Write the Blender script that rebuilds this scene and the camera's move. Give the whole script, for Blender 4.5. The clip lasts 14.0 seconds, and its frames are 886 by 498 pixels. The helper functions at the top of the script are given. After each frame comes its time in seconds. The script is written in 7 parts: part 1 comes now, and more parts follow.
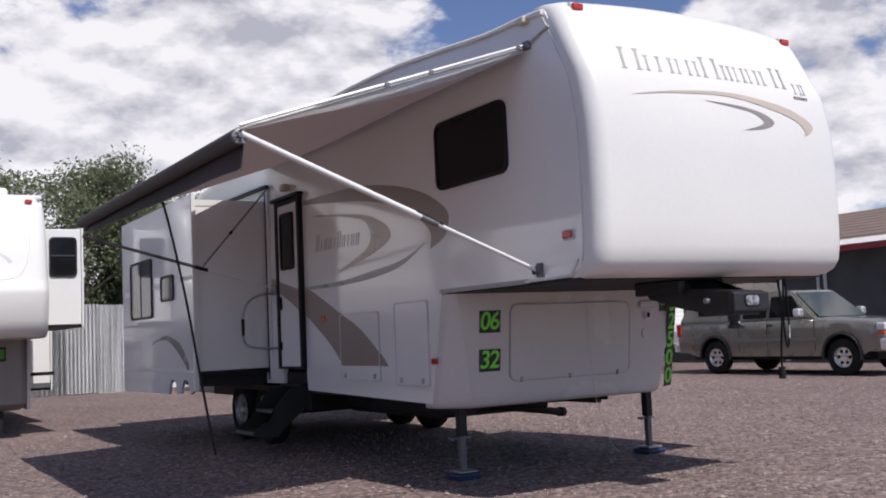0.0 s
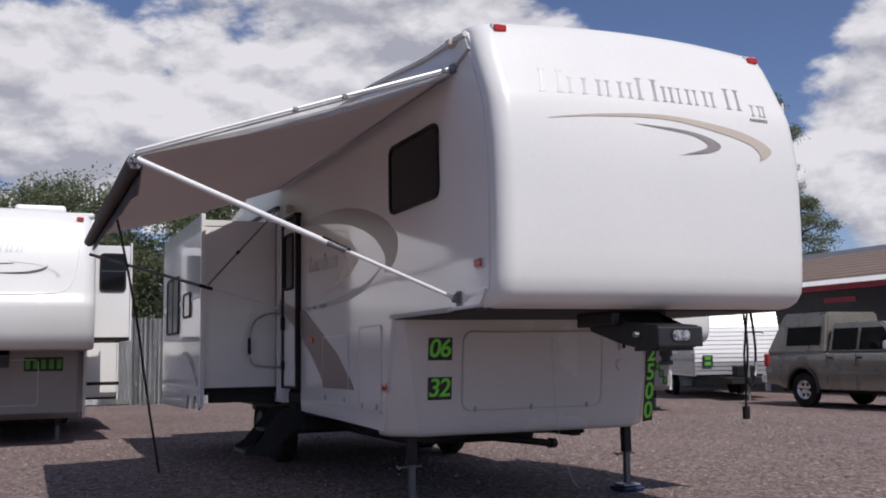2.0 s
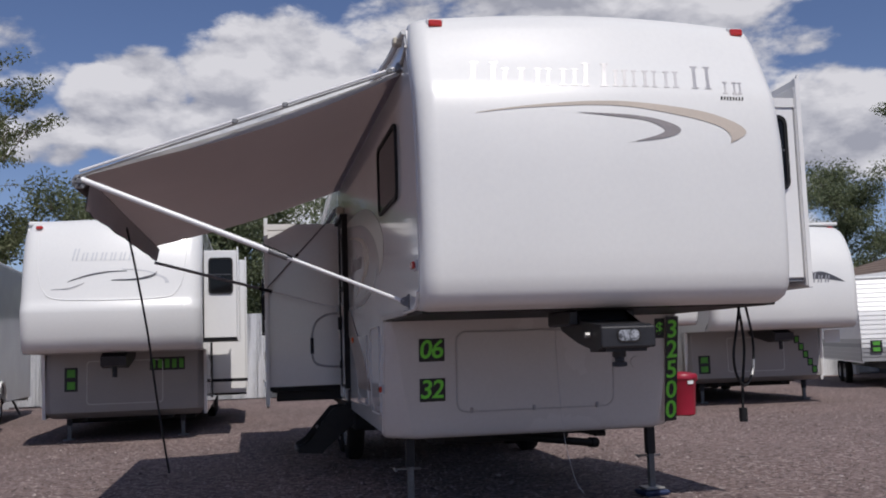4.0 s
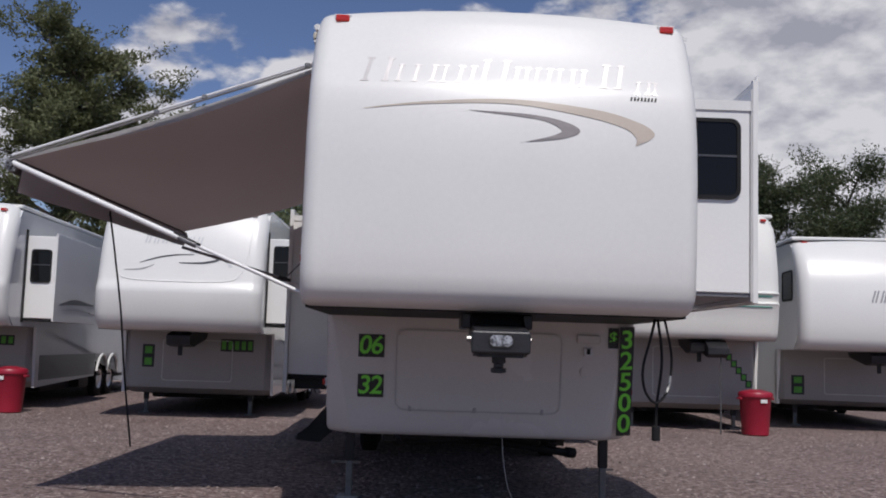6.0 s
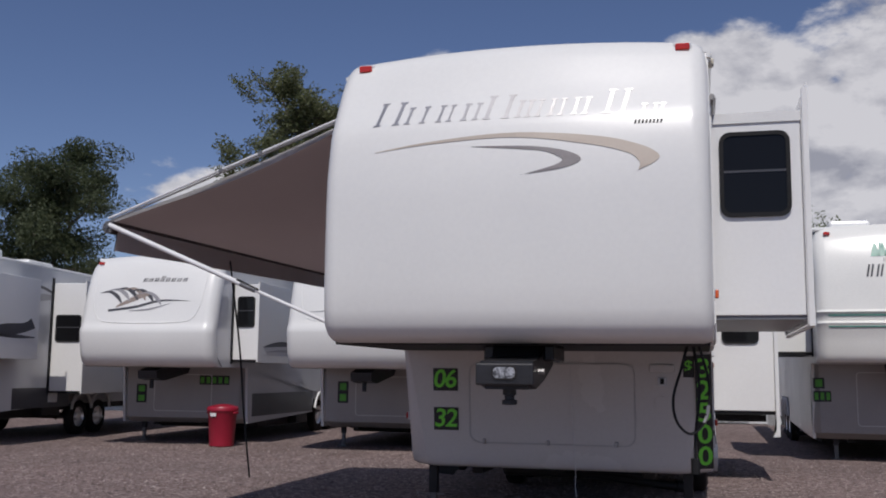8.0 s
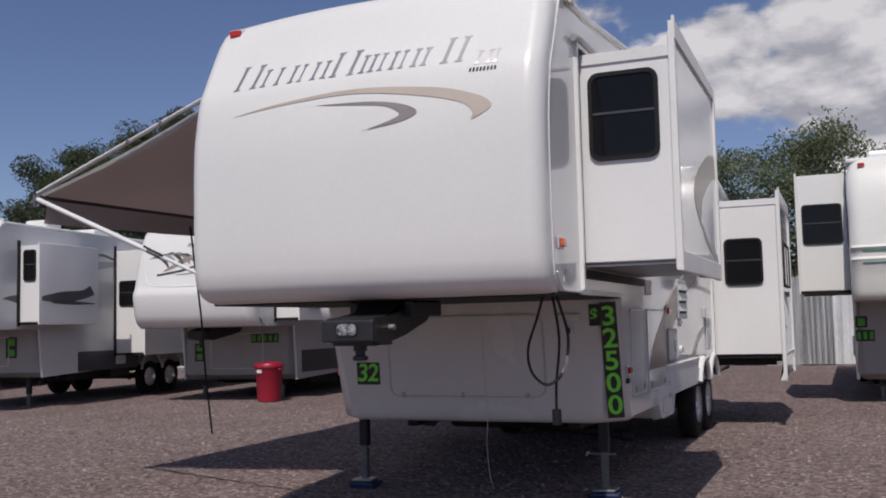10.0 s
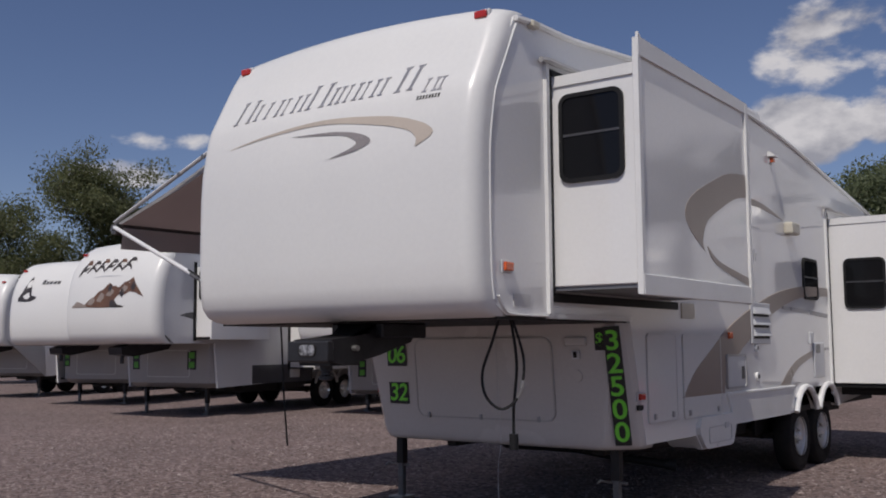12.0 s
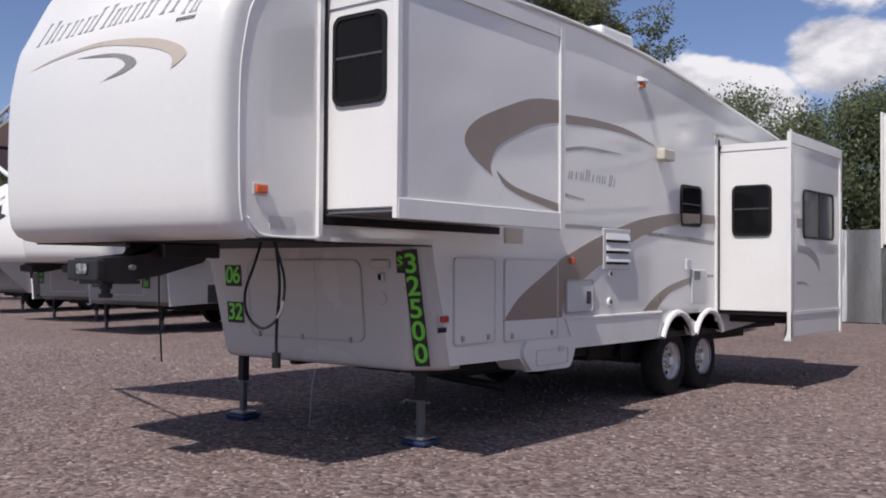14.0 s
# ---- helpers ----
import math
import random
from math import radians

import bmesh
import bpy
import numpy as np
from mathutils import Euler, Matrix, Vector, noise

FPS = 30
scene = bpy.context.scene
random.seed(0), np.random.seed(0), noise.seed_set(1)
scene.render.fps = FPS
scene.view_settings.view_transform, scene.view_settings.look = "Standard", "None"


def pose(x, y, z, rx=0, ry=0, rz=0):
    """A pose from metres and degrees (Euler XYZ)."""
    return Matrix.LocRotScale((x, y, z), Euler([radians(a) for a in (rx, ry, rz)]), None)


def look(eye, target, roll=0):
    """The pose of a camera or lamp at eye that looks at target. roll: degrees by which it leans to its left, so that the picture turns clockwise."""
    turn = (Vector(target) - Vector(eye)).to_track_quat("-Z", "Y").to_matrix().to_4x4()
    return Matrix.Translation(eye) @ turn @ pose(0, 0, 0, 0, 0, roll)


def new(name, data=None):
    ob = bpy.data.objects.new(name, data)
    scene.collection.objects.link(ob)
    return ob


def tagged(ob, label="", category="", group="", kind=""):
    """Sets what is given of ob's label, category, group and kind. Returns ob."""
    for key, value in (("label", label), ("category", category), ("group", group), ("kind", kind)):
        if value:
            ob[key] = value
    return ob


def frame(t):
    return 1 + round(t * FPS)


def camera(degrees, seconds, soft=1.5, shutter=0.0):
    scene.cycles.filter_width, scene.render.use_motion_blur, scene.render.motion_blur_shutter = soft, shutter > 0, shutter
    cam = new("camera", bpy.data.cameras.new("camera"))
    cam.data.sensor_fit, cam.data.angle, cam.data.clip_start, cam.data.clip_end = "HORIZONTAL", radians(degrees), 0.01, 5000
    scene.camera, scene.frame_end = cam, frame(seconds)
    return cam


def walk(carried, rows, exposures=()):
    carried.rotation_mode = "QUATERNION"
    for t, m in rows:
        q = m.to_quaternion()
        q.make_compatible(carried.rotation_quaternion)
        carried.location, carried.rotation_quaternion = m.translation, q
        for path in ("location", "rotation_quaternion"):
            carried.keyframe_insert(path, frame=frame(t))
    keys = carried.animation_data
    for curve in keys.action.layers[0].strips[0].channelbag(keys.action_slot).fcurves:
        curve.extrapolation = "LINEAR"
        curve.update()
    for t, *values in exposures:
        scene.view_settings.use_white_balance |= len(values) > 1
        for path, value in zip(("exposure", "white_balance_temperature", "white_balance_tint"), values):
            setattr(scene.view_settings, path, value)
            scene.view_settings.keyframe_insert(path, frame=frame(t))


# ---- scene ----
cam = camera(48.5, 14.0, soft=1.9)
METRES, EYE, TILT, LEAN, TURN = 12.82, 1.235, 0.0, 0.0, -30.8
PATH = [
    (0, (0.13, 0.293, 1.245), (1.173, 1.991, 1.417), -2.6),
    (0.5, (0.445, 0.133, 1.256), (1.505, 1.822, 1.417), -2.3),
    (1, (0.805, 0.026, 1.253), (1.73, 1.795, 1.377), -2.1),
    (1.5, (1.213, -0.172, 1.258), (2.06, 1.63, 1.435), -2.9),
    (2, (1.62, -0.331, 1.274), (2.407, 1.495, 1.49), -0.9),
    (2.5, (2.054, -0.433, 1.27), (2.8, 1.409, 1.497), -3.6),
    (3, (2.503, -0.575, 1.28), (3.064, 1.335, 1.469), -1.0),
    (3.5, (2.946, -0.668, 1.319), (3.424, 1.267, 1.488), -1.2),
    (4, (3.409, -0.762, 1.347), (3.793, 1.191, 1.547), -1.9),
    (4.2, (3.595, -0.794, 1.351), (3.922, 1.172, 1.514), -0.5),
    (6.3, (5.602, -0.918, 1.34), (5.56, 1.07, 1.555), 0.4),
    (6.5, (5.796, -0.929, 1.338), (5.69, 1.05, 1.606), -0.6),
    (7, (6.195, -0.974, 1.352), (5.979, 1.0, 1.585), 1.0),
    (7.5, (6.594, -0.921, 1.363), (6.276, 1.047, 1.527), 0.5),
    (8, (6.998, -0.868, 1.378), (6.49, 1.05, 1.63), 0.6),
    (8.2, (7.184, -0.824, 1.381), (6.637, 1.09, 1.578), 1.1),
    (10.3, (8.993, -0.158, 1.412), (8.142, 1.645, 1.572), -2.2),
    (10.5, (9.162, -0.066, 1.406), (8.221, 1.683, 1.644), -1.4),
    (11, (9.572, 0.113, 1.406), (8.515, 1.797, 1.619), 0.2),
    (11.5, (9.968, 0.363, 1.42), (8.91, 2.05, 1.611), -1.9),
    (12, (10.413, 0.508, 1.412), (9.229, 2.107, 1.608), -0.4),
    (12.5, (10.805, 0.748, 1.394), (9.677, 2.393, 1.552), -0.7),
    (13, (11.177, 1.002, 1.395), (10.029, 2.629, 1.586), -2.6),
    (13.5, (11.572, 1.208, 1.405), (10.367, 2.797, 1.552), 0.5),
    (14, (11.871, 1.527, 1.403), (10.627, 3.092, 1.444), 0.4),
]
EXPOSURE = [(0.0, 0.30, 6550, 12.7), (1.0, 0.26, 6700, 12.7), (2.0, 0.02, 6500, 12.3), (3.0, -0.10, 6450, 12.3), (4.0, -0.15, 6430, 12.0), (6.5, -0.25, 6430, 12.0), (7.0, -0.44, 6430, 12.0), (7.5, -0.42, 6500, 12.0), (8.0, -0.30, 6430, 12.0), (10.5, -0.18, 6650, 12.3), (11.0, -0.16, 6650, 12.3), (11.5, -0.14, 6750, 12.3), (12.0, -0.38, 6650, 12.3), (12.5, -0.14, 6650, 12.3), (13.0, 0.02, 6650, 12.3), (13.5, 0.08, 6650, 12.3), (14.0, 0.22, 6600, 12.3)]
walk(cam, [(t, look(eye, target, roll)) for t, eye, target, roll in PATH], EXPOSURE)

# ---- light ----
SUN_TO = Vector((0.32, -1.85, 2.58)).normalized()
sun = new("sun", bpy.data.lights.new("sun", "SUN"))
sun.data.energy, sun.data.angle, sun.data.color = 3.6, radians(0.53), (1.0, 0.96, 0.90)
sun.matrix_world = look(SUN_TO * 60 + Vector((6, 8, 0)), (6, 8, 0))

world = bpy.data.worlds.new("world")
scene.world = world
world.use_nodes = True
wn, wl = world.node_tree.nodes, world.node_tree.links
wn.clear()


def wnode(kind, **sets):
    n = wn.new(kind)
    for k, v in sets.items():
        n.inputs[k.replace("_", " ")].default_value = v
    return n


def wmath(op, a, b=None, c=None):
    n = wn.new("ShaderNodeMath")
    n.operation = op
    for i, v in enumerate((a, b, c)):
        if v is None:
            continue
        if isinstance(v, (int, float)):
            n.inputs[i].default_value = v
        else:
            wl.new(v, n.inputs[i])
    return n.outputs[0]


sky = wn.new("ShaderNodeTexSky")
sky.sky_type, sky.sun_disc = "NISHITA", False
sky.sun_elevation = math.asin(SUN_TO.z)
sky.sun_rotation = math.atan2(SUN_TO.x, SUN_TO.y)
sky.altitude, sky.air_density, sky.dust_density, sky.ozone_density = 800, 1.0, 0.3, 3.0
coord = wn.new("ShaderNodeTexCoord")
sep = wn.new("ShaderNodeSeparateXYZ")
wl.new(coord.outputs["Generated"], sep.inputs[0])
# heaped clouds: a broad field of noise, the same field a little higher to light the tops, and fine lumps
def cloud_field(dz, scale, detail, rough):
    v = wn.new("ShaderNodeCombineXYZ")
    wl.new(wmath("ADD", sep.outputs[0], 3.7), v.inputs[0])
    wl.new(wmath("ADD", sep.outputs[1], 1.3), v.inputs[1])
    wl.new(wmath("MULTIPLY_ADD", sep.outputs[2], 1.9, dz), v.inputs[2])
    n = wnode("ShaderNodeTexNoise", Scale=scale, Detail=detail, Roughness=rough, Distortion=0.12)
    wl.new(v.outputs[0], n.inputs["Vector"])
    return n


big = cloud_field(0.0, 3.4, 9.0, 0.55)
above = cloud_field(0.075, 3.4, 5.0, 0.55)
lumps = cloud_field(0.0, 11.0, 9.0, 0.56)
lumps_above = cloud_field(0.035, 11.0, 6.0, 0.56)
# where the heaps stand: azimuth east of north, height, half width and half height in degrees, and how thick
azimuth = wmath("MULTIPLY", wmath("ARCTAN2", sep.outputs[0], sep.outputs[1]), 180 / math.pi)
height = wmath("MULTIPLY", wmath("ARCSINE", sep.outputs[2]), 180 / math.pi)
HEAPS = ((17, 17, 15, 14, 1.25), (3, 14, 9, 7, 1.15), (-6, 14, 5, 4, 0.85), (-14, 16, 5, 2.8, 0.70), (-11, 12, 4, 2.2, 0.60), (-24, 9.6, 7, 2.4, 0.72),
         (-16, 11.4, 4, 2.6, 0.70), (-46, 11.6, 11, 0.9, 0.42), (-56, 9.6, 8, 0.9, 0.40), (52, 13, 10, 8, 1.0), (31, 16, 4, 1.2, 0.55), (33, 11.5, 6, 4.0, 0.75),
         # unseen heaps behind and overhead, added to raise the fill light
         (120, 35, 45, 22, 0.8), (-120, 40, 40, 22, 0.8), (10, 48, 70, 16, 0.7))
thick = None
for az, el, wide, tall, amount in HEAPS:
    u = wmath("MULTIPLY_ADD", azimuth, 1 / wide, -az / wide)
    w = wmath("MULTIPLY_ADD", height, 1 / tall, -el / tall)
    near = wmath("SUBTRACT", 1.25, wmath("MULTIPLY_ADD", u, u, wmath("MULTIPLY", w, w)))
    near = wmath("MULTIPLY", wmath("MINIMUM", wmath("MAXIMUM", near, 0.0), 1.0), amount)
    thick = near if thick is None else wmath("MAXIMUM", thick, near)
bank_amount = wmath("MULTIPLY_ADD", thick, 0.36, -0.16)
low = wn.new("ShaderNodeMapRange")
for i, v in ((1, 0.10), (2, 0.25), (3, 0.12), (4, -0.03)):
    low.inputs[i].default_value = v
wl.new(sep.outputs[2], low.inputs[0])
dens = wmath("ADD", wmath("ADD", wmath("MULTIPLY_ADD", lumps.outputs[0], 0.60, -0.30), wmath("MULTIPLY_ADD", big.outputs[0], 0.75, 0.125)), wmath("ADD", bank_amount, low.outputs[0]))
mask = wn.new("ShaderNodeMapRange")
mask.interpolation_type = "SMOOTHSTEP"
for i, v in ((1, 0.51), (2, 0.62), (3, 0.0), (4, 0.97)):
    mask.inputs[i].default_value = v
wl.new(dens, mask.inputs[0])
ramp = wn.new("ShaderNodeValToRGB")
ramp.color_ramp.elements[0].position, ramp.color_ramp.elements[0].color = 0.36, (0.38, 0.39, 0.45, 1)
ramp.color_ramp.elements[1].position, ramp.color_ramp.elements[1].color = 0.66, (0.76, 0.755, 0.785, 1)
lit = wmath("ADD", wmath("MULTIPLY", wmath("SUBTRACT", big.outputs[0], above.outputs[0]), 1.2), wmath("MULTIPLY", wmath("SUBTRACT", lumps.outputs[0], lumps_above.outputs[0]), 1.1))
wl.new(wmath("ADD", lit, 0.55), ramp.inputs[0])
strength = wn.new("ShaderNodeVectorMath")
strength.operation = "SCALE"
strength.inputs["Scale"].default_value = 0.076
tone = wn.new("ShaderNodeVectorMath")
tone.operation = "MULTIPLY"
tone.inputs[1].default_value = (1.0, 0.96, 1.10)
wl.new(sky.outputs[0], tone.inputs[0])
wl.new(tone.outputs[0], strength.inputs[0])
blend = wn.new("ShaderNodeMix")
blend.data_type = "RGBA"
wl.new(mask.outputs[0], blend.inputs["Factor"])
wl.new(strength.outputs[0], blend.inputs[6])
wl.new(ramp.outputs[0], blend.inputs[7])
back = wn.new("ShaderNodeBackground")
back.inputs["Strength"].default_value = 1.0
wl.new(blend.outputs[2], back.inputs[0])
wout = wn.new("ShaderNodeOutputWorld")
wl.new(back.outputs[0], wout.inputs[0])


# ---- materials ----
def mat(name, a, b=None, scale=3.0, fine=60.0, rough=0.5, metal=0.0, bump=0.0, bump_scale=None, per=0.0, coat=0.0, stretch=(1, 1, 1), rough_var=0.06, contrast=(0.35, 0.65), spec=0.5):
    """A surface whose colour wanders from a to b at two scales, with fine relief. per: how far single pieces differ."""
    m = bpy.data.materials.new(name)
    m.use_nodes = True
    n, l = m.node_tree.nodes, m.node_tree.links
    p = n["Principled BSDF"]
    p.inputs["Metallic"].default_value = metal
    p.inputs["Coat Weight"].default_value = coat
    p.inputs["Specular IOR Level"].default_value = spec
    b = b or tuple(0.86 * v for v in a)
    tc = n.new("ShaderNodeTexCoord")
    mp = n.new("ShaderNodeMapping")
    mp.inputs["Scale"].default_value = stretch
    l.new(tc.outputs["Object"], mp.inputs["Vector"])
    n1 = n.new("ShaderNodeTexNoise")
    n1.inputs["Scale"].default_value, n1.inputs["Detail"].default_value = scale, 6
    n2 = n.new("ShaderNodeTexNoise")
    n2.inputs["Scale"].default_value, n2.inputs["Detail"].default_value = fine, 3
    for q in (n1, n2):
        l.new(mp.outputs[0], q.inputs["Vector"])
    mixn = n.new("ShaderNodeMath")
    mixn.operation = "MULTIPLY_ADD"
    mixn.inputs[1].default_value = 0.35
    l.new(n2.outputs[0], mixn.inputs[0])
    scl = n.new("ShaderNodeMath")
    scl.operation = "MULTIPLY"
    scl.inputs[1].default_value = 0.65
    l.new(n1.outputs[0], scl.inputs[0])
    l.new(scl.outputs[0], mixn.inputs[2])
    r = n.new("ShaderNodeValToRGB")
    r.color_ramp.elements[0].position, r.color_ramp.elements[1].position = contrast
    r.color_ramp.elements[0].color, r.color_ramp.elements[1].color = (*b, 1), (*a, 1)
    l.new(mixn.outputs[0], r.inputs[0])
    out = r.outputs[0]
    if per:
        info = n.new("ShaderNodeObjectInfo")
        hsv = n.new("ShaderNodeHueSaturation")
        mr = n.new("ShaderNodeMapRange")
        mr.inputs[3].default_value, mr.inputs[4].default_value = 1 - per, 1 + per
        l.new(info.outputs["Random"], mr.inputs[0])
        l.new(mr.outputs[0], hsv.inputs["Value"])
        l.new(out, hsv.inputs["Color"])
        out = hsv.outputs[0]
    l.new(out, p.inputs["Base Color"])
    rr = n.new("ShaderNodeMapRange")
    rr.inputs[3].default_value, rr.inputs[4].default_value = max(0.02, rough - rough_var), min(1, rough + rough_var)
    l.new(n1.outputs[0], rr.inputs[0])
    l.new(rr.outputs[0], p.inputs["Roughness"])
    if bump:
        bn = n.new("ShaderNodeTexNoise")
        bn.inputs["Scale"].default_value, bn.inputs["Detail"].default_value = bump_scale or fine, 4
        l.new(mp.outputs[0], bn.inputs["Vector"])
        bp = n.new("ShaderNodeBump")
        bp.inputs["Strength"].default_value, bp.inputs["Distance"].default_value = bump, 0.02
        l.new(bn.outputs[0], bp.inputs["Height"])
        l.new(bp.outputs[0], p.inputs["Normal"])
    return m


GEL = mat("white_gelcoat", (0.80, 0.795, 0.785), (0.75, 0.745, 0.735), 0.9, 35, 0.10, bump=0.012, bump_scale=2.2, coat=0.4, rough_var=0.04)
CAPM = mat("white_cap", (0.745, 0.745, 0.73), (0.70, 0.70, 0.69), 0.8, 30, 0.33, bump=0.015, bump_scale=1.6, coat=0.12)
TRIMW = mat("white_trim", (0.78, 0.78, 0.77), (0.70, 0.70, 0.69), 3, 60, 0.3)
BOXW = mat("lower_white", (0.61, 0.585, 0.565), (0.56, 0.535, 0.515), 1.2, 40, 0.26, bump=0.02, bump_scale=3)
# parked trailers' lower fronts: a greyer panel, with overhang shade darkened into it
BOXN = mat("shaded_lower_panel", (0.37, 0.35, 0.34), (0.31, 0.295, 0.285), 1.2, 40, 0.4, bump=0.02, bump_scale=3)
GROOVE = mat("seam_grey", (0.42, 0.41, 0.41), (0.34, 0.33, 0.33), 6, 80, 0.5)
DOORLINE = mat("door_seam_grey", (0.47, 0.455, 0.445), (0.40, 0.385, 0.375), 6, 80, 0.5)
SEAM = mat("pale_seam", (0.60, 0.595, 0.59), (0.52, 0.515, 0.51), 6, 80, 0.4)
TAUPE = mat("taupe_vinyl", (0.30, 0.245, 0.215), (0.27, 0.22, 0.19), 2, 60, 0.3)
TAUPEL = mat("light_taupe_vinyl", (0.52, 0.455, 0.39), (0.46, 0.40, 0.345), 2, 60, 0.28)
SILVERV = mat("grey_vinyl", (0.34, 0.335, 0.35), (0.28, 0.275, 0.29), 2, 60, 0.28)
CHROMEV = mat("metallic_decal", (0.66, 0.64, 0.63), (0.58, 0.56, 0.55), 5, 40, 0.32, metal=0.95, rough_var=0.03)
CRESCENT = mat("dark_taupe_vinyl", (0.27, 0.25, 0.25), (0.22, 0.20, 0.20), 2, 60, 0.26)
BLACK = mat("black_rubber", (0.016, 0.016, 0.017), (0.010, 0.010, 0.011), 5, 60, 0.6, spec=0.25)
FRAMEK = mat("black_frame_paint", (0.02, 0.02, 0.022), (0.030, 0.026, 0.024), 3, 50, 0.55, bump=0.1, spec=0.25)
HITCHK = mat("dark_hitch_steel", (0.035, 0.035, 0.04), (0.02, 0.02, 0.022), 6, 70, 0.42, metal=0.3, bump=0.1)
STEEL = mat("galvanised_steel", (0.42, 0.42, 0.42), (0.26, 0.25, 0.24), 7, 70, 0.42, metal=0.7, bump=0.08)
RUSTY = mat("worn_axle_steel", (0.07, 0.06, 0.055), (0.035, 0.03, 0.028), 6, 60, 0.7, bump=0.2)
CHROME = mat("polished_aluminium", (0.95, 0.95, 0.95), (0.86, 0.86, 0.86), 10, 90, 0.32, metal=0.8)
CASTING = mat("grey_casting", (0.24, 0.24, 0.25), (0.14, 0.14, 0.145), 12, 80, 0.45, metal=0.5, bump=0.2)
DULLSTEEL = mat("dull_leg_steel", (0.17, 0.17, 0.175), (0.09, 0.088, 0.085), 7, 70, 0.5, metal=0.5, bump=0.1)
BADGE = mat("worn_chrome_badge", (0.70, 0.70, 0.71), (0.12, 0.12, 0.125), 22, 70, 0.3, metal=0.8, contrast=(0.42, 0.56))
ALU = mat("white_aluminium", (0.78, 0.78, 0.79), (0.68, 0.68, 0.69), 5, 70, 0.3)
TYRE = mat("tyre_rubber", (0.014, 0.014, 0.015), (0.024, 0.022, 0.021), 5, 50, 0.85, bump=0.25, bump_scale=60, spec=0.2)
RED = mat("red_lens", (0.55, 0.035, 0.02), (0.40, 0.02, 0.015), 10, 80, 0.18, coat=0.5)
AMBER = mat("amber_lens", (0.75, 0.14, 0.03), (0.60, 0.09, 0.02), 10, 80, 0.18, coat=0.5)
SIGNK = mat("sign_black", (0.012, 0.014, 0.012), (0.02, 0.02, 0.02), 5, 60, 0.5)
SIGNG = mat("sign_green", (0.20, 0.74, 0.06), (0.16, 0.64, 0.05), 5, 60, 0.5)
# SIGNG darkened, so that the far boards look in shade
FARGREEN = mat("shaded_sign_green", (0.11, 0.42, 0.05), (0.08, 0.32, 0.04), 5, 60, 0.6)
BLUE = mat("blue_plastic", (0.016, 0.032, 0.10), (0.010, 0.018, 0.05), 5, 60, 0.5, bump=0.1)
BINRED = mat("red_plastic", (0.33, 0.012, 0.034), (0.26, 0.009, 0.027), 3, 60, 0.42, bump=0.04)
ROLLK = mat("dark_rolled_vinyl", (0.07, 0.058, 0.056), (0.05, 0.042, 0.04), 3, 80, 0.75)
FABRIC = mat("taupe_awning_vinyl", (0.36, 0.292, 0.284), (0.32, 0.258, 0.25), 1.2, 120, 0.6, bump=0.06, bump_scale=4)
UNDERK = mat("black_plastic_underside", (0.028, 0.027, 0.027), (0.018, 0.018, 0.018), 3, 50, 0.6, bump=0.1, spec=0.25)
VALANCE = mat("pale_valance_vinyl", (0.80, 0.73, 0.72), (0.74, 0.67, 0.66), 2.5, 90, 0.6, bump=0.1, bump_scale=6)
VALOUT = mat("brown_valance_vinyl", (0.125, 0.10, 0.098), (0.09, 0.073, 0.07), 2.5, 90, 0.6, bump=0.2, bump_scale=6)


def let_light_through(m, colour, share):
    n, l = m.node_tree.nodes, m.node_tree.links
    thin = n.new("ShaderNodeBsdfTranslucent")
    thin.inputs[0].default_value = (*colour, 1)
    cloth = n.new("ShaderNodeMixShader")
    cloth.inputs[0].default_value = share
    l.new(n["Principled BSDF"].outputs[0], cloth.inputs[1])
    l.new(thin.outputs[0], cloth.inputs[2])
    l.new(cloth.outputs[0], n["Material Output"].inputs[0])


let_light_through(FABRIC, (0.34, 0.27, 0.255), 0.20)
FABRICE = mat("awning_white_edge", (0.72, 0.71, 0.70), (0.60, 0.59, 0.58), 4, 60, 0.5)
BEIGE = mat("beige_plastic", (0.60, 0.565, 0.47), (0.54, 0.50, 0.41), 4, 60, 0.45)
PALEGREY = mat("pale_grey_plastic", (0.60, 0.61, 0.63), (0.54, 0.55, 0.57), 4, 60, 0.4)
FENCE = mat("weathered_tin", (0.80, 0.815, 0.84), (0.50, 0.505, 0.52), 2.6, 40, 0.6, stretch=(1, 1, 0.12), per=0.08, bump=0.05, spec=0.3)
BARK = mat("bark", (0.12, 0.095, 0.075), (0.06, 0.048, 0.04), 5, 40, 0.9, bump=0.6)
ROOFB = mat("brown_shingle_roof", (0.21, 0.155, 0.125), (0.15, 0.11, 0.09), 2, 30, 0.85, bump=0.3)
WALLG = mat("grey_stucco", (0.115, 0.115, 0.12), (0.085, 0.085, 0.09), 2, 60, 0.85, bump=0.2)
FASCIA = mat("white_fascia", (0.80, 0.79, 0.78), (0.72, 0.71, 0.70), 3, 60, 0.8, spec=0.2)
REDBAND = mat("red_trim_paint", (0.38, 0.03, 0.045), (0.30, 0.02, 0.035), 3, 60, 0.45)
TRUCKP = mat("pewter_car_paint", (0.265, 0.25, 0.215), (0.235, 0.22, 0.19), 2, 300, 0.28, metal=0.35, coat=0.8)
TRUCKD = mat("dark_car_trim", (0.03, 0.03, 0.03), (0.045, 0.042, 0.04), 4, 60, 0.6)
HEAD = mat("clear_headlight", (0.75, 0.76, 0.78), (0.60, 0.61, 0.63), 8, 60, 0.1, coat=0.8)
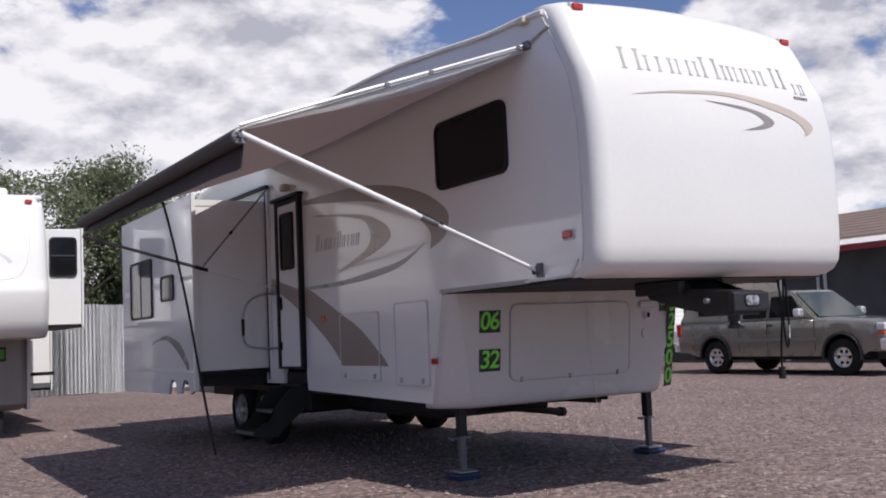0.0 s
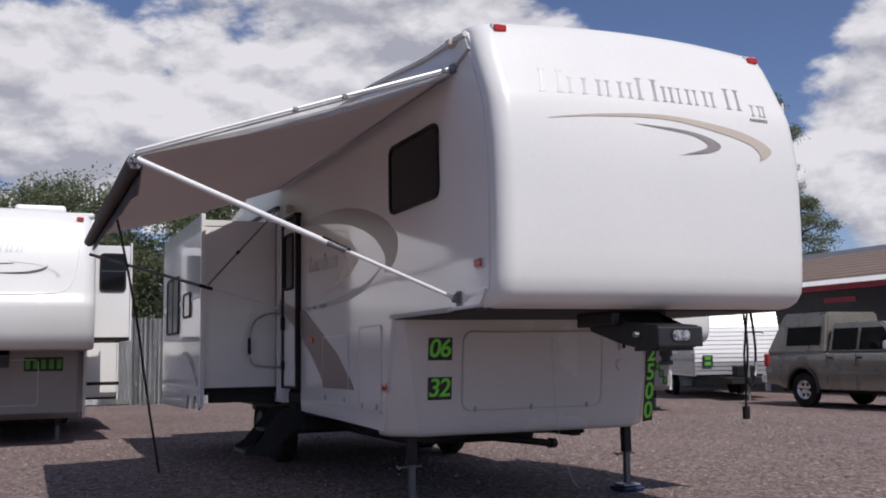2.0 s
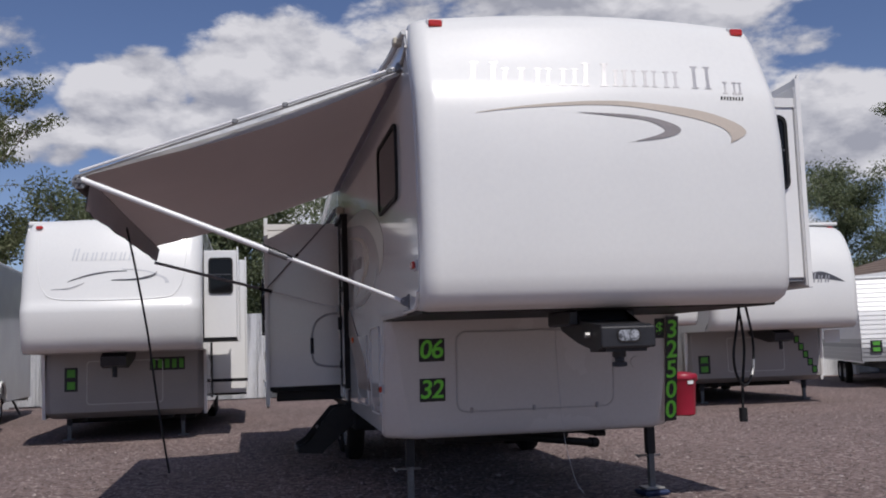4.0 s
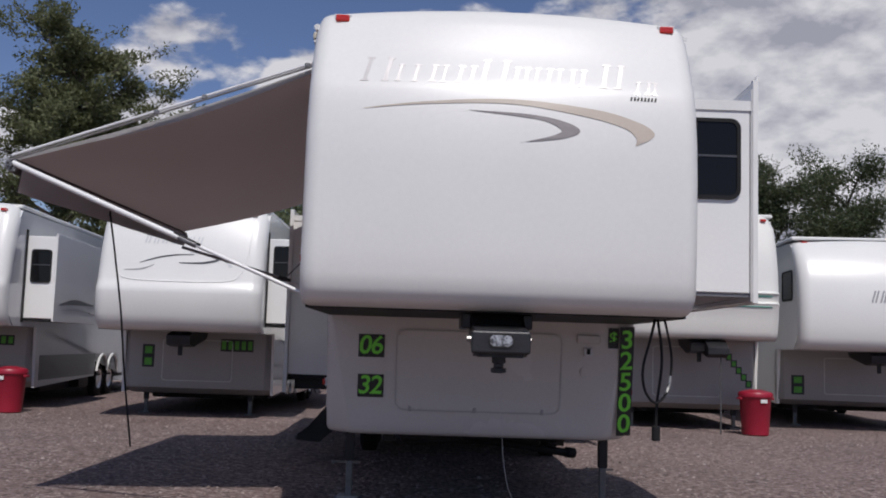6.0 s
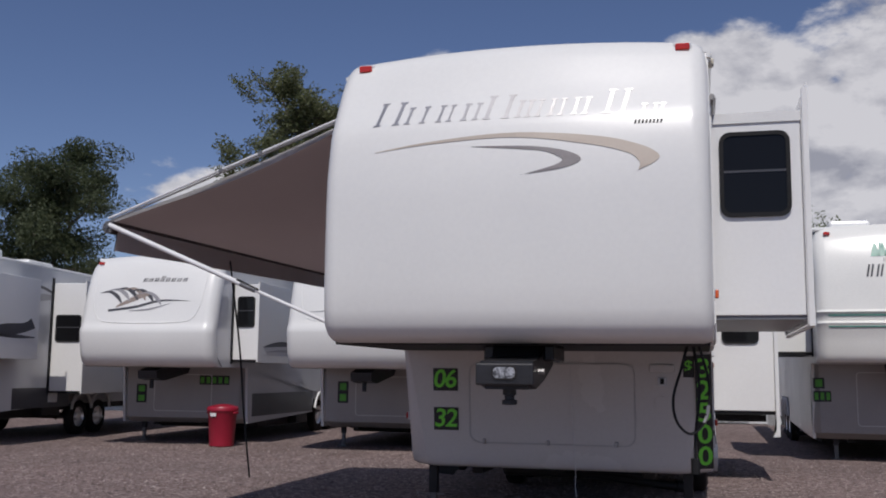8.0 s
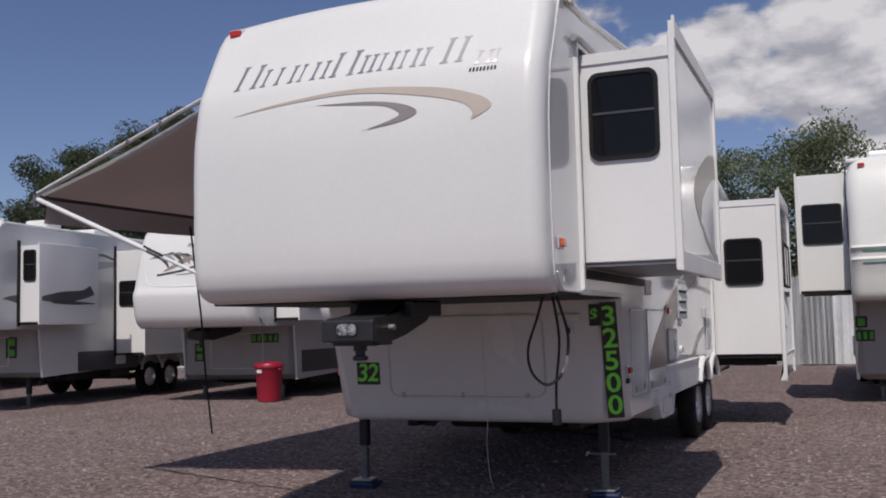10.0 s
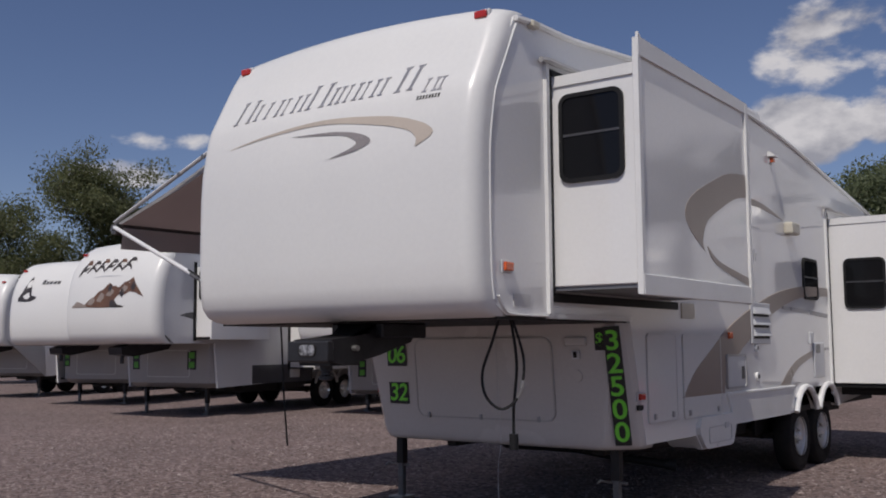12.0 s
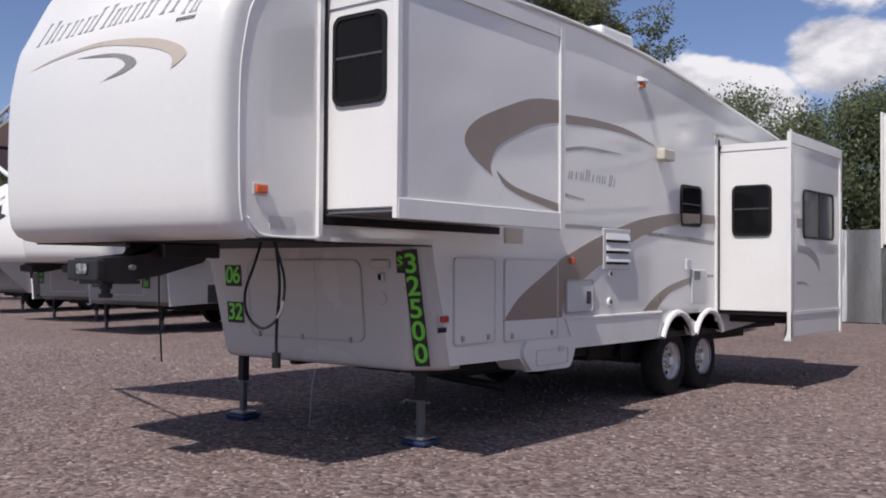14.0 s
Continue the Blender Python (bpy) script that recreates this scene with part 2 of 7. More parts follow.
RIBWHITE = mat("corrugated_white", (0.82, 0.82, 0.82), (0.76, 0.76, 0.76), 2, 50, 0.35)
GREYSTRIPE = mat("grey_stripe", (0.16, 0.165, 0.185), (0.12, 0.125, 0.14), 3, 60, 0.35)
MIDGREY = mat("mid_grey_panel", (0.36, 0.36, 0.375), (0.30, 0.30, 0.31), 2, 50, 0.35)
SILVERWALL = mat("silver_fibreglass", (0.66, 0.665, 0.68), (0.60, 0.605, 0.62), 1.0, 40, 0.2, coat=0.3)
CREAM = mat("warm_white_gelcoat", (0.78, 0.775, 0.74), (0.71, 0.705, 0.67), 1.0, 40, 0.25, coat=0.2)
DARKGREY = mat("charcoal_panel", (0.075, 0.075, 0.085), (0.055, 0.055, 0.06), 2, 60, 0.3)
GREENV = mat("green_decal", (0.06, 0.26, 0.20), (0.05, 0.20, 0.16), 4, 60, 0.35)
BROWNV = mat("brown_decal", (0.17, 0.085, 0.05), (0.11, 0.055, 0.035), 4, 60, 0.35)
CHARCOALV = mat("charcoal_decal", (0.055, 0.045, 0.045), (0.035, 0.03, 0.03), 4, 60, 0.35)


def glass(name, tint, rough=0.04, spec=0.5):
    m = bpy.data.materials.new(name)
    m.use_nodes = True
    p = m.node_tree.nodes["Principled BSDF"]
    p.inputs["Base Color"].default_value = (*tint, 1)
    p.inputs["Roughness"].default_value = rough
    p.inputs["Specular IOR Level"].default_value = spec
    return m


TINT = glass("dark_tinted_glass", (0.008, 0.008, 0.009), 0.06, 0.22)
GREYGLASS = glass("grey_glass", (0.10, 0.105, 0.11), 0.05)
CARGLASS = glass("car_glass", (0.045, 0.055, 0.055), 0.03)
DARKGLASS = glass("dark_car_glass", (0.010, 0.011, 0.012), 0.04, 0.25)


def leaf_mat(name, a, b):
    m = bpy.data.materials.new(name)
    m.use_nodes = True
    n, l = m.node_tree.nodes, m.node_tree.links
    p = n["Principled BSDF"]
    geo = n.new("ShaderNodeNewGeometry")
    r = n.new("ShaderNodeValToRGB")
    r.color_ramp.elements[0].color, r.color_ramp.elements[1].color = (*a, 1), (*b, 1)
    l.new(geo.outputs["Random Per Island"], r.inputs[0])
    l.new(r.outputs[0], p.inputs["Base Color"])
    p.inputs["Roughness"].default_value = 0.6
    tr = n.new("ShaderNodeBsdfTranslucent")
    l.new(r.outputs[0], tr.inputs[0])
    mx = n.new("ShaderNodeMixShader")
    mx.inputs[0].default_value = 0.48
    l.new(p.outputs[0], mx.inputs[1])
    l.new(tr.outputs[0], mx.inputs[2])
    l.new(mx.outputs[0], n["Material Output"].inputs[0])
    return m


LEAF_MESQUITE = leaf_mat("mesquite_leaf", (0.105, 0.135, 0.065), (0.235, 0.265, 0.155))
LEAF_OLIVE = leaf_mat("olive_leaf", (0.085, 0.105, 0.045), (0.190, 0.200, 0.095))
LEAF_PINE = leaf_mat("pine_needles", (0.045, 0.065, 0.032), (0.105, 0.125, 0.06))


def gravel():
    m = bpy.data.materials.new("pink_gravel")
    m.use_nodes = True
    n, l = m.node_tree.nodes, m.node_tree.links
    p = n["Principled BSDF"]
    p.inputs["Roughness"].default_value = 0.9
    tc = n.new("ShaderNodeTexCoord")
    cells = n.new("ShaderNodeTexVoronoi")
    cells.inputs["Scale"].default_value = 26
    l.new(tc.outputs["Object"], cells.inputs["Vector"])
    hue = n.new("ShaderNodeValToRGB")
    e = hue.color_ramp.elements
    e[0].position, e[0].color = 0.0, (0.060, 0.042, 0.040, 1)
    e[1].position, e[1].color = 1.0, (0.352, 0.286, 0.266, 1)
    for pos, c in ((0.30, (0.148, 0.101, 0.094, 1)), (0.55, (0.192, 0.135, 0.125, 1)), (0.8, (0.208, 0.158, 0.151, 1))):
        q = e.new(pos)
        q.color = c
    sepc = n.new("ShaderNodeSeparateColor")
    l.new(cells.outputs["Color"], sepc.inputs[0])
    l.new(sepc.outputs[0], hue.inputs[0])
    wide = n.new("ShaderNodeTexNoise")
    wide.inputs["Scale"].default_value, wide.inputs["Detail"].default_value = 0.35, 7
    l.new(tc.outputs["Object"], wide.inputs["Vector"])
    wr = n.new("ShaderNodeMapRange")
    for i, v in ((1, 0.3), (2, 0.7), (3, 0.86), (4, 1.14)):
        wr.inputs[i].default_value = v
    l.new(wide.outputs[0], wr.inputs[0])
    mul = n.new("ShaderNodeVectorMath")
    mul.operation = "SCALE"
    l.new(hue.outputs[0], mul.inputs[0])
    l.new(wr.outputs[0], mul.inputs["Scale"])
    l.new(mul.outputs[0], p.inputs["Base Color"])
    bp = n.new("ShaderNodeBump")
    bp.inputs["Strength"].default_value, bp.inputs["Distance"].default_value = 0.9, 0.02
    bp.invert = True
    l.new(cells.outputs["Distance"], bp.inputs["Height"])
    l.new(bp.outputs[0], p.inputs["Normal"])
    return m


GRAVEL = gravel()


def stone_mat():
    m = bpy.data.materials.new("loose_stone")
    m.use_nodes = True
    n, l = m.node_tree.nodes, m.node_tree.links
    p = n["Principled BSDF"]
    p.inputs["Roughness"].default_value = 0.85
    geo = n.new("ShaderNodeNewGeometry")
    r = n.new("ShaderNodeValToRGB")
    e = r.color_ramp.elements
    e[0].color, e[1].color = (0.117, 0.09, 0.086, 1), (0.414, 0.351, 0.333, 1)
    q = e.new(0.5)
    q.color = (0.243, 0.18, 0.162, 1)
    l.new(geo.outputs["Random Per Island"], r.inputs[0])
    l.new(r.outputs[0], p.inputs["Base Color"])
    return m


STONE = stone_mat()

# ---- mesh helpers ----
OFFSET = {}


def thing(name, at=(0, 0, 0), rz=0.0, label="", category="", group="", world_coords=False):
    """An Empty at a thing's base. With world_coords its parts are given in the world's metres."""
    ob = new(name)
    ob.matrix_world = pose(*at, 0, 0, rz)
    ob.empty_display_size = 0.2
    OFFSET[ob] = Vector(at) if world_coords else Vector((0, 0, 0))
    return tagged(ob, label, category, group)


def part(name, bm, material, parent=None, label="", smooth=False, kind="", category=""):
    me = bpy.data.meshes.new(name)
    if parent is not None and OFFSET[parent].length:
        bmesh.ops.translate(bm, verts=bm.verts, vec=-OFFSET[parent])
    bmesh.ops.recalc_face_normals(bm, faces=bm.faces)
    if smooth:
        for f in bm.faces:
            f.smooth = True
    bm.to_mesh(me)
    bm.free()
    if smooth:
        me.set_sharp_from_angle(angle=radians(38))
    me.materials.append(material)
    ob = new(name, me)
    if parent is not None:
        ob.parent = parent
        OFFSET[ob] = OFFSET[parent]
    return tagged(ob, label, category, "", kind)


def box(x0, x1, y0, y1, z0, z1, bevel=0.0, seg=2, bm=None):
    bm2 = bmesh.new()
    bmesh.ops.create_cube(bm2, size=1)
    for v in bm2.verts:
        v.co = Vector((x0 + (v.co.x + .5) * (x1 - x0), y0 + (v.co.y + .5) * (y1 - y0), z0 + (v.co.z + .5) * (z1 - z0)))
    if bevel:
        bmesh.ops.bevel(bm2, geom=bm2.edges[:], offset=bevel, segments=seg, profile=0.5, affect="EDGES")
    return join(bm, bm2)


def join(bm, other):
    if bm is None:
        return other
    me = bpy.data.meshes.new("joining")
    other.to_mesh(me)
    other.free()
    bm.from_mesh(me)
    bpy.data.meshes.remove(me)
    return bm


def tube(pts, r, seg=8, bm=None, cap=True, r_end=None):
    """A round bar along points."""
    bm = bm or bmesh.new()
    pts = [Vector(p) for p in pts]
    rings = []
    up = None
    for i, p in enumerate(pts):
        d = (pts[min(i + 1, len(pts) - 1)] - pts[max(i - 1, 0)]).normalized()
        if up is None:
            up = d.orthogonal().normalized()
        up = (up - d * up.dot(d)).normalized()
        w = d.cross(up)
        k = r if r_end is None else r + (r_end - r) * i / (len(pts) - 1)
        rings.append([bm.verts.new(p + k * (up * math.cos(a) + w * math.sin(a))) for a in (2 * math.pi * j / seg for j in range(seg))])
    for a, b in zip(rings, rings[1:]):
        for j in range(seg):
            bm.faces.new((a[j], a[(j + 1) % seg], b[(j + 1) % seg], b[j]))
    if cap:
        bm.faces.new(rings[0][::-1])
        bm.faces.new(rings[-1])
    return bm


def prism(poly, axis, lo, hi, bm=None):
    """A flat outline pushed out along an axis from lo to hi. The outline's pairs are the two other axes, in order."""
    bm = bm or bmesh.new()

    def at(p, k):
        return {"x": (k, p[0], p[1]), "y": (p[0], k, p[1]), "z": (p[0], p[1], k)}[axis]

    a = [bm.verts.new(at(p, lo)) for p in poly]
    b = [bm.verts.new(at(p, hi)) for p in poly]
    n = len(poly)
    f1, f2 = bm.faces.new(a), bm.faces.new(b[::-1])
    for i in range(n):
        bm.faces.new((a[i], b[i], b[(i + 1) % n], a[(i + 1) % n]))
    bmesh.ops.triangulate(bm, faces=[f for f in (f1, f2) if len(f.verts) > 4])
    return bm


def rounded(a0, a1, b0, b1, r, seg=5):
    """The outline of a rounded rectangle."""
    out = []
    for ca, cb, s in ((a1 - r, b1 - r, 0), (a0 + r, b1 - r, 90), (a0 + r, b0 + r, 180), (a1 - r, b0 + r, 270)):
        for i in range(seg + 1):
            t = radians(s + 90 * i / seg)
            out.append((ca + r * math.cos(t), cb + r * math.sin(t)))
    return out


def ring(outer, inner, axis, lo, hi, bm=None):
    """A frame between two outlines of equal count."""
    bm = bm or bmesh.new()

    def at(p, k):
        return {"x": (k, p[0], p[1]), "y": (p[0], k, p[1]), "z": (p[0], p[1], k)}[axis]

    v = [[bm.verts.new(at(p, k)) for p in o] for o, k in ((outer, lo), (outer, hi), (inner, hi), (inner, lo))]
    n = len(outer)
    for i in range(n):
        j = (i + 1) % n
        for q in range(4):
            bm.faces.new((v[q][i], v[q][j], v[(q + 1) % 4][j], v[(q + 1) % 4][i]))
    return bm


def smooth_line(pts, n=6, closed=False):
    """A Catmull-Rom curve through points, n steps between each two."""
    P = [Vector(p) for p in pts]
    out = []
    m = len(P)
    for i in range(m if closed else m - 1):
        g = (lambda k: P[k % m]) if closed else (lambda k: P[max(0, min(m - 1, k))])
        a, b, c, d = g(i - 1), g(i), g(i + 1), g(i + 2)
        for k in range(n):
            t = k / n
            out.append(0.5 * ((2 * b) + (c - a) * t + (2 * a - 5 * b + 4 * c - d) * t * t + (3 * b - a - 3 * c + d) * t ** 3))
    if not closed:
        out.append(P[-1])
    return out


def swoosh(top, bottom, axis, lo, hi, bm=None, n=6):
    """A decal between two curves that run the same way."""
    a = [tuple(p) for p in smooth_line([(*p, 0) for p in top], n)]
    b = [tuple(p) for p in smooth_line([(*p, 0) for p in bottom], n)]
    bm = bm or bmesh.new()

    def at(p, k):
        return {"x": (k, p[0], p[1]), "y": (p[0], k, p[1])}[axis]

    def sample(c, t):
        s = t * (len(c) - 1)
        i = min(int(s), len(c) - 2)
        return [c[i][q] + (c[i + 1][q] - c[i][q]) * (s - i) for q in (0, 1)]

    m = 28
    rows = [[bm.verts.new(at(sample(c, i / m), k)) for c, k in ((a, lo), (a, hi), (b, hi), (b, lo))] for i in range(m + 1)]
    for r, s in zip(rows, rows[1:]):
        for q in range(4):
            bm.faces.new((r[q], r[(q + 1) % 4], s[(q + 1) % 4], s[q]))
    bm.faces.new(rows[0])
    bm.faces.new(rows[-1][::-1])
    return bm


def disc(c, r, axis, lo, hi, seg=24, bm=None):
    o = [(c[0] + r * math.cos(2 * math.pi * i / seg), c[1] + r * math.sin(2 * math.pi * i / seg)) for i in range(seg)]
    return prism(o, axis, lo, hi, bm)


def lathe(profile, centre, axis="x", seg=28, bm=None, ends=True):
    """Turns (radius, along) pairs round an axis through centre."""
    bm = bm or bmesh.new()
    c = Vector(centre)
    rings = []
    for r, k in profile:
        rg = []
        for j in range(seg):
            a = 2 * math.pi * j / seg
            u, v = r * math.cos(a), r * math.sin(a)
            rg.append(bm.verts.new(c + Vector({"x": (k, u, v), "y": (u, k, v), "z": (u, v, k)}[axis])))
        rings.append(rg)
    for a, b in zip(rings, rings[1:]):
        for j in range(seg):
            bm.faces.new((a[j], a[(j + 1) % seg], b[(j + 1) % seg], b[j]))
    if ends:
        for rg in (rings[0], rings[-1]):
            bm.faces.new(rg)
    return bm


def text_mesh(txt, size, m, thick=0.002):
    """Letters as a mesh, laid by the pose m."""
    cu = bpy.data.curves.new("letters", "FONT")
    cu.body, cu.size, cu.extrude, cu.align_x, cu.align_y = txt, size, thick, "CENTER", "CENTER"
    cu.offset = size * 0.016
    ob = bpy.data.objects.new("letters", cu)
    scene.collection.objects.link(ob)
    bpy.context.view_layer.update()
    me = bpy.data.meshes.new_from_object(ob.evaluated_get(bpy.context.evaluated_depsgraph_get()))
    bm = bmesh.new()
    bm.from_mesh(me)
    bm.transform(m)
    bpy.data.objects.remove(ob)
    bpy.data.curves.remove(cu)
    bpy.data.meshes.remove(me)
    return bm

# ---- ground ----
def ground_sheet():
    def steps(lo, hi, a, b, d):
        fine = list(np.arange(a, b + 1e-6, d))
        left, right, k = [], [], d
        p = a
        while p > lo:
            k *= 1.5
            p -= k
            left.append(max(p, lo))
        p, k = b, d
        while p < hi:
            k *= 1.5
            p += k
            right.append(min(p, hi))
        return left[::-1] + fine + right

    xs, ys = steps(-900, 900, -8, 20, 0.35), steps(-900, 900, -2, 26, 0.35)
    verts = []
    for y in ys:
        for x in xs:
            near = max(0.0, 1 - max(abs(x - 6) / 30, abs(y - 12) / 30))
            verts.append((x, y, near * (0.022 * noise.noise((x * 0.45, y * 0.45, 0)) + 0.010 * noise.noise((x * 1.6, y * 1.6, 5)))))
    w = len(xs)
    faces = [(j * w + i, j * w + i + 1, (j + 1) * w + i + 1, (j + 1) * w + i) for j in range(len(ys) - 1) for i in range(w - 1)]
    me = bpy.data.meshes.new("ground")
    me.from_pydata(verts, [], faces)
    me.materials.append(GRAVEL)
    for f in me.polygons:
        f.use_smooth = True
    return tagged(new("ground", me), "pinkish brown crushed gravel lot in sunlight", "ground", "", "structure")


ground_sheet()


def scatter_stones(n=26000):
    rng = np.random.default_rng(3)
    oct_v = np.array([(1, 0, 0), (0, 1, 0), (-1, 0, 0), (0, -1, 0), (0, 0, 0.7), (0, 0, -0.4)])
    oct_f = np.array([(0, 1, 4), (1, 2, 4), (2, 3, 4), (3, 0, 4), (1, 0, 5), (2, 1, 5), (3, 2, 5), (0, 3, 5)])
    x, y = rng.uniform(-4, 16, n), rng.uniform(2.5, 17, n)
    size = rng.uniform(0.006, 0.015, n) * (1 + 0.9 * (rng.random(n) > 0.93))
    turn = rng.uniform(0, math.pi, n)
    v = oct_v[None] * size[:, None, None] * rng.uniform(0.6, 1.4, (n, 6, 1))
    c, s = np.cos(turn)[:, None], np.sin(turn)[:, None]
    vx, vy = v[..., 0] * c - v[..., 1] * s, v[..., 0] * s + v[..., 1] * c
    V = np.stack((vx + x[:, None], vy + y[:, None], v[..., 2] + 0.006), -1).reshape(-1, 3)
    F = (oct_f[None] + 6 * np.arange(n)[:, None, None]).reshape(-1, 3)
    me = bpy.data.meshes.new("loose_gravel")
    me.from_pydata(V.tolist(), [], F.tolist())
    me.materials.append(STONE)
    return tagged(new("loose_gravel", me), "loose pinkish and grey gravel stones on the lot", "gravel", "", "stuff")


scatter_stones()

# ---- the fifth-wheel trailer ----
XL, XR, XC = 4.49, 7.06, 5.775
RV = thing("fifth_wheel_trailer", (XC, 10.0, 0.0), 0, "white fifth-wheel trailer with taupe swooshes, open slide-outs and awning", "travel trailer", world_coords=True)
CAP_Z = (1.585, 1.60, 1.635, 1.70, 1.80, 1.95, 2.2, 2.5, 2.7, 2.9, 3.0, 3.06, 3.12, 3.22, 3.35, 3.47, 3.555, 3.60, 3.62)
CAP_Y = (5.53, 5.43, 5.365, 5.322, 5.303, 5.293, 5.288, 5.29, 5.30, 5.335, 5.357, 5.378, 5.41, 5.462, 5.53, 5.595, 5.645, 5.69, 5.78)
ROOF = ((5.84, 3.565), (6.1, 3.585), (6.6, 3.60), (7.3, 3.665), (8.2, 3.735), (9.4, 3.755), (10.6, 3.72), (11.7, 3.63), (13.4, 3.42), (14.6, 3.27), (15.1, 3.20))


def cap_f(z):
    return float(np.interp(z, CAP_Z, CAP_Y))


def cap_y(x, z):
    return cap_f(z) + 0.05 * ((x - XC) / 1.1) ** 2


def front_cap():
    bm = bmesh.new()
    rows = []
    half, R = 1.289, 0.12
    for z in CAP_Z:
        f = cap_f(z)
        ins = 0.0 if z < 3.35 else 0.035 * ((z - 3.35) / 0.27) ** 2.5
        ins += 0.03 * max(0, (1.70 - z) / 0.12) ** 2
        h = half - ins
        pts = [(-h, max(f + 0.23, 5.68 if z < 1.66 else 0))]
        for i in range(9):
            t = radians(180 + 90 * i / 8)
            pts.append((-h + R + R * math.cos(t), f + 0.05 + R + R * math.sin(t) * (1 - 0.0)))
        for i in range(1, 12):
            x = -h + R + (2 * (h - R)) * i / 12
            pts.append((x, f + 0.05 * (x / 1.1) ** 2))
        pts += [(-p[0], p[1]) for p in pts[:10]][::-1]
        rows.append([bm.verts.new((XC + x, y, z + (0.055 * (1 - (x / 1.3) ** 2) if z > 3.4 else 0))) for x, y in pts])
    for a, b in zip(rows, rows[1:]):
        for i in range(len(a) - 1):
            bm.faces.new((a[i], a[i + 1], b[i + 1], b[i]))
    bm.faces.new(rows[0])
    return part("front_cap", bm, CAPM, RV, "smooth glossy white moulded front cap", True)


def wall(name, x0, x1, bottom):
    front = [(cap_f(z) + 0.19, z) for z in CAP_Z[3:-2]]
    poly = [(5.70, 1.60)] + front + [(y, z) for y, z in ROOF] + bottom
    return part(name, prism(poly, "x", x0, x1), GEL, RV, "glossy white fibreglass side wall")


front_cap()
wall("side_wall", XL, XL + 0.05, [(15.1, 0.80), (11.56, 0.76), (11.0, 0.76), (11.0, 0.93), (10.36, 0.93), (10.33, 0.70), (7.68, 0.645), (7.44, 1.585)])


def arc(cy, cz, r, a0, a1, n=10):
    return [(cy + r * math.cos(radians(a0 + (a1 - a0) * i / n)), cz + r * math.sin(radians(a0 + (a1 - a0) * i / n))) for i in range(n + 1)]


ARCH = arc(12.64, 0.52, 0.40, 22, 158) + arc(11.79, 0.52, 0.40, 22, 158)
wall("side_wall", XR - 0.05, XR, [(15.1, 0.80), (13.1, 0.66)] + ARCH + [(11.2, 0.67), (9.56, 0.67), (9.45, 0.50), (8.80, 0.50), (8.66, 0.63), (7.68, 0.635), (7.44, 1.60)])


def roof():
    bm = bmesh.new()
    rows = []
    for y, z in ROOF:
        rows.append([bm.verts.new((XL + (XR - XL) * i / 10, y, z + 0.004 + 0.06 * (1 - ((i - 5) / 5) ** 2))) for i in range(11)])
    for a, b in zip(rows, rows[1:]):
        for i in range(10):
            bm.faces.new((a[i], a[i + 1], b[i + 1], b[i]))
    ob = part("roof", bm, TRIMW, RV, "white membrane roof", True)
    for x in (XL - 0.012, XR + 0.012):
        pts = smooth_line([(x, y, z - 0.012) for y, z in ROOF], 4)
        part("roof_rail", tube(pts, 0.022, 6), TRIMW, RV, "white gutter rail along the roof edge", True)
    return ob


roof()
part("rear_wall", box(XL + 0.05, XR - 0.05, 15.04, 15.1, 0.8, 3.22), GEL, RV)
part("cap_underside", box(XL + 0.02, XR - 0.02, 5.62, 7.42, 1.575, 1.60), UNDERK, RV, "black underside of the front overhang")
part("belly_pan", box(XL + 0.05, XR - 0.05, 7.78, 15.0, 0.66, 0.72), FRAMEK, RV, "black underbelly sheet")
# seam beads beside the cap and trims along the bottom of the overhang
for sx, x in ((-1, XL), (1, XR)):
    pts = [(x + sx * 0.002, cap_f(z) + 0.235, z) for z in CAP_Z[3:-2]]
    part("seam_bead", tube(smooth_line(pts, 3), 0.009, 6), SEAM if sx < 0 else TRIMW, RV, "pale bead along the cap seam", True)
    pts = [(x + sx * 0.010, y, z) for y, z in ((5.60, 1.72), (5.66, 1.645), (5.76, 1.61), (6.22, 1.605))]
    part("bottom_bead", tube(smooth_line(pts, 4), 0.009, 6), TRIMW, RV, "", True)
    part("overhang_trim", box(x - 0.012, x + 0.012, 6.2, 7.46, 1.588, 1.622), GROOVE if sx < 0 else TRIMW, RV)


# lower front box with cut corners
def leaned(bm):
    """The lower front wall leans: its foot lies further back."""
    for v in bm.verts:
        v.co.y += 0.10 * (1.34 - v.co.z)
    return bm


def lower_box():
    bm = bmesh.new()
    rows = []
    for z, ins in ((0.60, 0.05), (0.615, 0.02), (0.64, 0.006), (0.70, 0.0), (1.40, 0.0), (1.575, 0.0)):
        c = 0.05 + 0.20 * (1.575 - z) / 0.935
        side = [(0.003, 7.80), (0.003, 7.31 + c), (0.004 + 0.06 * c, 7.305 + 0.82 * c), (0.85 * c, 7.304), (1.05 * c, 7.30)]
        plan = [(XL + a, y) for a, y in side] + [(XR - a, y) for a, y in side[::-1]]
        n = len(plan)
        rows.append([bm.verts.new((XC + (x - XC) * (1 - ins * 0.5), y + ins, z)) for x, y in plan])
    for a, b in zip(rows, rows[1:]):
        for i in range(n):
            bm.faces.new((a[i], a[(i + 1) % n], b[(i + 1) % n], b[i]))
    bm.faces.new(rows[0])
    bm.faces.new(rows[-1])
    for v in bm.verts:
        if v.co.y < 7.7:
            v.co.y += 0.10 * (1.34 - v.co.z)
    return part("lower_front", bm, BOXW, RV, "off-white moulded lower front wall", True)


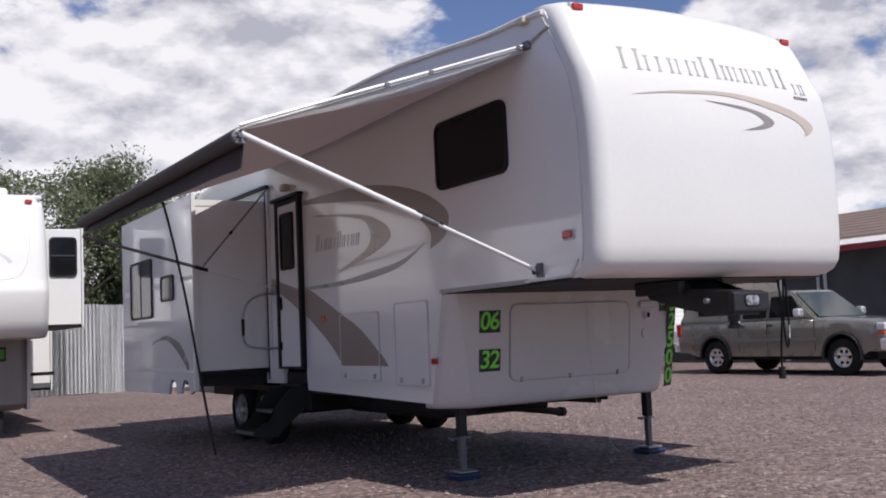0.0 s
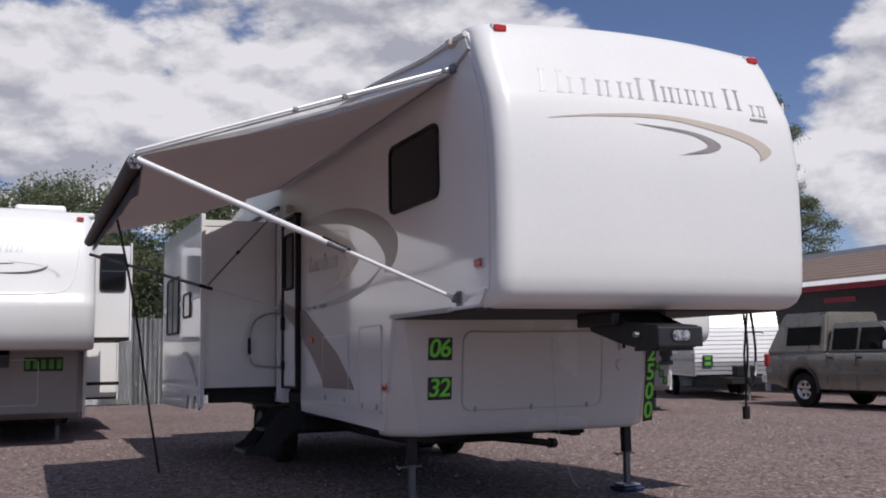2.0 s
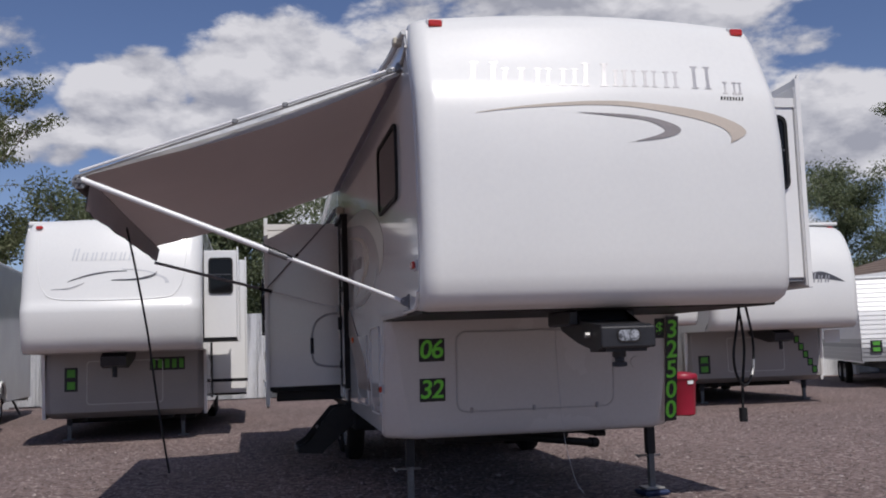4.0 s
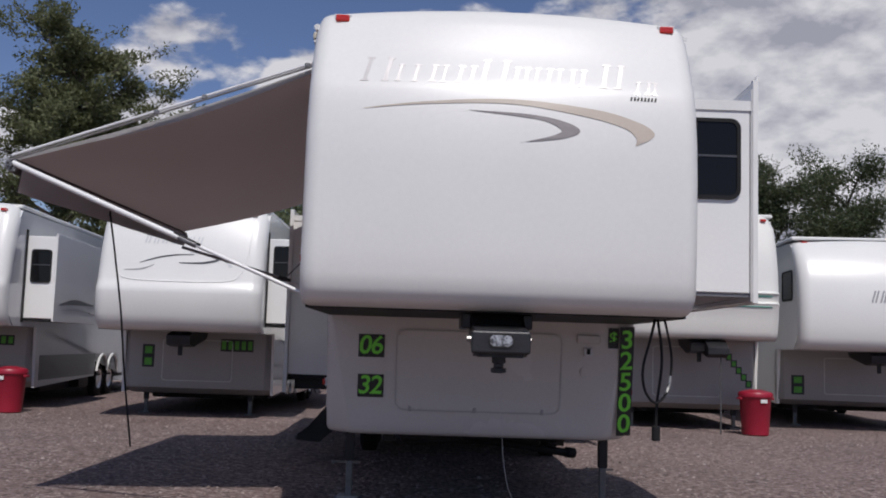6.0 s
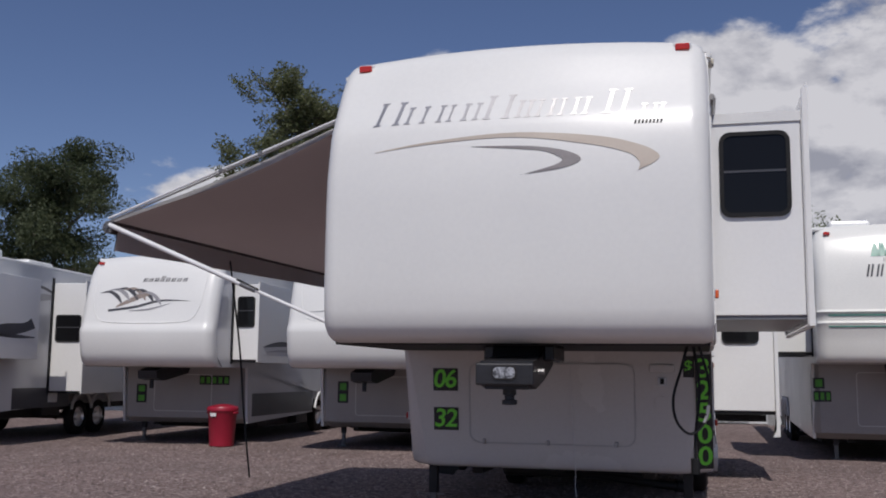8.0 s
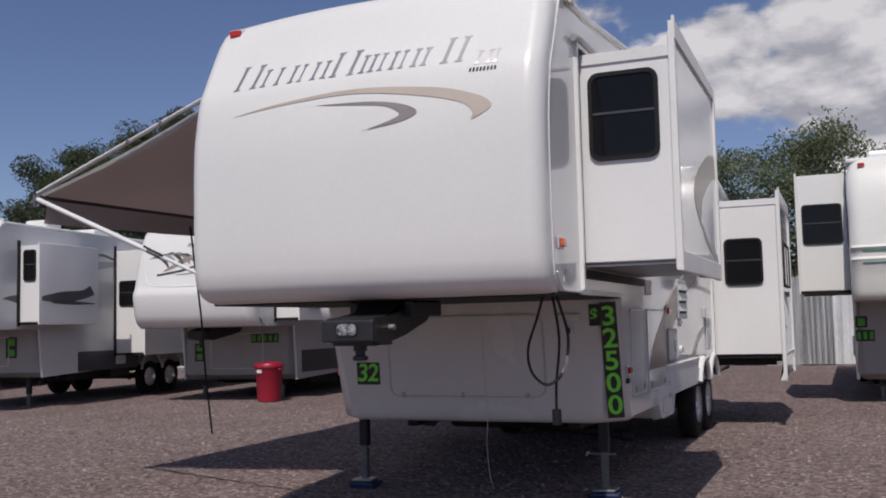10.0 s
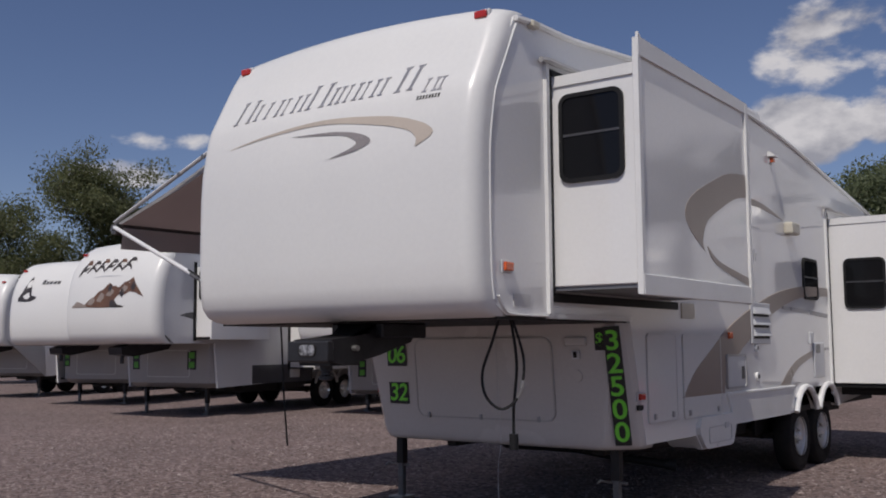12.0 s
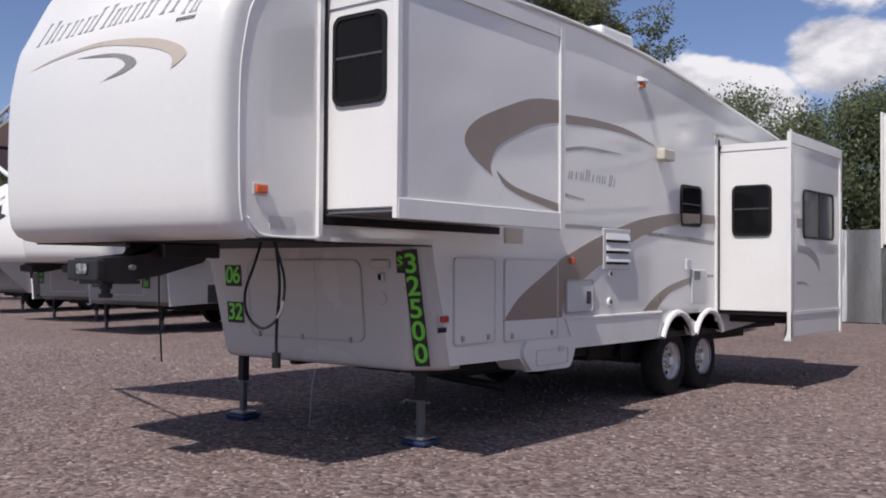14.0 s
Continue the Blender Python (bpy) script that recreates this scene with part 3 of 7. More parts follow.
lower_box()
fy = 7.30
door_o, door_i = rounded(5.075, 6.455, 0.805, 1.475, 0.085), rounded(5.087, 6.443, 0.817, 1.463, 0.075)
d = part("storage_door", leaned(prism(door_i, "y", fy - 0.012, fy)), BOXW, RV, "off-white front storage door with rounded corners")
part("door_frame", leaned(ring(door_o, door_i, "y", fy - 0.016, fy)), DOORLINE, d)
for x in (5.20, 5.74, 6.30):
    part("latch", leaned(box(x - 0.012, x + 0.012, fy - 0.032, fy - 0.012, 0.80, 0.845, 0.004, 1)), GROOVE, d, "small grey latch")
part("vent_lid", leaned(box(6.57, 6.77, fy - 0.028, fy, 1.405, 1.475, 0.015)), BOXW, RV, "off-white plastic vent lid")
part("cable_socket", leaned(box(6.635, 6.705, fy - 0.03, fy, 1.30, 1.37, 0.008)), PALEGREY, RV, "grey socket with black hole")
part("socket_hole", leaned(box(6.655, 6.685, fy - 0.034, fy - 0.029, 1.315, 1.36)), BLACK, RV)
part("round_cap", leaned(disc((6.66, 1.17), 0.05, "y", fy - 0.012, fy)), BOXW, RV)


# number signs
def sign(txts, w, h, pos, name, label, lean=0.0, wide=1.0):
    s = thing(name, label=label, category="sign")
    s.matrix_world = pos
    part("sign_board", box(-w / 2, w / 2, -0.004, 0, -h / 2, h / 2), SIGNK, s)
    for t, x, z, size in txts:
        part("digit", text_mesh(t, size, Matrix.Translation((x, -0.0055, z)) @ pose(0, 0, 0, 90) @ Matrix(((wide, lean, 0, 0), (0, 1, 0, 0), (0, 0, 1, 0), (0, 0, 0, 1))), 0.0012), SIGNG, s, "bright green figure")
    return s


sign([("0", -0.048, 0, 0.212), ("6", 0.050, 0, 0.212)], 0.215, 0.19, pose(4.87, 7.297, 1.332, 5.7), "number_sign", "black square number sign with bright green 06 on the trailer front", 0.14)
sign([("3", -0.048, 0, 0.212), ("2", 0.050, 0, 0.212)], 0.215, 0.19, pose(4.872, 7.330, 1.002, 5.7), "number_sign", "black square number sign with bright green 32 on the trailer front", 0.14)
up = Vector((-0.005, -0.16, 0.87)).normalized()
into = Vector((-0.24, 0.971, 0)) - up * Vector((-0.24, 0.971, 0)).dot(up)
into.normalize()
PRICE_POSE = Matrix.Translation((6.992, 7.338, 1.10)) @ Matrix((into.cross(up), into, up)).transposed().to_4x4()
sign([("3", 0, 0.345, 0.212), ("2", 0, 0.168, 0.212), ("5", 0, -0.009, 0.212), ("0", 0, -0.186, 0.212), ("0", 0, -0.363, 0.212)], 0.128, 0.92,
     PRICE_POSE, "price_sign", "tall black price strip with green figures 32500 on the corner", 0.0, 1.12)
sign([("$", 0, 0, 0.13)], 0.085, 0.17, pose(6.878, 7.284, 1.455, 5.7), "price_sign", "small black tag with a green dollar mark")


# lights
def lens(name, at, axis, w, h, m, lab, depth=0.035):
    x, y, z = at
    if axis == "y":
        b = part(name, box(x - w / 2 - 0.012, x + w / 2 + 0.012, y - 0.012, y + 0.02, z - h / 2 - 0.012, z + h / 2 + 0.012, 0.008), PALEGREY, RV, lab)
        part("lens", box(x - w / 2, x + w / 2, y - depth, y - 0.012, z - h / 2, z + h / 2, 0.010), m, b, lab)
    else:
        s = 1 if x > XC else -1
        lo, hi = sorted((x, x + s * 0.012))
        b = part(name, box(lo, hi, y - w / 2 - 0.012, y + w / 2 + 0.012, z - h / 2 - 0.012, z + h / 2 + 0.012, 0.004, 1), PALEGREY, RV, lab)
        lo, hi = sorted((x + s * 0.012, x + s * depth))
        part("lens", box(lo, hi, y - w / 2, y + w / 2, z - h / 2, z + h / 2, 0.008), m, b, lab)


for x in (4.672, 6.905):
    lens("clearance_light", (x, cap_y(x, 3.56), 3.565), "y", 0.095, 0.05, RED, "red clearance light", 0.04)
lens("marker_light", (XL, 5.685, 1.90), "x", 0.095, 0.05, RED, "red marker light")
lens("marker_light", (XR + 0.005, 5.69, 1.905), "x", 0.095, 0.055, AMBER, "orange marker light")
lens("marker_light", (XL, 7.57, 1.015), "x", 0.095, 0.05, RED, "red marker light")
lens("marker_light", (XR, 7.575, 1.010), "x", 0.095, 0.05, RED, "red marker light")
lens("marker_light", (XL, 9.83, 1.46), "x", 0.08, 0.06, AMBER, "orange marker light")
lens("marker_light", (XR, 9.50, 1.49), "x", 0.08, 0.06, AMBER, "orange marker light")
lens("marker_light", (XR, 10.9, 3.355), "x", 0.07, 0.05, AMBER, "orange marker light with white hood", 0.05)
part("lamp_hood", prism([(XR, 3.44), (XR + 0.02, 3.44), (XR + 0.075, 3.405), (XR + 0.075, 3.385), (XR, 3.392)], "y", 10.835, 10.965), TRIMW, RV, "white hood over the lamp")
part("name_plate", box(XR, XR + 0.006, 5.78, 5.98, 1.66, 1.74), SEAM, RV, "small grey plate")
part("socket_cover", box(XR, XR + 0.012, 7.52, 7.62, 0.905, 0.945, 0.003, 1), BLACK, RV)


# windows
def window(parent, axis, at, a0, a1, b0, b1, out, split="h", r=0.075, pane=None, name="window"):
    """A dark window on a face at that place of the axis; out: +1 or -1, the way it faces."""
    lo, hi = sorted((at, at + out * 0.022))
    w = part(name, ring(rounded(a0, a1, b0, b1, r), rounded(a0 + 0.028, a1 - 0.028, b0 + 0.028, b1 - 0.028, r * 0.72), axis, lo, hi), BLACK, parent, "black window frame with rounded corners")
    lo, hi = sorted((at, at + out * 0.012))
    part("pane", prism(rounded(a0 + 0.024, a1 - 0.024, b0 + 0.024, b1 - 0.024, r * 0.72), axis, lo, hi), pane or TINT, w, "dark tinted glass")
    lo, hi = sorted((at + out * 0.012, at + out * 0.018))
    c = (b0 + b1) / 2 + 0.02
    if split == "h":
        part("crossbar", box(*((lo, hi, a0 + 0.03, a1 - 0.03) if axis == "x" else (a0 + 0.03, a1 - 0.03, lo, hi)), c - 0.008, c + 0.008), DARKGREY, w)
    elif split == "v":
        c = (a0 + a1) / 2
        part("crossbar", box(*((lo, hi, c - 0.012, c + 0.012) if axis == "x" else (c - 0.012, c + 0.012, lo, hi)), b0 + 0.03, b1 - 0.03), BLACK, w)
    return w


window(RV, "x", XL, 6.37, 7.43, 2.46, 3.04, -1, "", 0.09)
window(RV, "x", XR, 11.87, 12.42, 1.91, 2.385, 1)

# front bedroom slide-out
fs = part("bedroom_slide_out", box(XR - 0.02, 7.69, 6.285, 8.24, 1.80, 3.25, 0.008, 1), GEL, RV, "white bedroom slide-out, extended")
part("fascia", box(7.69, 7.725, 6.26, 8.265, 1.735, 3.335, 0.006, 1), GEL, fs, "white outer panel of the slide-out")
part("top_flange", prism([(6.255, 3.28), (6.255, 3.435), (6.30, 3.405), (8.27, 3.345), (8.27, 3.26)], "x", 7.722, 7.742), TRIMW, fs)
part("edge_trim", box(7.70, 7.738, 6.25, 6.295, 1.73, 3.40), TRIMW, fs)
part("edge_trim", box(7.70, 7.745, 8.215, 8.275, 1.72, 3.33), TRIMW, fs)
part("bottom_trim", box(7.71, 7.742, 6.26, 8.27, 1.725, 1.86, 0.005, 1), TRIMW, fs)
part("top_band", box(XR, 7.70, 6.272, 6.285, 3.17, 3.245), TRIMW, fs)
part("slide_floor", box(XR, 7.70, 6.30, 8.22, 1.775, 1.80), GREYSTRIPE, fs, "dark grey underside")
part("seal", box(XR - 0.005, XR + 0.022, 6.235, 6.272, 1.745, 3.30), BLACK, fs, "black rubber seal")
part("seal", box(XR - 0.005, XR + 0.022, 6.235, 8.32, 3.262, 3.30), BLACK, fs)
part("seal", box(XR - 0.005, XR + 0.022, 6.235, 8.32, 1.70, 1.76), BLACK, fs)
part("opening_frame", box(XR - 0.002, XR + 0.028, 6.195, 6.233, 1.62, 3.33), TRIMW, fs, "white frame of the opening")
part("rain_gutter", tube([(XR + 0.03, 6.12, 3.335), (XR + 0.04, 6.2, 3.345), (XR + 0.04, 8.3, 3.36)], 0.022, 6), GROOVE, fs, "grey rain gutter")
window(fs, "y", 6.285, 7.135, 7.615, 2.495, 3.105, -1)

# rear slide-out, street side
rs = part("living_slide_out", box(XR - 0.02, 7.90, 12.955, 14.82, 0.93, 2.93, 0.008, 1), GEL, RV, "white living-room slide-out, extended")
part("fascia", box(7.90, 7.935, 12.93, 14.84, 0.64, 3.0, 0.006, 1), GEL, rs, "white outer panel with grey swooshes")
part("top_flange", prism([(12.925, 2.9), (12.925, 3.06), (12.98, 3.03), (14.84, 3.0), (14.84, 2.88)], "x", 7.932, 7.952), TRIMW, rs)
part("edge_trim", box(7.905, 7.95, 12.92, 12.985, 0.62, 3.03), TRIMW, rs)
part("edge_trim", box(7.905, 7.95, 14.79, 14.85, 0.62, 3.0), TRIMW, rs)
part("bottom_trim", box(7.92, 7.945, 12.93, 14.84, 0.90, 0.94), TRIMW, rs)
part("top_band", box(XR, 7.91, 12.944, 12.955, 2.85, 2.93), TRIMW, rs)
part("skirt_foot", prism([(7.86, 0.60), (7.95, 0.60), (7.95, 0.92), (7.915, 0.92), (7.905, 0.70)], "y", 12.925, 12.965), TRIMW, rs)
part("slide_floor", box(XR - 0.3, 7.89, 12.98, 14.80, 0.885, 0.93), BLACK, rs, "black underside")
for y in (13.3, 14.4):
    part("slide_arm", box(6.4, 7.80, y, y + 0.07, 0.78, 0.87), FRAMEK, rs)
part("seal", box(XR - 0.005, XR + 0.022, 12.88, 12.945, 0.80, 3.0), BLACK, rs)
part("opening_frame", box(XR - 0.002, XR + 0.026, 12.84, 12.88, 0.80, 3.04), TRIMW, rs)
part("rain_gutter", tube([(XR + 0.03, 12.76, 3.045), (XR + 0.04, 12.84, 3.055), (XR + 0.04, 14.9, 3.06)], 0.022, 6), GROOVE, rs)
window(rs, "y", 12.955, 7.235, 7.715, 1.82, 2.43, -1)
window(rs, "x", 7.935, 13.36, 14.50, 1.80, 2.39, 1, "v", pane=GREYGLASS)
part("decal", swoosh([(13.17, 1.72), (13.6, 1.69), (13.9, 1.58), (13.99, 1.44)], [(13.17, 1.64), (13.55, 1.61), (13.82, 1.53), (13.97, 1.42)], "x", 7.935, 7.938), SILVERV, rs, "grey swoosh")
part("decal", swoosh([(13.17, 1.285), (13.4, 1.28), (13.6, 1.235)], [(13.17, 1.255), (13.4, 1.26), (13.6, 1.233)], "x", 7.935, 7.938), SILVERV, rs)
part("decal", box(7.935, 7.938, 13.16, 13.33, 1.92, 2.03), TAUPE, rs)

# rear slide-out, door side
ls = part("kitchen_slide_out", box(3.61, XL + 0.02, 11.44, 14.72, 0.94, 2.93, 0.008, 1), GEL, RV, "glossy white slide-out on the door side, extended")
part("fascia", prism([(11.41, 3.0), (11.41, 0.74)] + arc(11.80, 0.68, 0.17, 180, 0, 8)[::-1][::-1] + arc(12.32, 0.68, 0.16, 180, 0, 8) + [(12.52, 0.66), (14.75, 0.64), (14.75, 3.0)], "x", 3.58, 3.61), GEL, ls, "white outer panel with a brown swoosh")
part("edge_trim", box(3.57, 3.615, 11.40, 11.45, 0.72, 3.0), TRIMW, ls)
part("top_band", box(3.60, XL, 11.432, 11.44, 2.86, 2.93), TRIMW, ls)
part("bottom_trim", box(3.573, 3.60, 11.42, 14.75, 0.925, 0.955), TRIMW, ls)
part("slide_floor", box(3.63, XL + 0.3, 11.46, 14.70, 0.885, 0.94), BLACK, ls)
part("slide_arm", box(3.7, 5.0, 11.55, 11.63, 0.76, 0.88), FRAMEK, ls)
part("slide_arm", box(3.7, 5.0, 14.2, 14.28, 0.76, 0.88), FRAMEK, ls)
part("seal", box(XL - 0.022, XL + 0.005, 11.375, 11.43, 0.80, 3.02), BLACK, ls)
part("opening_frame", box(XL - 0.026, XL + 0.002, 11.315, 11.372, 0.80, 3.06), TRIMW, ls)
part("rain_gutter", tube([(XL - 0.03, 11.28, 3.085), (XL - 0.045, 11.36, 3.09), (XL - 0.045, 14.7, 3.10)], 0.026, 6), BLACK, ls, "black rain gutter")
window(ls, "x", 3.58, 13.16, 14.25, 1.62, 2.40, -1, "v", pane=GREYGLASS)
window(ls, "x", 3.58, 12.19, 12.74, 1.80, 2.12, -1, "", 0.06, GREYGLASS)
part("decal", swoosh([(13.25, 1.28), (12.6, 1.38), (12.0, 1.27), (11.65, 1.02)], [(13.25, 1.27), (12.6, 1.33), (12.05, 1.15), (11.67, 0.93)], "x", 3.577, 3.58), CRESCENT, ls, "brown swoosh")
part("decal", swoosh([(14.6, 2.02), (13.0, 2.04), (11.5, 2.06)], [(14.6, 1.95), (13.0, 1.98), (11.5, 2.01)], "x", 3.5775, 3.58), PALEGREY, ls)


# entry door
dr = part("entry_door", box(XL - 0.03, XL, 10.40, 11.0, 0.955, 2.80, 0.006, 1), GEL, RV, "white entry door with tall dark window")
part("door_frame", ring([(10.34, 0.93), (11.06, 0.93), (11.06, 2.86), (10.34, 2.86)], [(10.40, 0.955), (11.0, 0.955), (11.0, 2.80), (10.40, 2.80)], "x", XL - 0.045, XL), BLACK, dr, "black door frame")
part("door_seal", box(XL - 0.06, XL - 0.04, 10.335, 10.385, 0.93, 2.86), BLACK, dr)
part("rain_cap", box(XL - 0.085, XL, 10.30, 11.10, 2.85, 2.895, 0.012), BLACK, dr, "black rain cap above the door")
window(dr, "x", XL - 0.03, 10.53, 10.91, 2.05, 2.70, -1, "", 0.05)
part("door_handle", box(XL - 0.075, XL - 0.03, 10.93, 11.0, 1.60, 1.75, 0.01), BLACK, dr, "black door latch")
part("lower_latch", box(XL - 0.06, XL - 0.03, 10.95, 11.03, 1.14, 1.24, 0.008), BLACK, dr)
part("porch_lamp", box(XL - 0.09, XL, 10.66, 10.78, 2.95, 3.03, 0.02), BEIGE, RV, "small beige porch lamp above the door")
part("grab_rail", tube(smooth_line([(XL, 11.20, 1.80), (XL - 0.16, 11.22, 1.80), (XL - 0.30, 11.30, 1.72), (XL - 0.36, 11.33, 1.55), (XL - 0.36, 11.33, 1.30), (XL - 0.30, 11.30, 1.20), (XL - 0.12, 11.2, 1.17), (XL, 11.18, 1.17)], 5), 0.014, 8), STEEL, RV, "grey tubular grab rail beside the door", True)
part("grab_sleeve", tube([(XL - 0.362, 11.33, 1.52), (XL - 0.362, 11.33, 1.33)], 0.02, 8), BLACK, RV, "black foam sleeve", True)
steps = part("entry_steps", box(XL - 0.06, XL + 0.5, 10.40, 11.0, 0.735, 0.765, 0.005, 1), UNDERK, RV, "black folding entry steps, let down below the door")
for x0, x1, z in ((4.13, 4.40, 0.50), (3.88, 4.14, 0.285)):
    tr = part("tread", box(x0, x1, 10.43, 10.97, z - 0.035, z, 0.006, 1), UNDERK, steps, "black step tread")
    part("nosing", box(x0 - 0.006, x0 + 0.022, 10.43, 10.97, z - 0.030, z + 0.004, 0.003, 1), DULLSTEEL, tr, "worn metal edge strip")
for y in (10.42, 10.985):
    part("side_plate", prism([(4.52, 0.74), (4.30, 0.72), (4.15, 0.55), (4.05, 0.40), (3.90, 0.31), (3.90, 0.24), (4.16, 0.22), (4.30, 0.38), (4.44, 0.46), (4.62, 0.66), (4.62, 0.74)], "y", y - 0.012, y + 0.012), UNDERK, steps, "black side plate")
    part("brace_bar", tube([(4.60, y, 0.62), (4.22, y, 0.30)], 0.016, 6), UNDERK, steps)

part("step_housing", box(XL + 0.03, XL + 0.6, 10.36, 11.06, 0.46, 0.90, 0.02, 1), BLACK, RV, "black housing of the folded step")
# black sheets added behind the wheels in place of the dark shade there
for x in (4.86, 6.66):
    part("wheel_backing", box(x, x + 0.03, 11.2, 13.25, 0.42, 1.0), UNDERK, RV, "black sheet behind the wheels, added to darken the gap")
# black box added where the underside lies in deep shade
part("underfloor_shade_box", box(4.95, 6.6, 10.65, 11.2, 0.44, 0.66, 0.03), UNDERK, RV, "black box under the floor, added to deepen the shade")

# storage doors on both sides
for x, s, y0, y1, z0, z1 in ((XL, -1, 8.60, 9.46, 0.82, 1.49), (XL, -1, 7.68, 8.29, 0.79, 1.55), (XR, 1, 7.71, 8.28, 0.79, 1.50), (XR, 1, 8.41, 9.27, 0.78, 1.50)):
    lo, hi = sorted((x, x + s * 0.010))
    o, i = rounded(y0, y1, z0, z1, 0.04), rounded(y0 + 0.014, y1 - 0.014, z0 + 0.014, z1 - 0.014, 0.03)
    d = part("storage_door", prism(i, "x", lo, hi), GEL, RV, "white side storage door")
    lo, hi = sorted((x, x + s * 0.014))
    part("door_frame", ring(o, i, "x", lo, hi), SEAM, d)
    for y in (y0 + 0.10, y1 - 0.12):
        lo, hi = sorted((x + s * 0.008, x + s * 0.026))
        part("latch", box(lo, hi, y, y + 0.025, z0 + 0.03, z0 + 0.075), GROOVE, d)

# fittings on the street side
v = part("fridge_vent", box(XR, XR + 0.02, 10.10, 10.66, 1.41, 1.82, 0.006, 1), PALEGREY, RV, "pale louvred refrigerator vent")
for i in range(3):
    z = 1.49 + 0.11 * i
    part("louvre", prism([(XR + 0.018, z), (XR + 0.05, z), (XR + 0.018, z + 0.07)], "y", 10.15, 10.61), PALEGREY, v)
    part("slot", box(XR + 0.019, XR + 0.023, 10.15, 10.61, z - 0.028, z - 0.004), BLACK, v)
h = part("water_heater_door", prism(rounded(9.41, 9.89, 1.01, 1.30, 0.03), "x", XR, XR + 0.02), PALEGREY, RV, "pale grey water heater door")
part("door_frame", ring(rounded(9.395, 9.905, 0.995, 1.315, 0.04), rounded(9.415, 9.885, 1.015, 1.295, 0.03), "x", XR, XR + 0.026), GROOVE, h, "grey door surround")
part("heater_vent", box(XR + 0.02, XR + 0.025, 9.77, 9.85, 1.08, 1.20), DARKGREY, h)
part("wall_lamp", box(XR, XR + 0.10, 11.28, 11.55, 2.60, 2.73, 0.02), BEIGE, RV, "beige utility lamp")
for z in (1.37, 1.09):
    q = part("fill_port", disc((10.25, z), 0.042, "x", XR, XR + 0.02, 14), TRIMW, RV, "small white inlet")
    part("port_cap", disc((10.25, z), 0.022, "x", XR + 0.02, XR + 0.026, 10), DARKGREY, q)
part("power_inlet", box(XR, XR + 0.02, 12.16, 12.56, 1.02, 1.42, 0.01, 1), PALEGREY, RV, "pale hatch panel")
part("inlet_label", box(XR + 0.02, XR + 0.023, 12.22, 12.38, 1.30, 1.40), DARKGREY, RV)
part("cable_hook", box(XR, XR + 0.03, 12.0, 12.12, 1.41, 1.54, 0.008, 1), PALEGREY, RV)
part("beige_plate", box(XR, XR + 0.012, 8.42, 8.69, 1.63, 1.76), BEIGE, RV, "beige square plate under the slide-out")
part("body_ledge", box(XR - 0.01, XR + 0.03, 9.38, 11.38, 0.935, 0.965, 0.006, 1), TRIMW, RV)
part("lower_skirt", prism([(9.40, 0.945), (9.56, 0.67), (11.2, 0.67), (11.40, 0.945)], "x", XR - 0.01, XR + 0.022), TRIMW, RV, "white lower skirt")
part("tank_bulge", prism([(8.72, 0.78), (8.665, 0.70), (8.675, 0.64), (8.76, 0.545), (8.80, 0.518), (8.86, 0.505), (9.38, 0.500), (9.44, 0.512), (9.475, 0.55), (9.53, 0.66), (9.535, 0.70), (9.50, 0.78)], "x", XR - 0.3, XR + 0.04), TRIMW, RV, "moulded white bulge below the side")
part("bulge_panel", ring(rounded(8.86, 9.40, 0.545, 0.69, 0.03), rounded(8.868, 9.392, 0.553, 0.682, 0.025), "x", XR + 0.04, XR + 0.046), SEAM, RV, "inset panel line on the bulge")
part("bulge_pull", box(XR + 0.04, XR + 0.05, 9.24, 9.32, 0.66, 0.71), PALEGREY, RV)
for cy, a0, a1 in ((11.79, 22, 158), (12.64, 22, 158)):
    part("wheel_arch_trim", tube([(XR + 0.02, y, z) for y, z in arc(cy, 0.52, 0.415, a0, a1, 14)], 0.034, 8), TRIMW, RV, "white raised wheel-arch trim", True)

# decals on the street side
e = XR + 0.003
part("decal", swoosh([(8.40, 0.965), (8.65, 1.17), (9.04, 1.36), (9.41, 1.53), (9.92, 1.70), (10.48, 1.85), (11.02, 1.96), (11.84, 2.05), (12.82, 2.07)], [(9.34, 0.965), (9.36, 1.05), (9.41, 1.15), (9.74, 1.32), (10.04, 1.45), (10.68, 1.69), (11.16, 1.82), (11.84, 1.93), (12.82, 1.97)], "x", XR, XR + 0.0125, n=8), TAUPE, RV, "taupe sweeping band")
part("decal", swoosh([(9.41, 2.855), (9.94, 2.875), (10.62, 2.855), (11.25, 2.75)], [(9.41, 2.77), (9.94, 2.80), (10.56, 2.80), (11.25, 2.745)], "x", XR, e), TAUPE, RV, "taupe swoosh")
part("decal", swoosh([(9.41, 2.545), (9.81, 2.595), (10.49, 2.59)], [(9.41, 2.51), (9.81, 2.565), (10.49, 2.585)], "x", XR, e), SILVERV, RV)
part("decal", swoosh([(9.41, 2.12), (9.75, 2.085)], [(9.41, 2.095), (9.75, 2.08)], "x", XR, e), SILVERV, RV)
part("decal", swoosh([(9.41, 1.835), (10.11, 1.835), (11.02, 1.815), (12.08, 1.79), (12.82, 1.76)], [(9.41, 1.80), (10.11, 1.80), (11.02, 1.78), (12.08, 1.74), (12.82, 1.71)], "x", XR, e - 0.001), SILVERV, RV, "thin grey stripe")
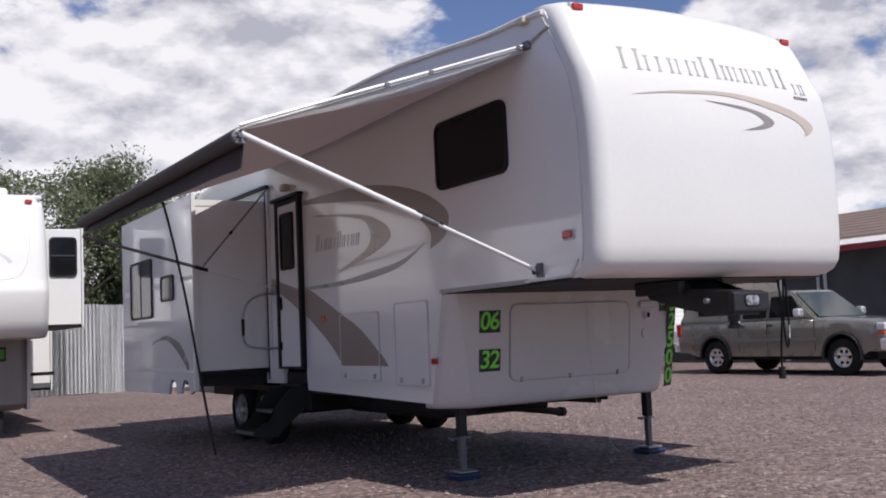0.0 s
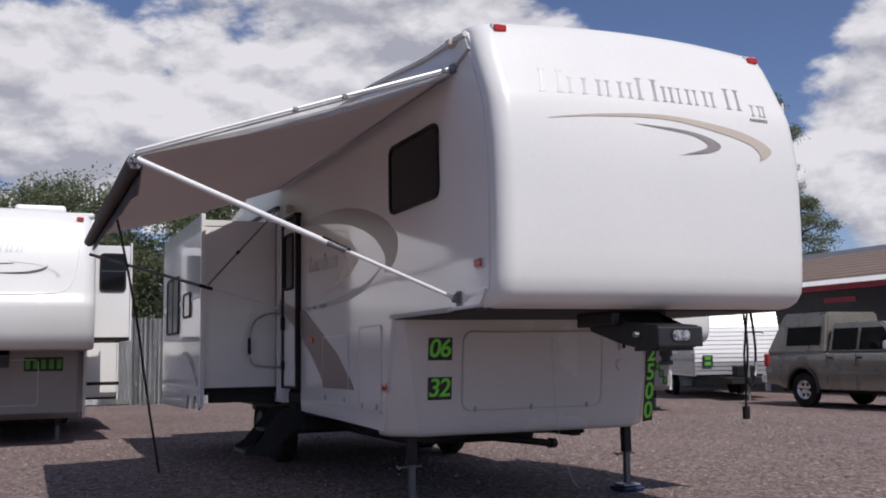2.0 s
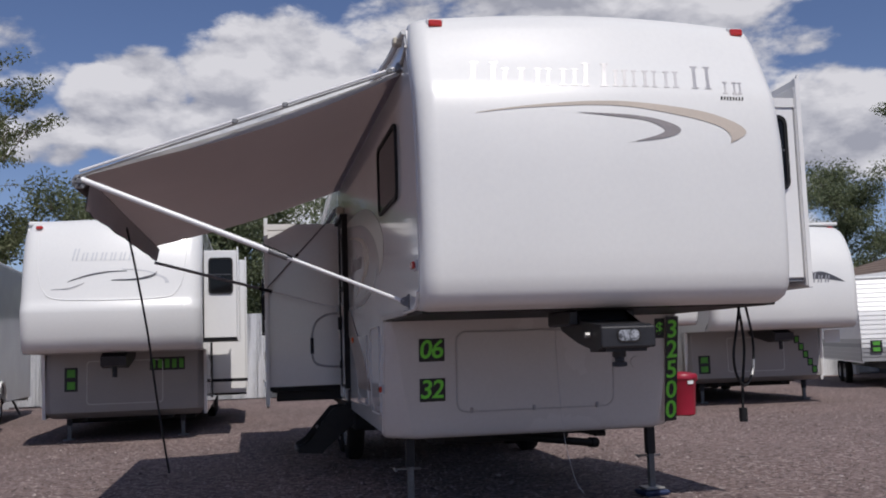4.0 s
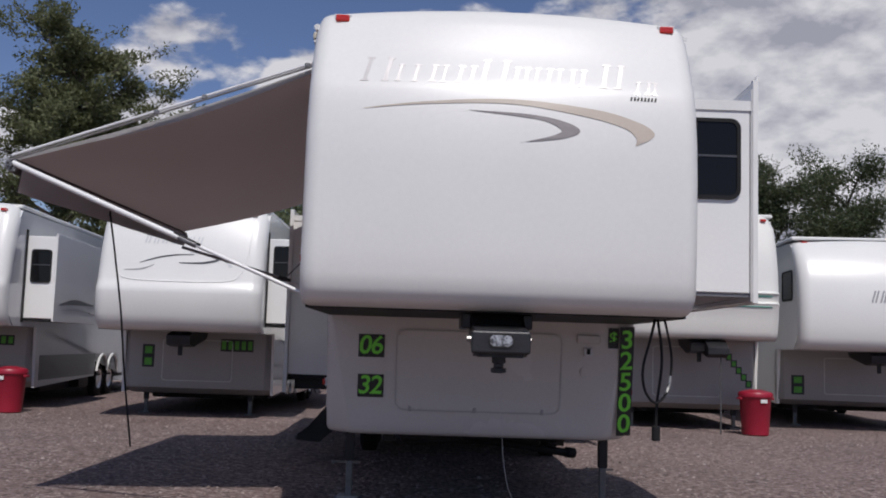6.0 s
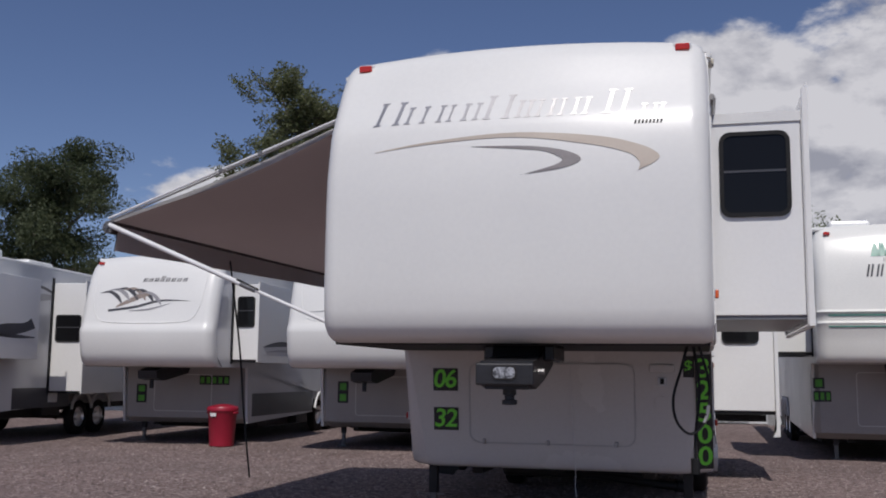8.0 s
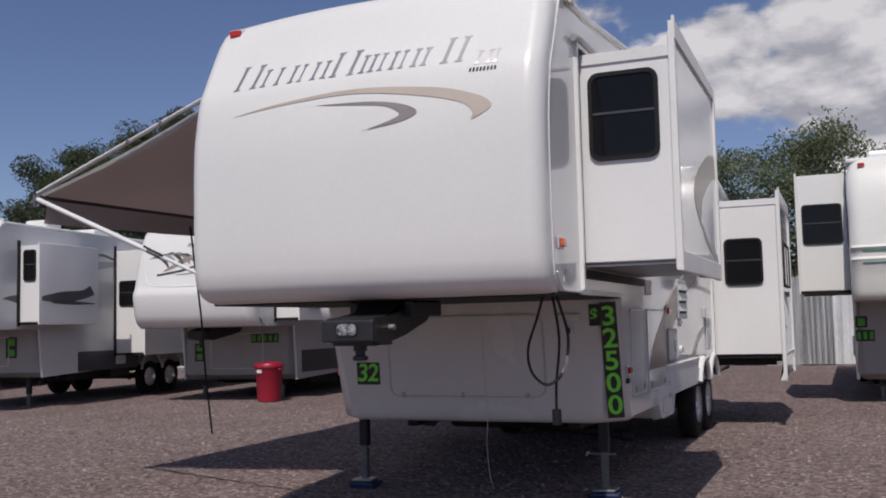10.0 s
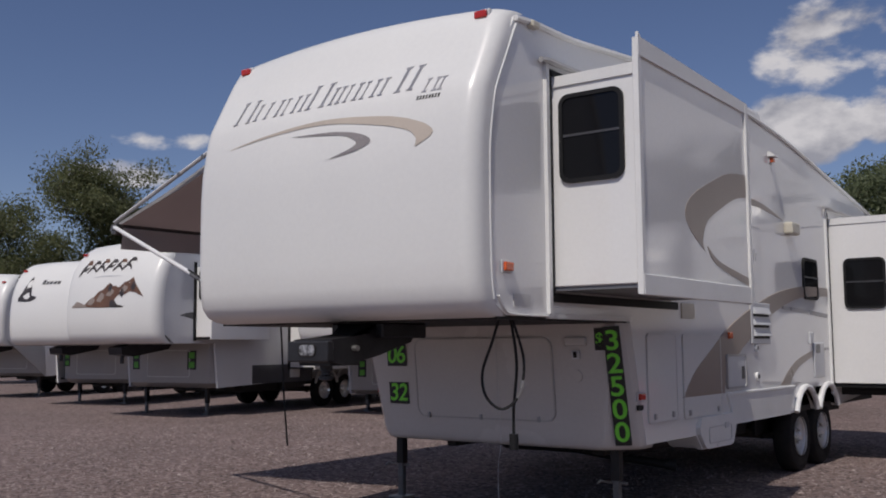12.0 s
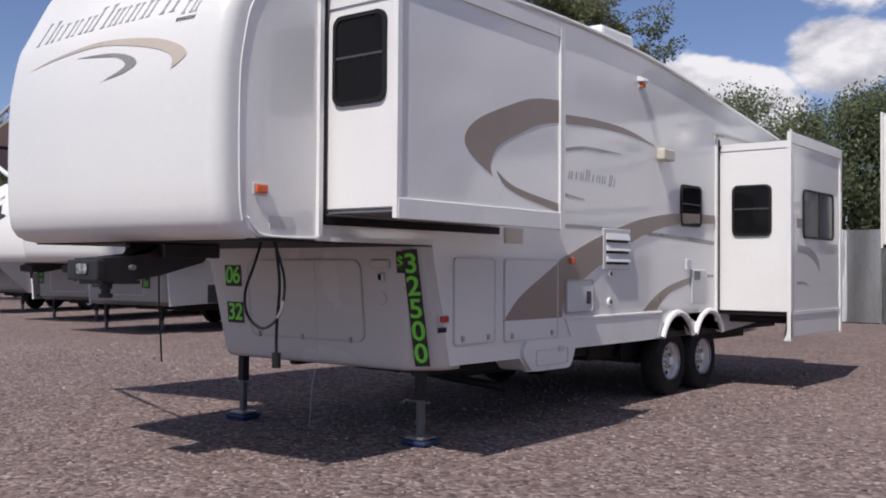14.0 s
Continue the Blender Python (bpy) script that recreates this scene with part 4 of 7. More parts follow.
part("decal", swoosh([(10.97, 0.975), (11.22, 1.11), (11.6, 1.24), (12.14, 1.33)], [(11.29, 0.975), (11.44, 1.08), (11.67, 1.17), (12.14, 1.26)], "x", XR, e), TAUPE, RV, "taupe swoosh")
part("decal", box(XR, e, 12.62, 12.80, 1.33, 1.36), SILVERV, RV)
e = 7.728
part("decal", swoosh([(8.21, 2.755), (7.85, 2.72), (7.54, 2.63), (7.12, 2.47), (6.975, 2.33), (7.06, 2.21), (7.31, 2.085)], [(8.21, 2.575), (7.95, 2.53), (7.69, 2.44), (7.39, 2.31), (7.29, 2.18), (7.29, 2.12), (7.31, 2.085)], "x", 7.724, e), TAUPE, fs, "wide taupe crescent")
part("decal", swoosh([(7.37, 2.12), (7.61, 2.02), (8.21, 1.93)], [(7.37, 2.11), (7.55, 1.99), (8.21, 1.865)], "x", 7.724, e), TAUPE, fs)


def brand_bars(axis, at, out, a0, a1, z0, h, m, big=(0, 5), n=10, slant=0.25, step_z=0.0):
    """Rows of slanted upright bars in place of a maker's lettering."""
    w = (a1 - a0) / n
    sg = 1 if w > 0 else -1
    lo, hi = sorted((at, at + out * 0.003))
    for i in range(n):
        hh = h if i in big else h * 0.70
        for q in (0.12, 0.58) if i % 3 != 1 else (0.34,):
            b0, z = a0 + (i + q) * w, z0 + step_z * i / n
            t = w * (0.17 if i in big else 0.14)
            part("name_bar", prism([(b0, z), (b0 + t, z), (b0 + t + sg * slant * hh, z + hh), (b0 + sg * slant * hh, z + hh)], axis, lo, hi), m, RV)



def cap_bar(x, z, h, t, m, foot=0.0):
    """A slanted upright bar that lies on the cap, with short feet above and below."""
    bm = bmesh.new()
    for x0, z0, wd, hh in ((x, z, t, h),) + (((x - foot, z, t + 2 * foot, 0.012), (x - foot, z + h - 0.012, t + 2 * foot, 0.012)) if foot else ()):
        rows = []
        for k in range(5):
            zz = z0 + hh * k / 4
            lean = 0.22 * (zz - z)
            rows.append([bm.verts.new((x0 + lean + q * wd, cap_y(x0 + lean + q * wd, zz) + o, zz)) for q, o in ((0, 0.003), (0, -0.003), (1, -0.003), (1, 0.003))])
        for a, b in zip(rows, rows[1:]):
            for j in range(4):
                bm.faces.new((a[j], a[(j + 1) % 4], b[(j + 1) % 4], b[j]))
        bm.faces.new(rows[0])
        bm.faces.new(rows[-1])
    part("name_bar", bm, m, RV, "slanted metallic bar")


for x in (4.840, 4.975, 5.615, 5.745, 6.410, 6.510):
    cap_bar(x, 3.062, 0.188, 0.026, CHROMEV, 0.014)
for i, x in enumerate((5.060, 5.170, 5.285, 5.360, 5.460, 5.540, 5.830, 5.895, 5.965, 6.045, 6.115, 6.200, 6.270)):
    cap_bar(x, 3.064, 0.136, 0.020 if i not in (3, 8, 10) else 0.014, CHROMEV, 0.012)
for x in (6.640, 6.712, 6.755):
    cap_bar(x, 3.030, 0.100, 0.014, CHROMEV, 0.011)
for i in range(8):
    cap_bar(6.600 + 0.023 * i, 2.982, 0.026, 0.012, FRAMEK)
brand_bars("x", XL, -1, 10.02, 8.95, 2.19, 0.17, SILVERV, step_z=-0.03)
brand_bars("x", XR, 1, 9.44, 10.18, 2.26, 0.11, SILVERV, big=(3,), n=7)
brand_bars("x", XR, 1, 10.22, 10.38, 2.24, 0.12, SILVERV, big=(0,), n=2)


def cap_decal(top, bottom, m, lab):
    a, b = smooth_line([(p[0], p[1], 0) for p in top], 8), smooth_line([(p[0], p[1], 0) for p in bottom], 8)
    bm = bmesh.new()
    k = 40
    cols = []
    for i in range(k + 1):
        def samp(c):
            s = i / k * (len(c) - 1)
            j = min(int(s), len(c) - 2)
            return c[j].lerp(c[j + 1], s - j)
        p, q = samp(a), samp(b)
        cols.append([bm.verts.new((r.x, cap_y(r.x, r.y) - 0.004, r.y)) for r in (p, p.lerp(q, 0.5), q)])
    for c0, c1 in zip(cols, cols[1:]):
        for j in range(2):
            bm.faces.new((c0[j], c1[j], c1[j + 1], c0[j + 1]))
    return part("decal", bm, m, RV, lab)


cap_decal([(4.86, 2.868), (5.26, 2.922), (5.82, 2.955), (6.37, 2.905), (6.64, 2.835), (6.75, 2.77), (6.73, 2.72), (6.625, 2.668)], [(4.86, 2.865), (5.26, 2.905), (5.82, 2.922), (6.3, 2.855), (6.55, 2.79), (6.625, 2.735), (6.635, 2.70), (6.625, 2.668)], TAUPEL, "tan sweeping decal")
cap_decal([(5.54, 2.872), (5.93, 2.855), (6.16, 2.815), (6.265, 2.755), (6.16, 2.70), (5.88, 2.662)], [(5.54, 2.870), (5.90, 2.835), (6.05, 2.81), (6.145, 2.755), (6.08, 2.712), (5.88, 2.660)], CRESCENT, "grey crescent decal")

# decals on the door side
e = XL - 0.003
part("decal", swoosh([(10.30, 2.78), (9.05, 2.745), (8.27, 2.645), (7.68, 2.49), (7.33, 2.31), (7.28, 2.19), (7.37, 2.06), (7.60, 1.985)], [(10.30, 2.735), (8.94, 2.59), (8.28, 2.46), (7.88, 2.33), (7.66, 2.20), (7.58, 2.12), (7.58, 2.04), (7.60, 1.985)], "x", e, XL), TAUPE, RV, "wide brown crescent")
part("decal", swoosh([(10.30, 1.825), (9.44, 1.83), (8.71, 1.88), (8.12, 1.935), (7.69, 2.05)], [(10.30, 1.79), (9.44, 1.785), (8.71, 1.81), (8.12, 1.885), (7.69, 2.045)], "x", e, XL), SILVERV, RV, "grey lower swoosh")
part("decal", swoosh([(10.05, 2.585), (9.45, 2.525), (8.78, 2.43), (8.40, 2.29), (8.32, 2.17), (8.53, 2.08), (8.87, 2.01), (9.43, 1.92)], [(10.05, 2.57), (9.45, 2.50), (8.90, 2.40), (8.73, 2.28), (8.72, 2.18), (8.82, 2.10), (8.99, 2.05), (9.43, 1.925)], "x", e, XL), TAUPEL, RV, "tan inner crescent")
part("decal", swoosh([(10.32, 1.80), (10.12, 1.76), (9.53, 1.53), (9.04, 1.35), (8.63, 1.11), (8.46, 0.97)], [(10.32, 1.52), (10.15, 1.44), (9.85, 1.28), (9.62, 1.14), (9.50, 1.05), (9.42, 0.97)], "x", XL - 0.0125, XL), TAUPE, RV, "brown sweeping band")
part("decal", swoosh([(10.99, 1.93), (10.7, 1.87), (10.41, 1.81)], [(10.99, 1.80), (10.7, 1.69), (10.41, 1.56)], "x", XL - 0.034, XL - 0.031), TAUPE, dr, "brown band across the door")
part("decal", swoosh([(11.30, 1.99), (11.08, 1.94)], [(11.30, 1.88), (11.08, 1.80)], "x", e, XL), TAUPE, RV)

# running gear
for x in (5.02, 6.52):
    part("frame_rail", box(x - 0.05, x + 0.05, 7.9, 15.0, 0.50, 0.66, 0.006, 1), FRAMEK, RV, "black steel frame rail")
for y in (11.79, 12.65):
    part("axle", tube([(4.66, y, 0.39), (6.9, y, 0.39)], 0.05, 10), RUSTY, RV, "", True)
    for x in (4.98, 6.56):
        part("leaf_spring", tube([(x, y - 0.36, 0.47), (x, y, 0.36), (x, y + 0.36, 0.47)], 0.03, 6), RUSTY, RV)
part("underfloor_box", box(5.1, 6.45, 8.6, 10.6, 0.42, 0.66, 0.04), FRAMEK, RV, "black holding tank")
part("drain_pipe", tube(smooth_line([(5.7, 8.55, 0.50), (6.3, 8.62, 0.42), (6.66, 8.76, 0.365), (6.74, 8.80, 0.355)], 4), 0.038, 10), BLACK, RV, "black drain pipe", True)
part("drain_cap", tube([(6.72, 8.79, 0.357), (6.80, 8.83, 0.350)], 0.052, 12), BLACK, RV, "", True)
part("gas_pipe", tube([(5.5, 7.75, 0.585), (6.35, 7.72, 0.575), (6.48, 7.72, 0.56)], 0.022, 8), BLACK, RV, "black pipe under the front", True)


def wheel(y, side):
    hx = 6.96 if side > 0 else 4.59
    w = part("wheel", lathe([(0.05, -0.08 * side), (0.20, -0.10 * side), (0.30, -0.11 * side), (0.365, -0.095 * side), (0.388, -0.06 * side), (0.388, 0.06 * side), (0.365, 0.092 * side), (0.30, 0.11 * side), (0.235, 0.10 * side), (0.205, 0.09 * side)], (hx - 0.06 * side, y, 0.388), ends=False), TYRE, RV, "black trailer tyre on polished rim", True)
    rim = part("rim", lathe([(0.212, 0.095 * side), (0.218, 0.06 * side), (0.19, 0.05 * side), (0.185, -0.01 * side), (0.10, 0.01 * side), (0.09, 0.03 * side), (0.0001, 0.03 * side)], (hx - 0.05 * side, y, 0.388), ends=False), CHROME, w, "polished aluminium rim", True)
    part("hub_cap", lathe([(0.05, 0.02 * side), (0.048, 0.085 * side), (0.03, 0.10 * side), (0.0001, 0.10 * side)], (hx - 0.05 * side, y, 0.388), seg=16), CHROME, rim, "", True)
    for i in range(8):
        a = 2 * math.pi * i / 8
        c = (y + 0.075 * math.cos(a), 0.388 + 0.075 * math.sin(a))
        lo, hi = sorted((hx - 0.05 * side + 0.02 * side, hx + 0.01 * side))
        part("wheel_nut", disc(c, 0.011, "x", lo, hi, 6), STEEL, rim)
        c = (y + 0.145 * math.cos(a + 0.39), 0.388 + 0.145 * math.sin(a + 0.39))
        lo, hi = sorted((hx - 0.05 * side - 0.004 * side, hx - 0.05 * side + 0.0075 * side))
        part("vent_hole", disc(c, 0.024, "x", lo, hi, 10), BLACK, rim)


for y in (11.79, 12.65):
    for s in (-1, 1):
        wheel(y, s)


def landing_jack(x, handle):
    j = part("landing_jack", box(x - 0.038, x + 0.038, 7.532, 7.608, 0.36, 0.66, 0.006, 1), FRAMEK, RV, "black landing jack with grey inner leg")
    part("inner_leg", box(x - 0.027, x + 0.027, 7.543, 7.597, 0.07, 0.40, 0.005, 1), DULLSTEEL, j, "dull grey inner leg")
    part("pin", tube([(x - 0.11, 7.57, 0.345), (x + 0.09, 7.57, 0.345)], 0.010, 6), STEEL, j)
    part("foot", box(x - 0.09, x + 0.09, 7.48, 7.66, 0.055, 0.075, 0.005, 1), STEEL, j)
    if handle:
        part("pin_handle", tube([(x - 0.11, 7.57, 0.345), (x - 0.14, 7.55, 0.355), (x - 0.13, 7.5, 0.34)], 0.010, 6), STEEL, j)


landing_jack(4.705, True)
landing_jack(6.854, True)
for x in (4.705, 6.854):
    t = thing("levelling_pad", (x, 7.57, 0), 4, "blue plastic levelling pad under the landing jack", "levelling pad", "levelling pads")
    part("pad", box(-0.12, 0.12, -0.115, 0.115, 0.012, 0.050, 0.015), BLUE, t)
    part("pad_foot", box(-0.105, 0.105, -0.10, 0.10, -0.01, 0.012), BLUE, t)

# pin box and kingpin
hb = part("pin_box", prism([(5.28, 1.46), (5.28, 1.315), (5.42, 1.29), (5.75, 1.345), (6.12, 1.44), (6.24, 1.572), (5.74, 1.572), (5.66, 1.50), (5.45, 1.475)], "x", 5.62, 5.96), HITCHK, RV, "black steel fifth-wheel pin box")
part("front_plate", box(5.60, 5.97, 5.235, 5.30, 1.31, 1.45, 0.012), HITCHK, hb, "black front plate")
part("maker_badge", prism(rounded(5.715, 5.855, 1.355, 1.425, 0.030), "y", 5.230, 5.236), BADGE, hb, "mottled chrome badge")
part("badge_rim", ring(rounded(5.705, 5.865, 1.345, 1.435, 0.036), rounded(5.713, 5.857, 1.353, 1.427, 0.031), "y", 5.228, 5.238), FRAMEK, hb)
part("kingpin_plate", box(5.65, 5.93, 5.30, 5.60, 1.285, 1.31), HITCHK, hb)
part("kingpin", lathe([(0.045, 0.09), (0.045, 0.05), (0.032, 0.045), (0.032, 0.02), (0.05, 0.015), (0.05, -0.01), (0.03, -0.015)], (5.785, 5.42, 1.20), "z", 14), HITCHK, hb, "steel kingpin", True)
part("side_plate", box(5.55, 5.62, 5.72, 6.22, 1.47, 1.575, 0.01, 1), HITCHK, hb)
part("side_plate", box(5.96, 6.03, 5.72, 6.22, 1.47, 1.575, 0.01, 1), HITCHK, hb)
for x in (5.60, 5.98):
    part("bolt", tube([(x - 0.02, 5.5, 1.40), (x + 0.02, 5.5, 1.40)], 0.02, 8), STEEL, hb)

# hanging cables
def hang(*pts):
    """Points of the cable loop: along the loop's plane, and height."""
    return smooth_line([(6.895 + 0.83 * k, 5.865 + 0.50 * k, z) for k, z in pts], 6)


part("power_cable", tube(hang((0.0, 1.585), (-0.05, 1.43), (-0.115, 1.24), (-0.095, 1.09), (0.0, 1.006), (0.095, 1.05), (0.15, 1.17), (0.16, 1.33), (0.115, 1.50), (0.085, 1.585)), 0.0095, 6), BLACK, RV, "black power cable hanging in a loop", True)
part("cable_sheath", tube(hang((0.115, 1.075), (0.142, 1.13), (0.152, 1.19)), 0.0125, 6), STEEL, RV, "", True)
part("brake_cable", tube(smooth_line([(6.93, 5.95, 1.585), (6.965, 5.96, 1.3), (6.935, 5.965, 1.0), (6.93, 5.97, 0.82)], 6), 0.010, 6), BLACK, RV, "black hanging cable with plug", True)
part("plug", tube([(6.93, 5.97, 0.84), (6.93, 5.97, 0.80), (6.93, 5.97, 0.74)], 0.030, 10), BLACK, RV, "black trailer plug", True)
part("breakaway_wire", tube(smooth_line([(5.93, 7.27, 1.50), (5.95, 7.285, 1.0), (5.97, 7.28, 0.64), (5.98, 7.22, 0.45), (6.02, 7.16, 0.22), (6.07, 7.1, 0.12)], 6), 0.0025, 5), SEAM, RV, "thin pale wire hanging under the front", True)

# roof vents
part("roof_vent", box(6.62, 6.97, 10.25, 10.95, 3.70, 3.90, 0.045), TRIMW, RV, "white plastic roof vent")
part("roof_vent", box(6.55, 6.75, 8.8, 8.95, 3.72, 3.86, 0.03), TRIMW, RV, "small white roof vent")
part("gutter_end", box(XR - 0.02, XR + 0.05, 6.0, 6.09, 3.53, 3.58, 0.01, 1), BEIGE, RV)
part("gutter_end", box(XL - 0.06, XL + 0.02, 6.02, 6.11, 3.52, 3.575, 0.01, 1), BEIGE, RV)

# ---- awning ----
AW = part("awning", tube([(XL - 0.006, 6.0, 3.335), (XL - 0.006, 11.36, 3.345)], 0.009, 6), TRIMW, RV, "white aluminium awning rail on the wall")
RX, RZ, RY = 2.275, 2.552, 6.20


def roll_x(y):
    return RX + 0.030 * (y - RY) / 4.94


def roll_z(y):
    return RZ + 0.040 * (y - RY) / 4.94


part("roller_tube", tube([(RX, RY, RZ), (roll_x(11.14), 11.14, roll_z(11.14))], 0.055, 18), ROLLK, AW, "dark rolled awning tube", True)


def awning_cloth():
    bm = bmesh.new()
    nu, nv = 26, 22
    rows = []
    for j in range(nv + 1):
        t = j / nv
        row = []
        for i in range(nu + 1):
            s = i / nu
            y0, y1 = 6.10 + (RY - 6.06) * t + 0.02 * math.sin(math.pi * t), 11.33 - 0.22 * t
            y = y0 + (y1 - y0) * s
            x = (XL - 0.002) + (roll_x(y) - XL + 0.002) * t
            z = 3.322 + (roll_z(y) + 0.045 - 3.322) * t
            edge = 0.22 + 0.78 * math.sin(math.pi * s)
            z -= 0.15 * math.sin(math.pi * t) * edge
            z += 0.012 * math.sin(9 * s + 3 * t) * math.sin(math.pi * t)
            row.append(bm.verts.new((x, y, z)))
        rows.append(row)
    for a, b in zip(rows, rows[1:]):
        for i in range(nu):
            bm.faces.new((a[i], a[i + 1], b[i + 1], b[i]))
    ext = bmesh.ops.solidify(bm, geom=bm.faces[:], thickness=0.004)
    return part("canopy", bm, FABRIC, AW, "taupe vinyl awning cloth, sagging a little", True)


awning_cloth()


def front_edge():
    top, low = [], []
    for j in range(13):
        t = j / 12
        x = (XL - 0.02) + (RX - XL + 0.02) * t
        z = 3.315 + (RZ + 0.045 - 3.315) * t - 0.16 * math.sin(math.pi * t) * 0.21
        top.append(Vector((x, 6.088 + (RY - 6.06) * t + 0.02 * math.sin(math.pi * t), z + 0.02)))
        low.append(Vector((x, 6.095 + (RY - 6.06) * t + 0.02 * math.sin(math.pi * t), z - 0.006 - 0.03 * math.sin(math.pi * min(1, t * 1.3)))))
    bm = bmesh.new()
    va, vb = [bm.verts.new(p) for p in top], [bm.verts.new(p) for p in low]
    for i in range(12):
        bm.faces.new((va[i], va[i + 1], vb[i + 1], vb[i]))
    bmesh.ops.solidify(bm, geom=bm.faces[:], thickness=0.004)
    return part("edge_binding", bm, FABRICE, AW, "white edge binding of the cloth")


front_edge()


def valance():
    for name, off, m, lab in (("valance", 0.0, VALANCE, "hanging valance, pale on its inner side"), ("outer_cloth", -0.009, VALOUT, "dark brown outer cloth")):
        bm = bmesh.new()
        rows = []
        for j in range(7):
            t = j / 6
            row = []
            for i in range(41):
                s = i / 40
                y = RY + 0.04 + 4.86 * s
                drop = (0.205 - 0.065 * s) * t + 0.002 * math.sin(23 * s) * t
                wave = 0.006 * math.sin(31 * s + 1.0) * t + 0.016 * math.exp(-14 * s) * math.sin(60 * s) * t
                row.append(bm.verts.new((roll_x(y) + 0.060 - 0.032 * t + wave + off, y, roll_z(y) + 0.012 - drop)))
            rows.append(row)
        for a, b in zip(rows, rows[1:]):
            for i in range(40):
                bm.faces.new((a[i], a[i + 1], b[i + 1], b[i]))
        bmesh.ops.solidify(bm, geom=bm.faces[:], thickness=0.003)
        part(name, bm, m, AW, lab, True)


valance()
part("rafter", tube([(XL - 0.05, 6.05, 3.352), (RX, RY - 0.02, RZ + 0.07)], 0.011, 8), ALU, AW, "white tension rafter", True)
part("rafter_rod", tube([(XL - 0.05, 6.045, 3.328), (RX, RY - 0.025, RZ + 0.04)], 0.008, 6), STEEL, AW, "", True)
for t in (0.36, 0.52, 0.02):
    p = Vector((XL - 0.05, 6.05, 3.345)).lerp(Vector((RX, RY - 0.02, RZ + 0.06)), t)
    part("clamp", box(p.x - 0.020, p.x + 0.020, p.y - 0.016, p.y + 0.016, p.z - 0.018, p.z + 0.018, 0.006, 1), CASTING, AW, "black clamp")
part("wall_bracket", box(XL - 0.045, XL, 6.0, 6.08, 3.32, 3.385, 0.01, 1), CASTING, AW)
part("rail_end", box(XL - 0.045, XL, 11.30, 11.38, 3.325, 3.37, 0.01, 1), BLACK, AW, "small black rail end")
part("bracket_strip", tube([(XL - 0.01, 5.78, 3.43), (XL - 0.012, 6.04, 3.36)], 0.012, 6), GROOVE, AW)
a, b = Vector((RX + 0.01, RY - 0.02, RZ + 0.015)), Vector((XL - 0.04, 6.04, 1.68))
m1 = a.lerp(b, 0.62)
part("awning_arm", tube([a, m1], 0.021, 10), ALU, AW, "white aluminium awning arm", True)
part("inner_arm", tube([m1, b], 0.014, 10), ALU, AW, "", True)
part("arm_joint", tube([a.lerp(b, 0.575), a.lerp(b, 0.635)], 0.0225, 10), CASTING, AW, "grey arm lock", True)
part("lock_lever", tube([a.lerp(b, 0.56) + Vector((0, -0.012, 0.022)), a.lerp(b, 0.65) + Vector((0, -0.012, 0.014))], 0.009, 6), BLACK, AW, "black lock lever")
q = part("arm_foot", box(XL - 0.014, XL, 6.00, 6.085, 1.625, 1.73, 0.006, 1), CASTING, AW, "dark grey wall bracket")
for y in (6.018, 6.058):
    part("lug", prism([(XL - 0.01, 1.64), (XL - 0.055, 1.662), (XL - 0.062, 1.685), (XL - 0.05, 1.703), (XL - 0.01, 1.715)], "y", y - 0.004, y + 0.004), CASTING, q)
part("foot_pin", tube([(XL - 0.045, 6.008, 1.683), (XL - 0.045, 6.068, 1.683)], 0.008, 8), STEEL, q)
part("foot_latch", box(XL - 0.03, XL - 0.005, 6.075, 6.115, 1.65, 1.70, 0.006, 1), BLACK, q)
for y, s in ((RY, -1), (11.14, 1)):
    ex, ez = roll_x(y), roll_z(y)
    q = part("arm_hinge", lathe([(0.052, 0.0), (0.053, 0.014 * s), (0.048, 0.026 * s), (0.034, 0.030 * s), (0.030, 0.018 * s), (0.018, 0.020 * s), (0.016, 0.045 * s), (0.0001, 0.046 * s)], (ex, y, ez), "y", 16, None, False), CASTING, AW, "grey cast end cap of the roller", True)
    for k in range(6):
        g = 2 * math.pi * k / 6
        lo, hi = sorted((y + 0.010 * s, y + 0.028 * s))
        part("spoke", prism([(ex + 0.02 * math.cos(g + 0.3), ez + 0.02 * math.sin(g + 0.3)), (ex + 0.052 * math.cos(g + 0.12), ez + 0.052 * math.sin(g + 0.12)), (ex + 0.052 * math.cos(g - 0.12), ez + 0.052 * math.sin(g - 0.12)), (ex + 0.02 * math.cos(g - 0.3), ez + 0.02 * math.sin(g - 0.3))], "y", lo, hi), STEEL, q)
a, b = Vector((RX + 0.03, 11.12, 2.45)), Vector((XL - 0.03, 11.12, 1.86))
m1 = a.lerp(b, 0.60)
part("awning_arm", tube([a, m1], 0.018, 10), CASTING, AW, "", True)
part("inner_arm", tube([m1, b], 0.011, 8), ALU, AW, "", True)
part("arm_joint", tube([a.lerp(b, 0.555), a.lerp(b, 0.625)], 0.021, 10), BLACK, AW)
part("arm_foot", box(XL - 0.07, XL, 11.06, 11.18, 1.80, 1.90, 0.012, 1), STEEL, AW)
c, d = Vector((XL - 0.03, 11.28, 3.07)), a.lerp(b, 0.60) + Vector((0, -0.02, 0.03))
part("tension_rod", tube([c, d], 0.010, 8), CASTING, AW, "grey tension rod", True)
part("rod_knob", tube([c.lerp(d, 0.57), c.lerp(d, 0.60)], 0.018, 8), BLACK, AW)
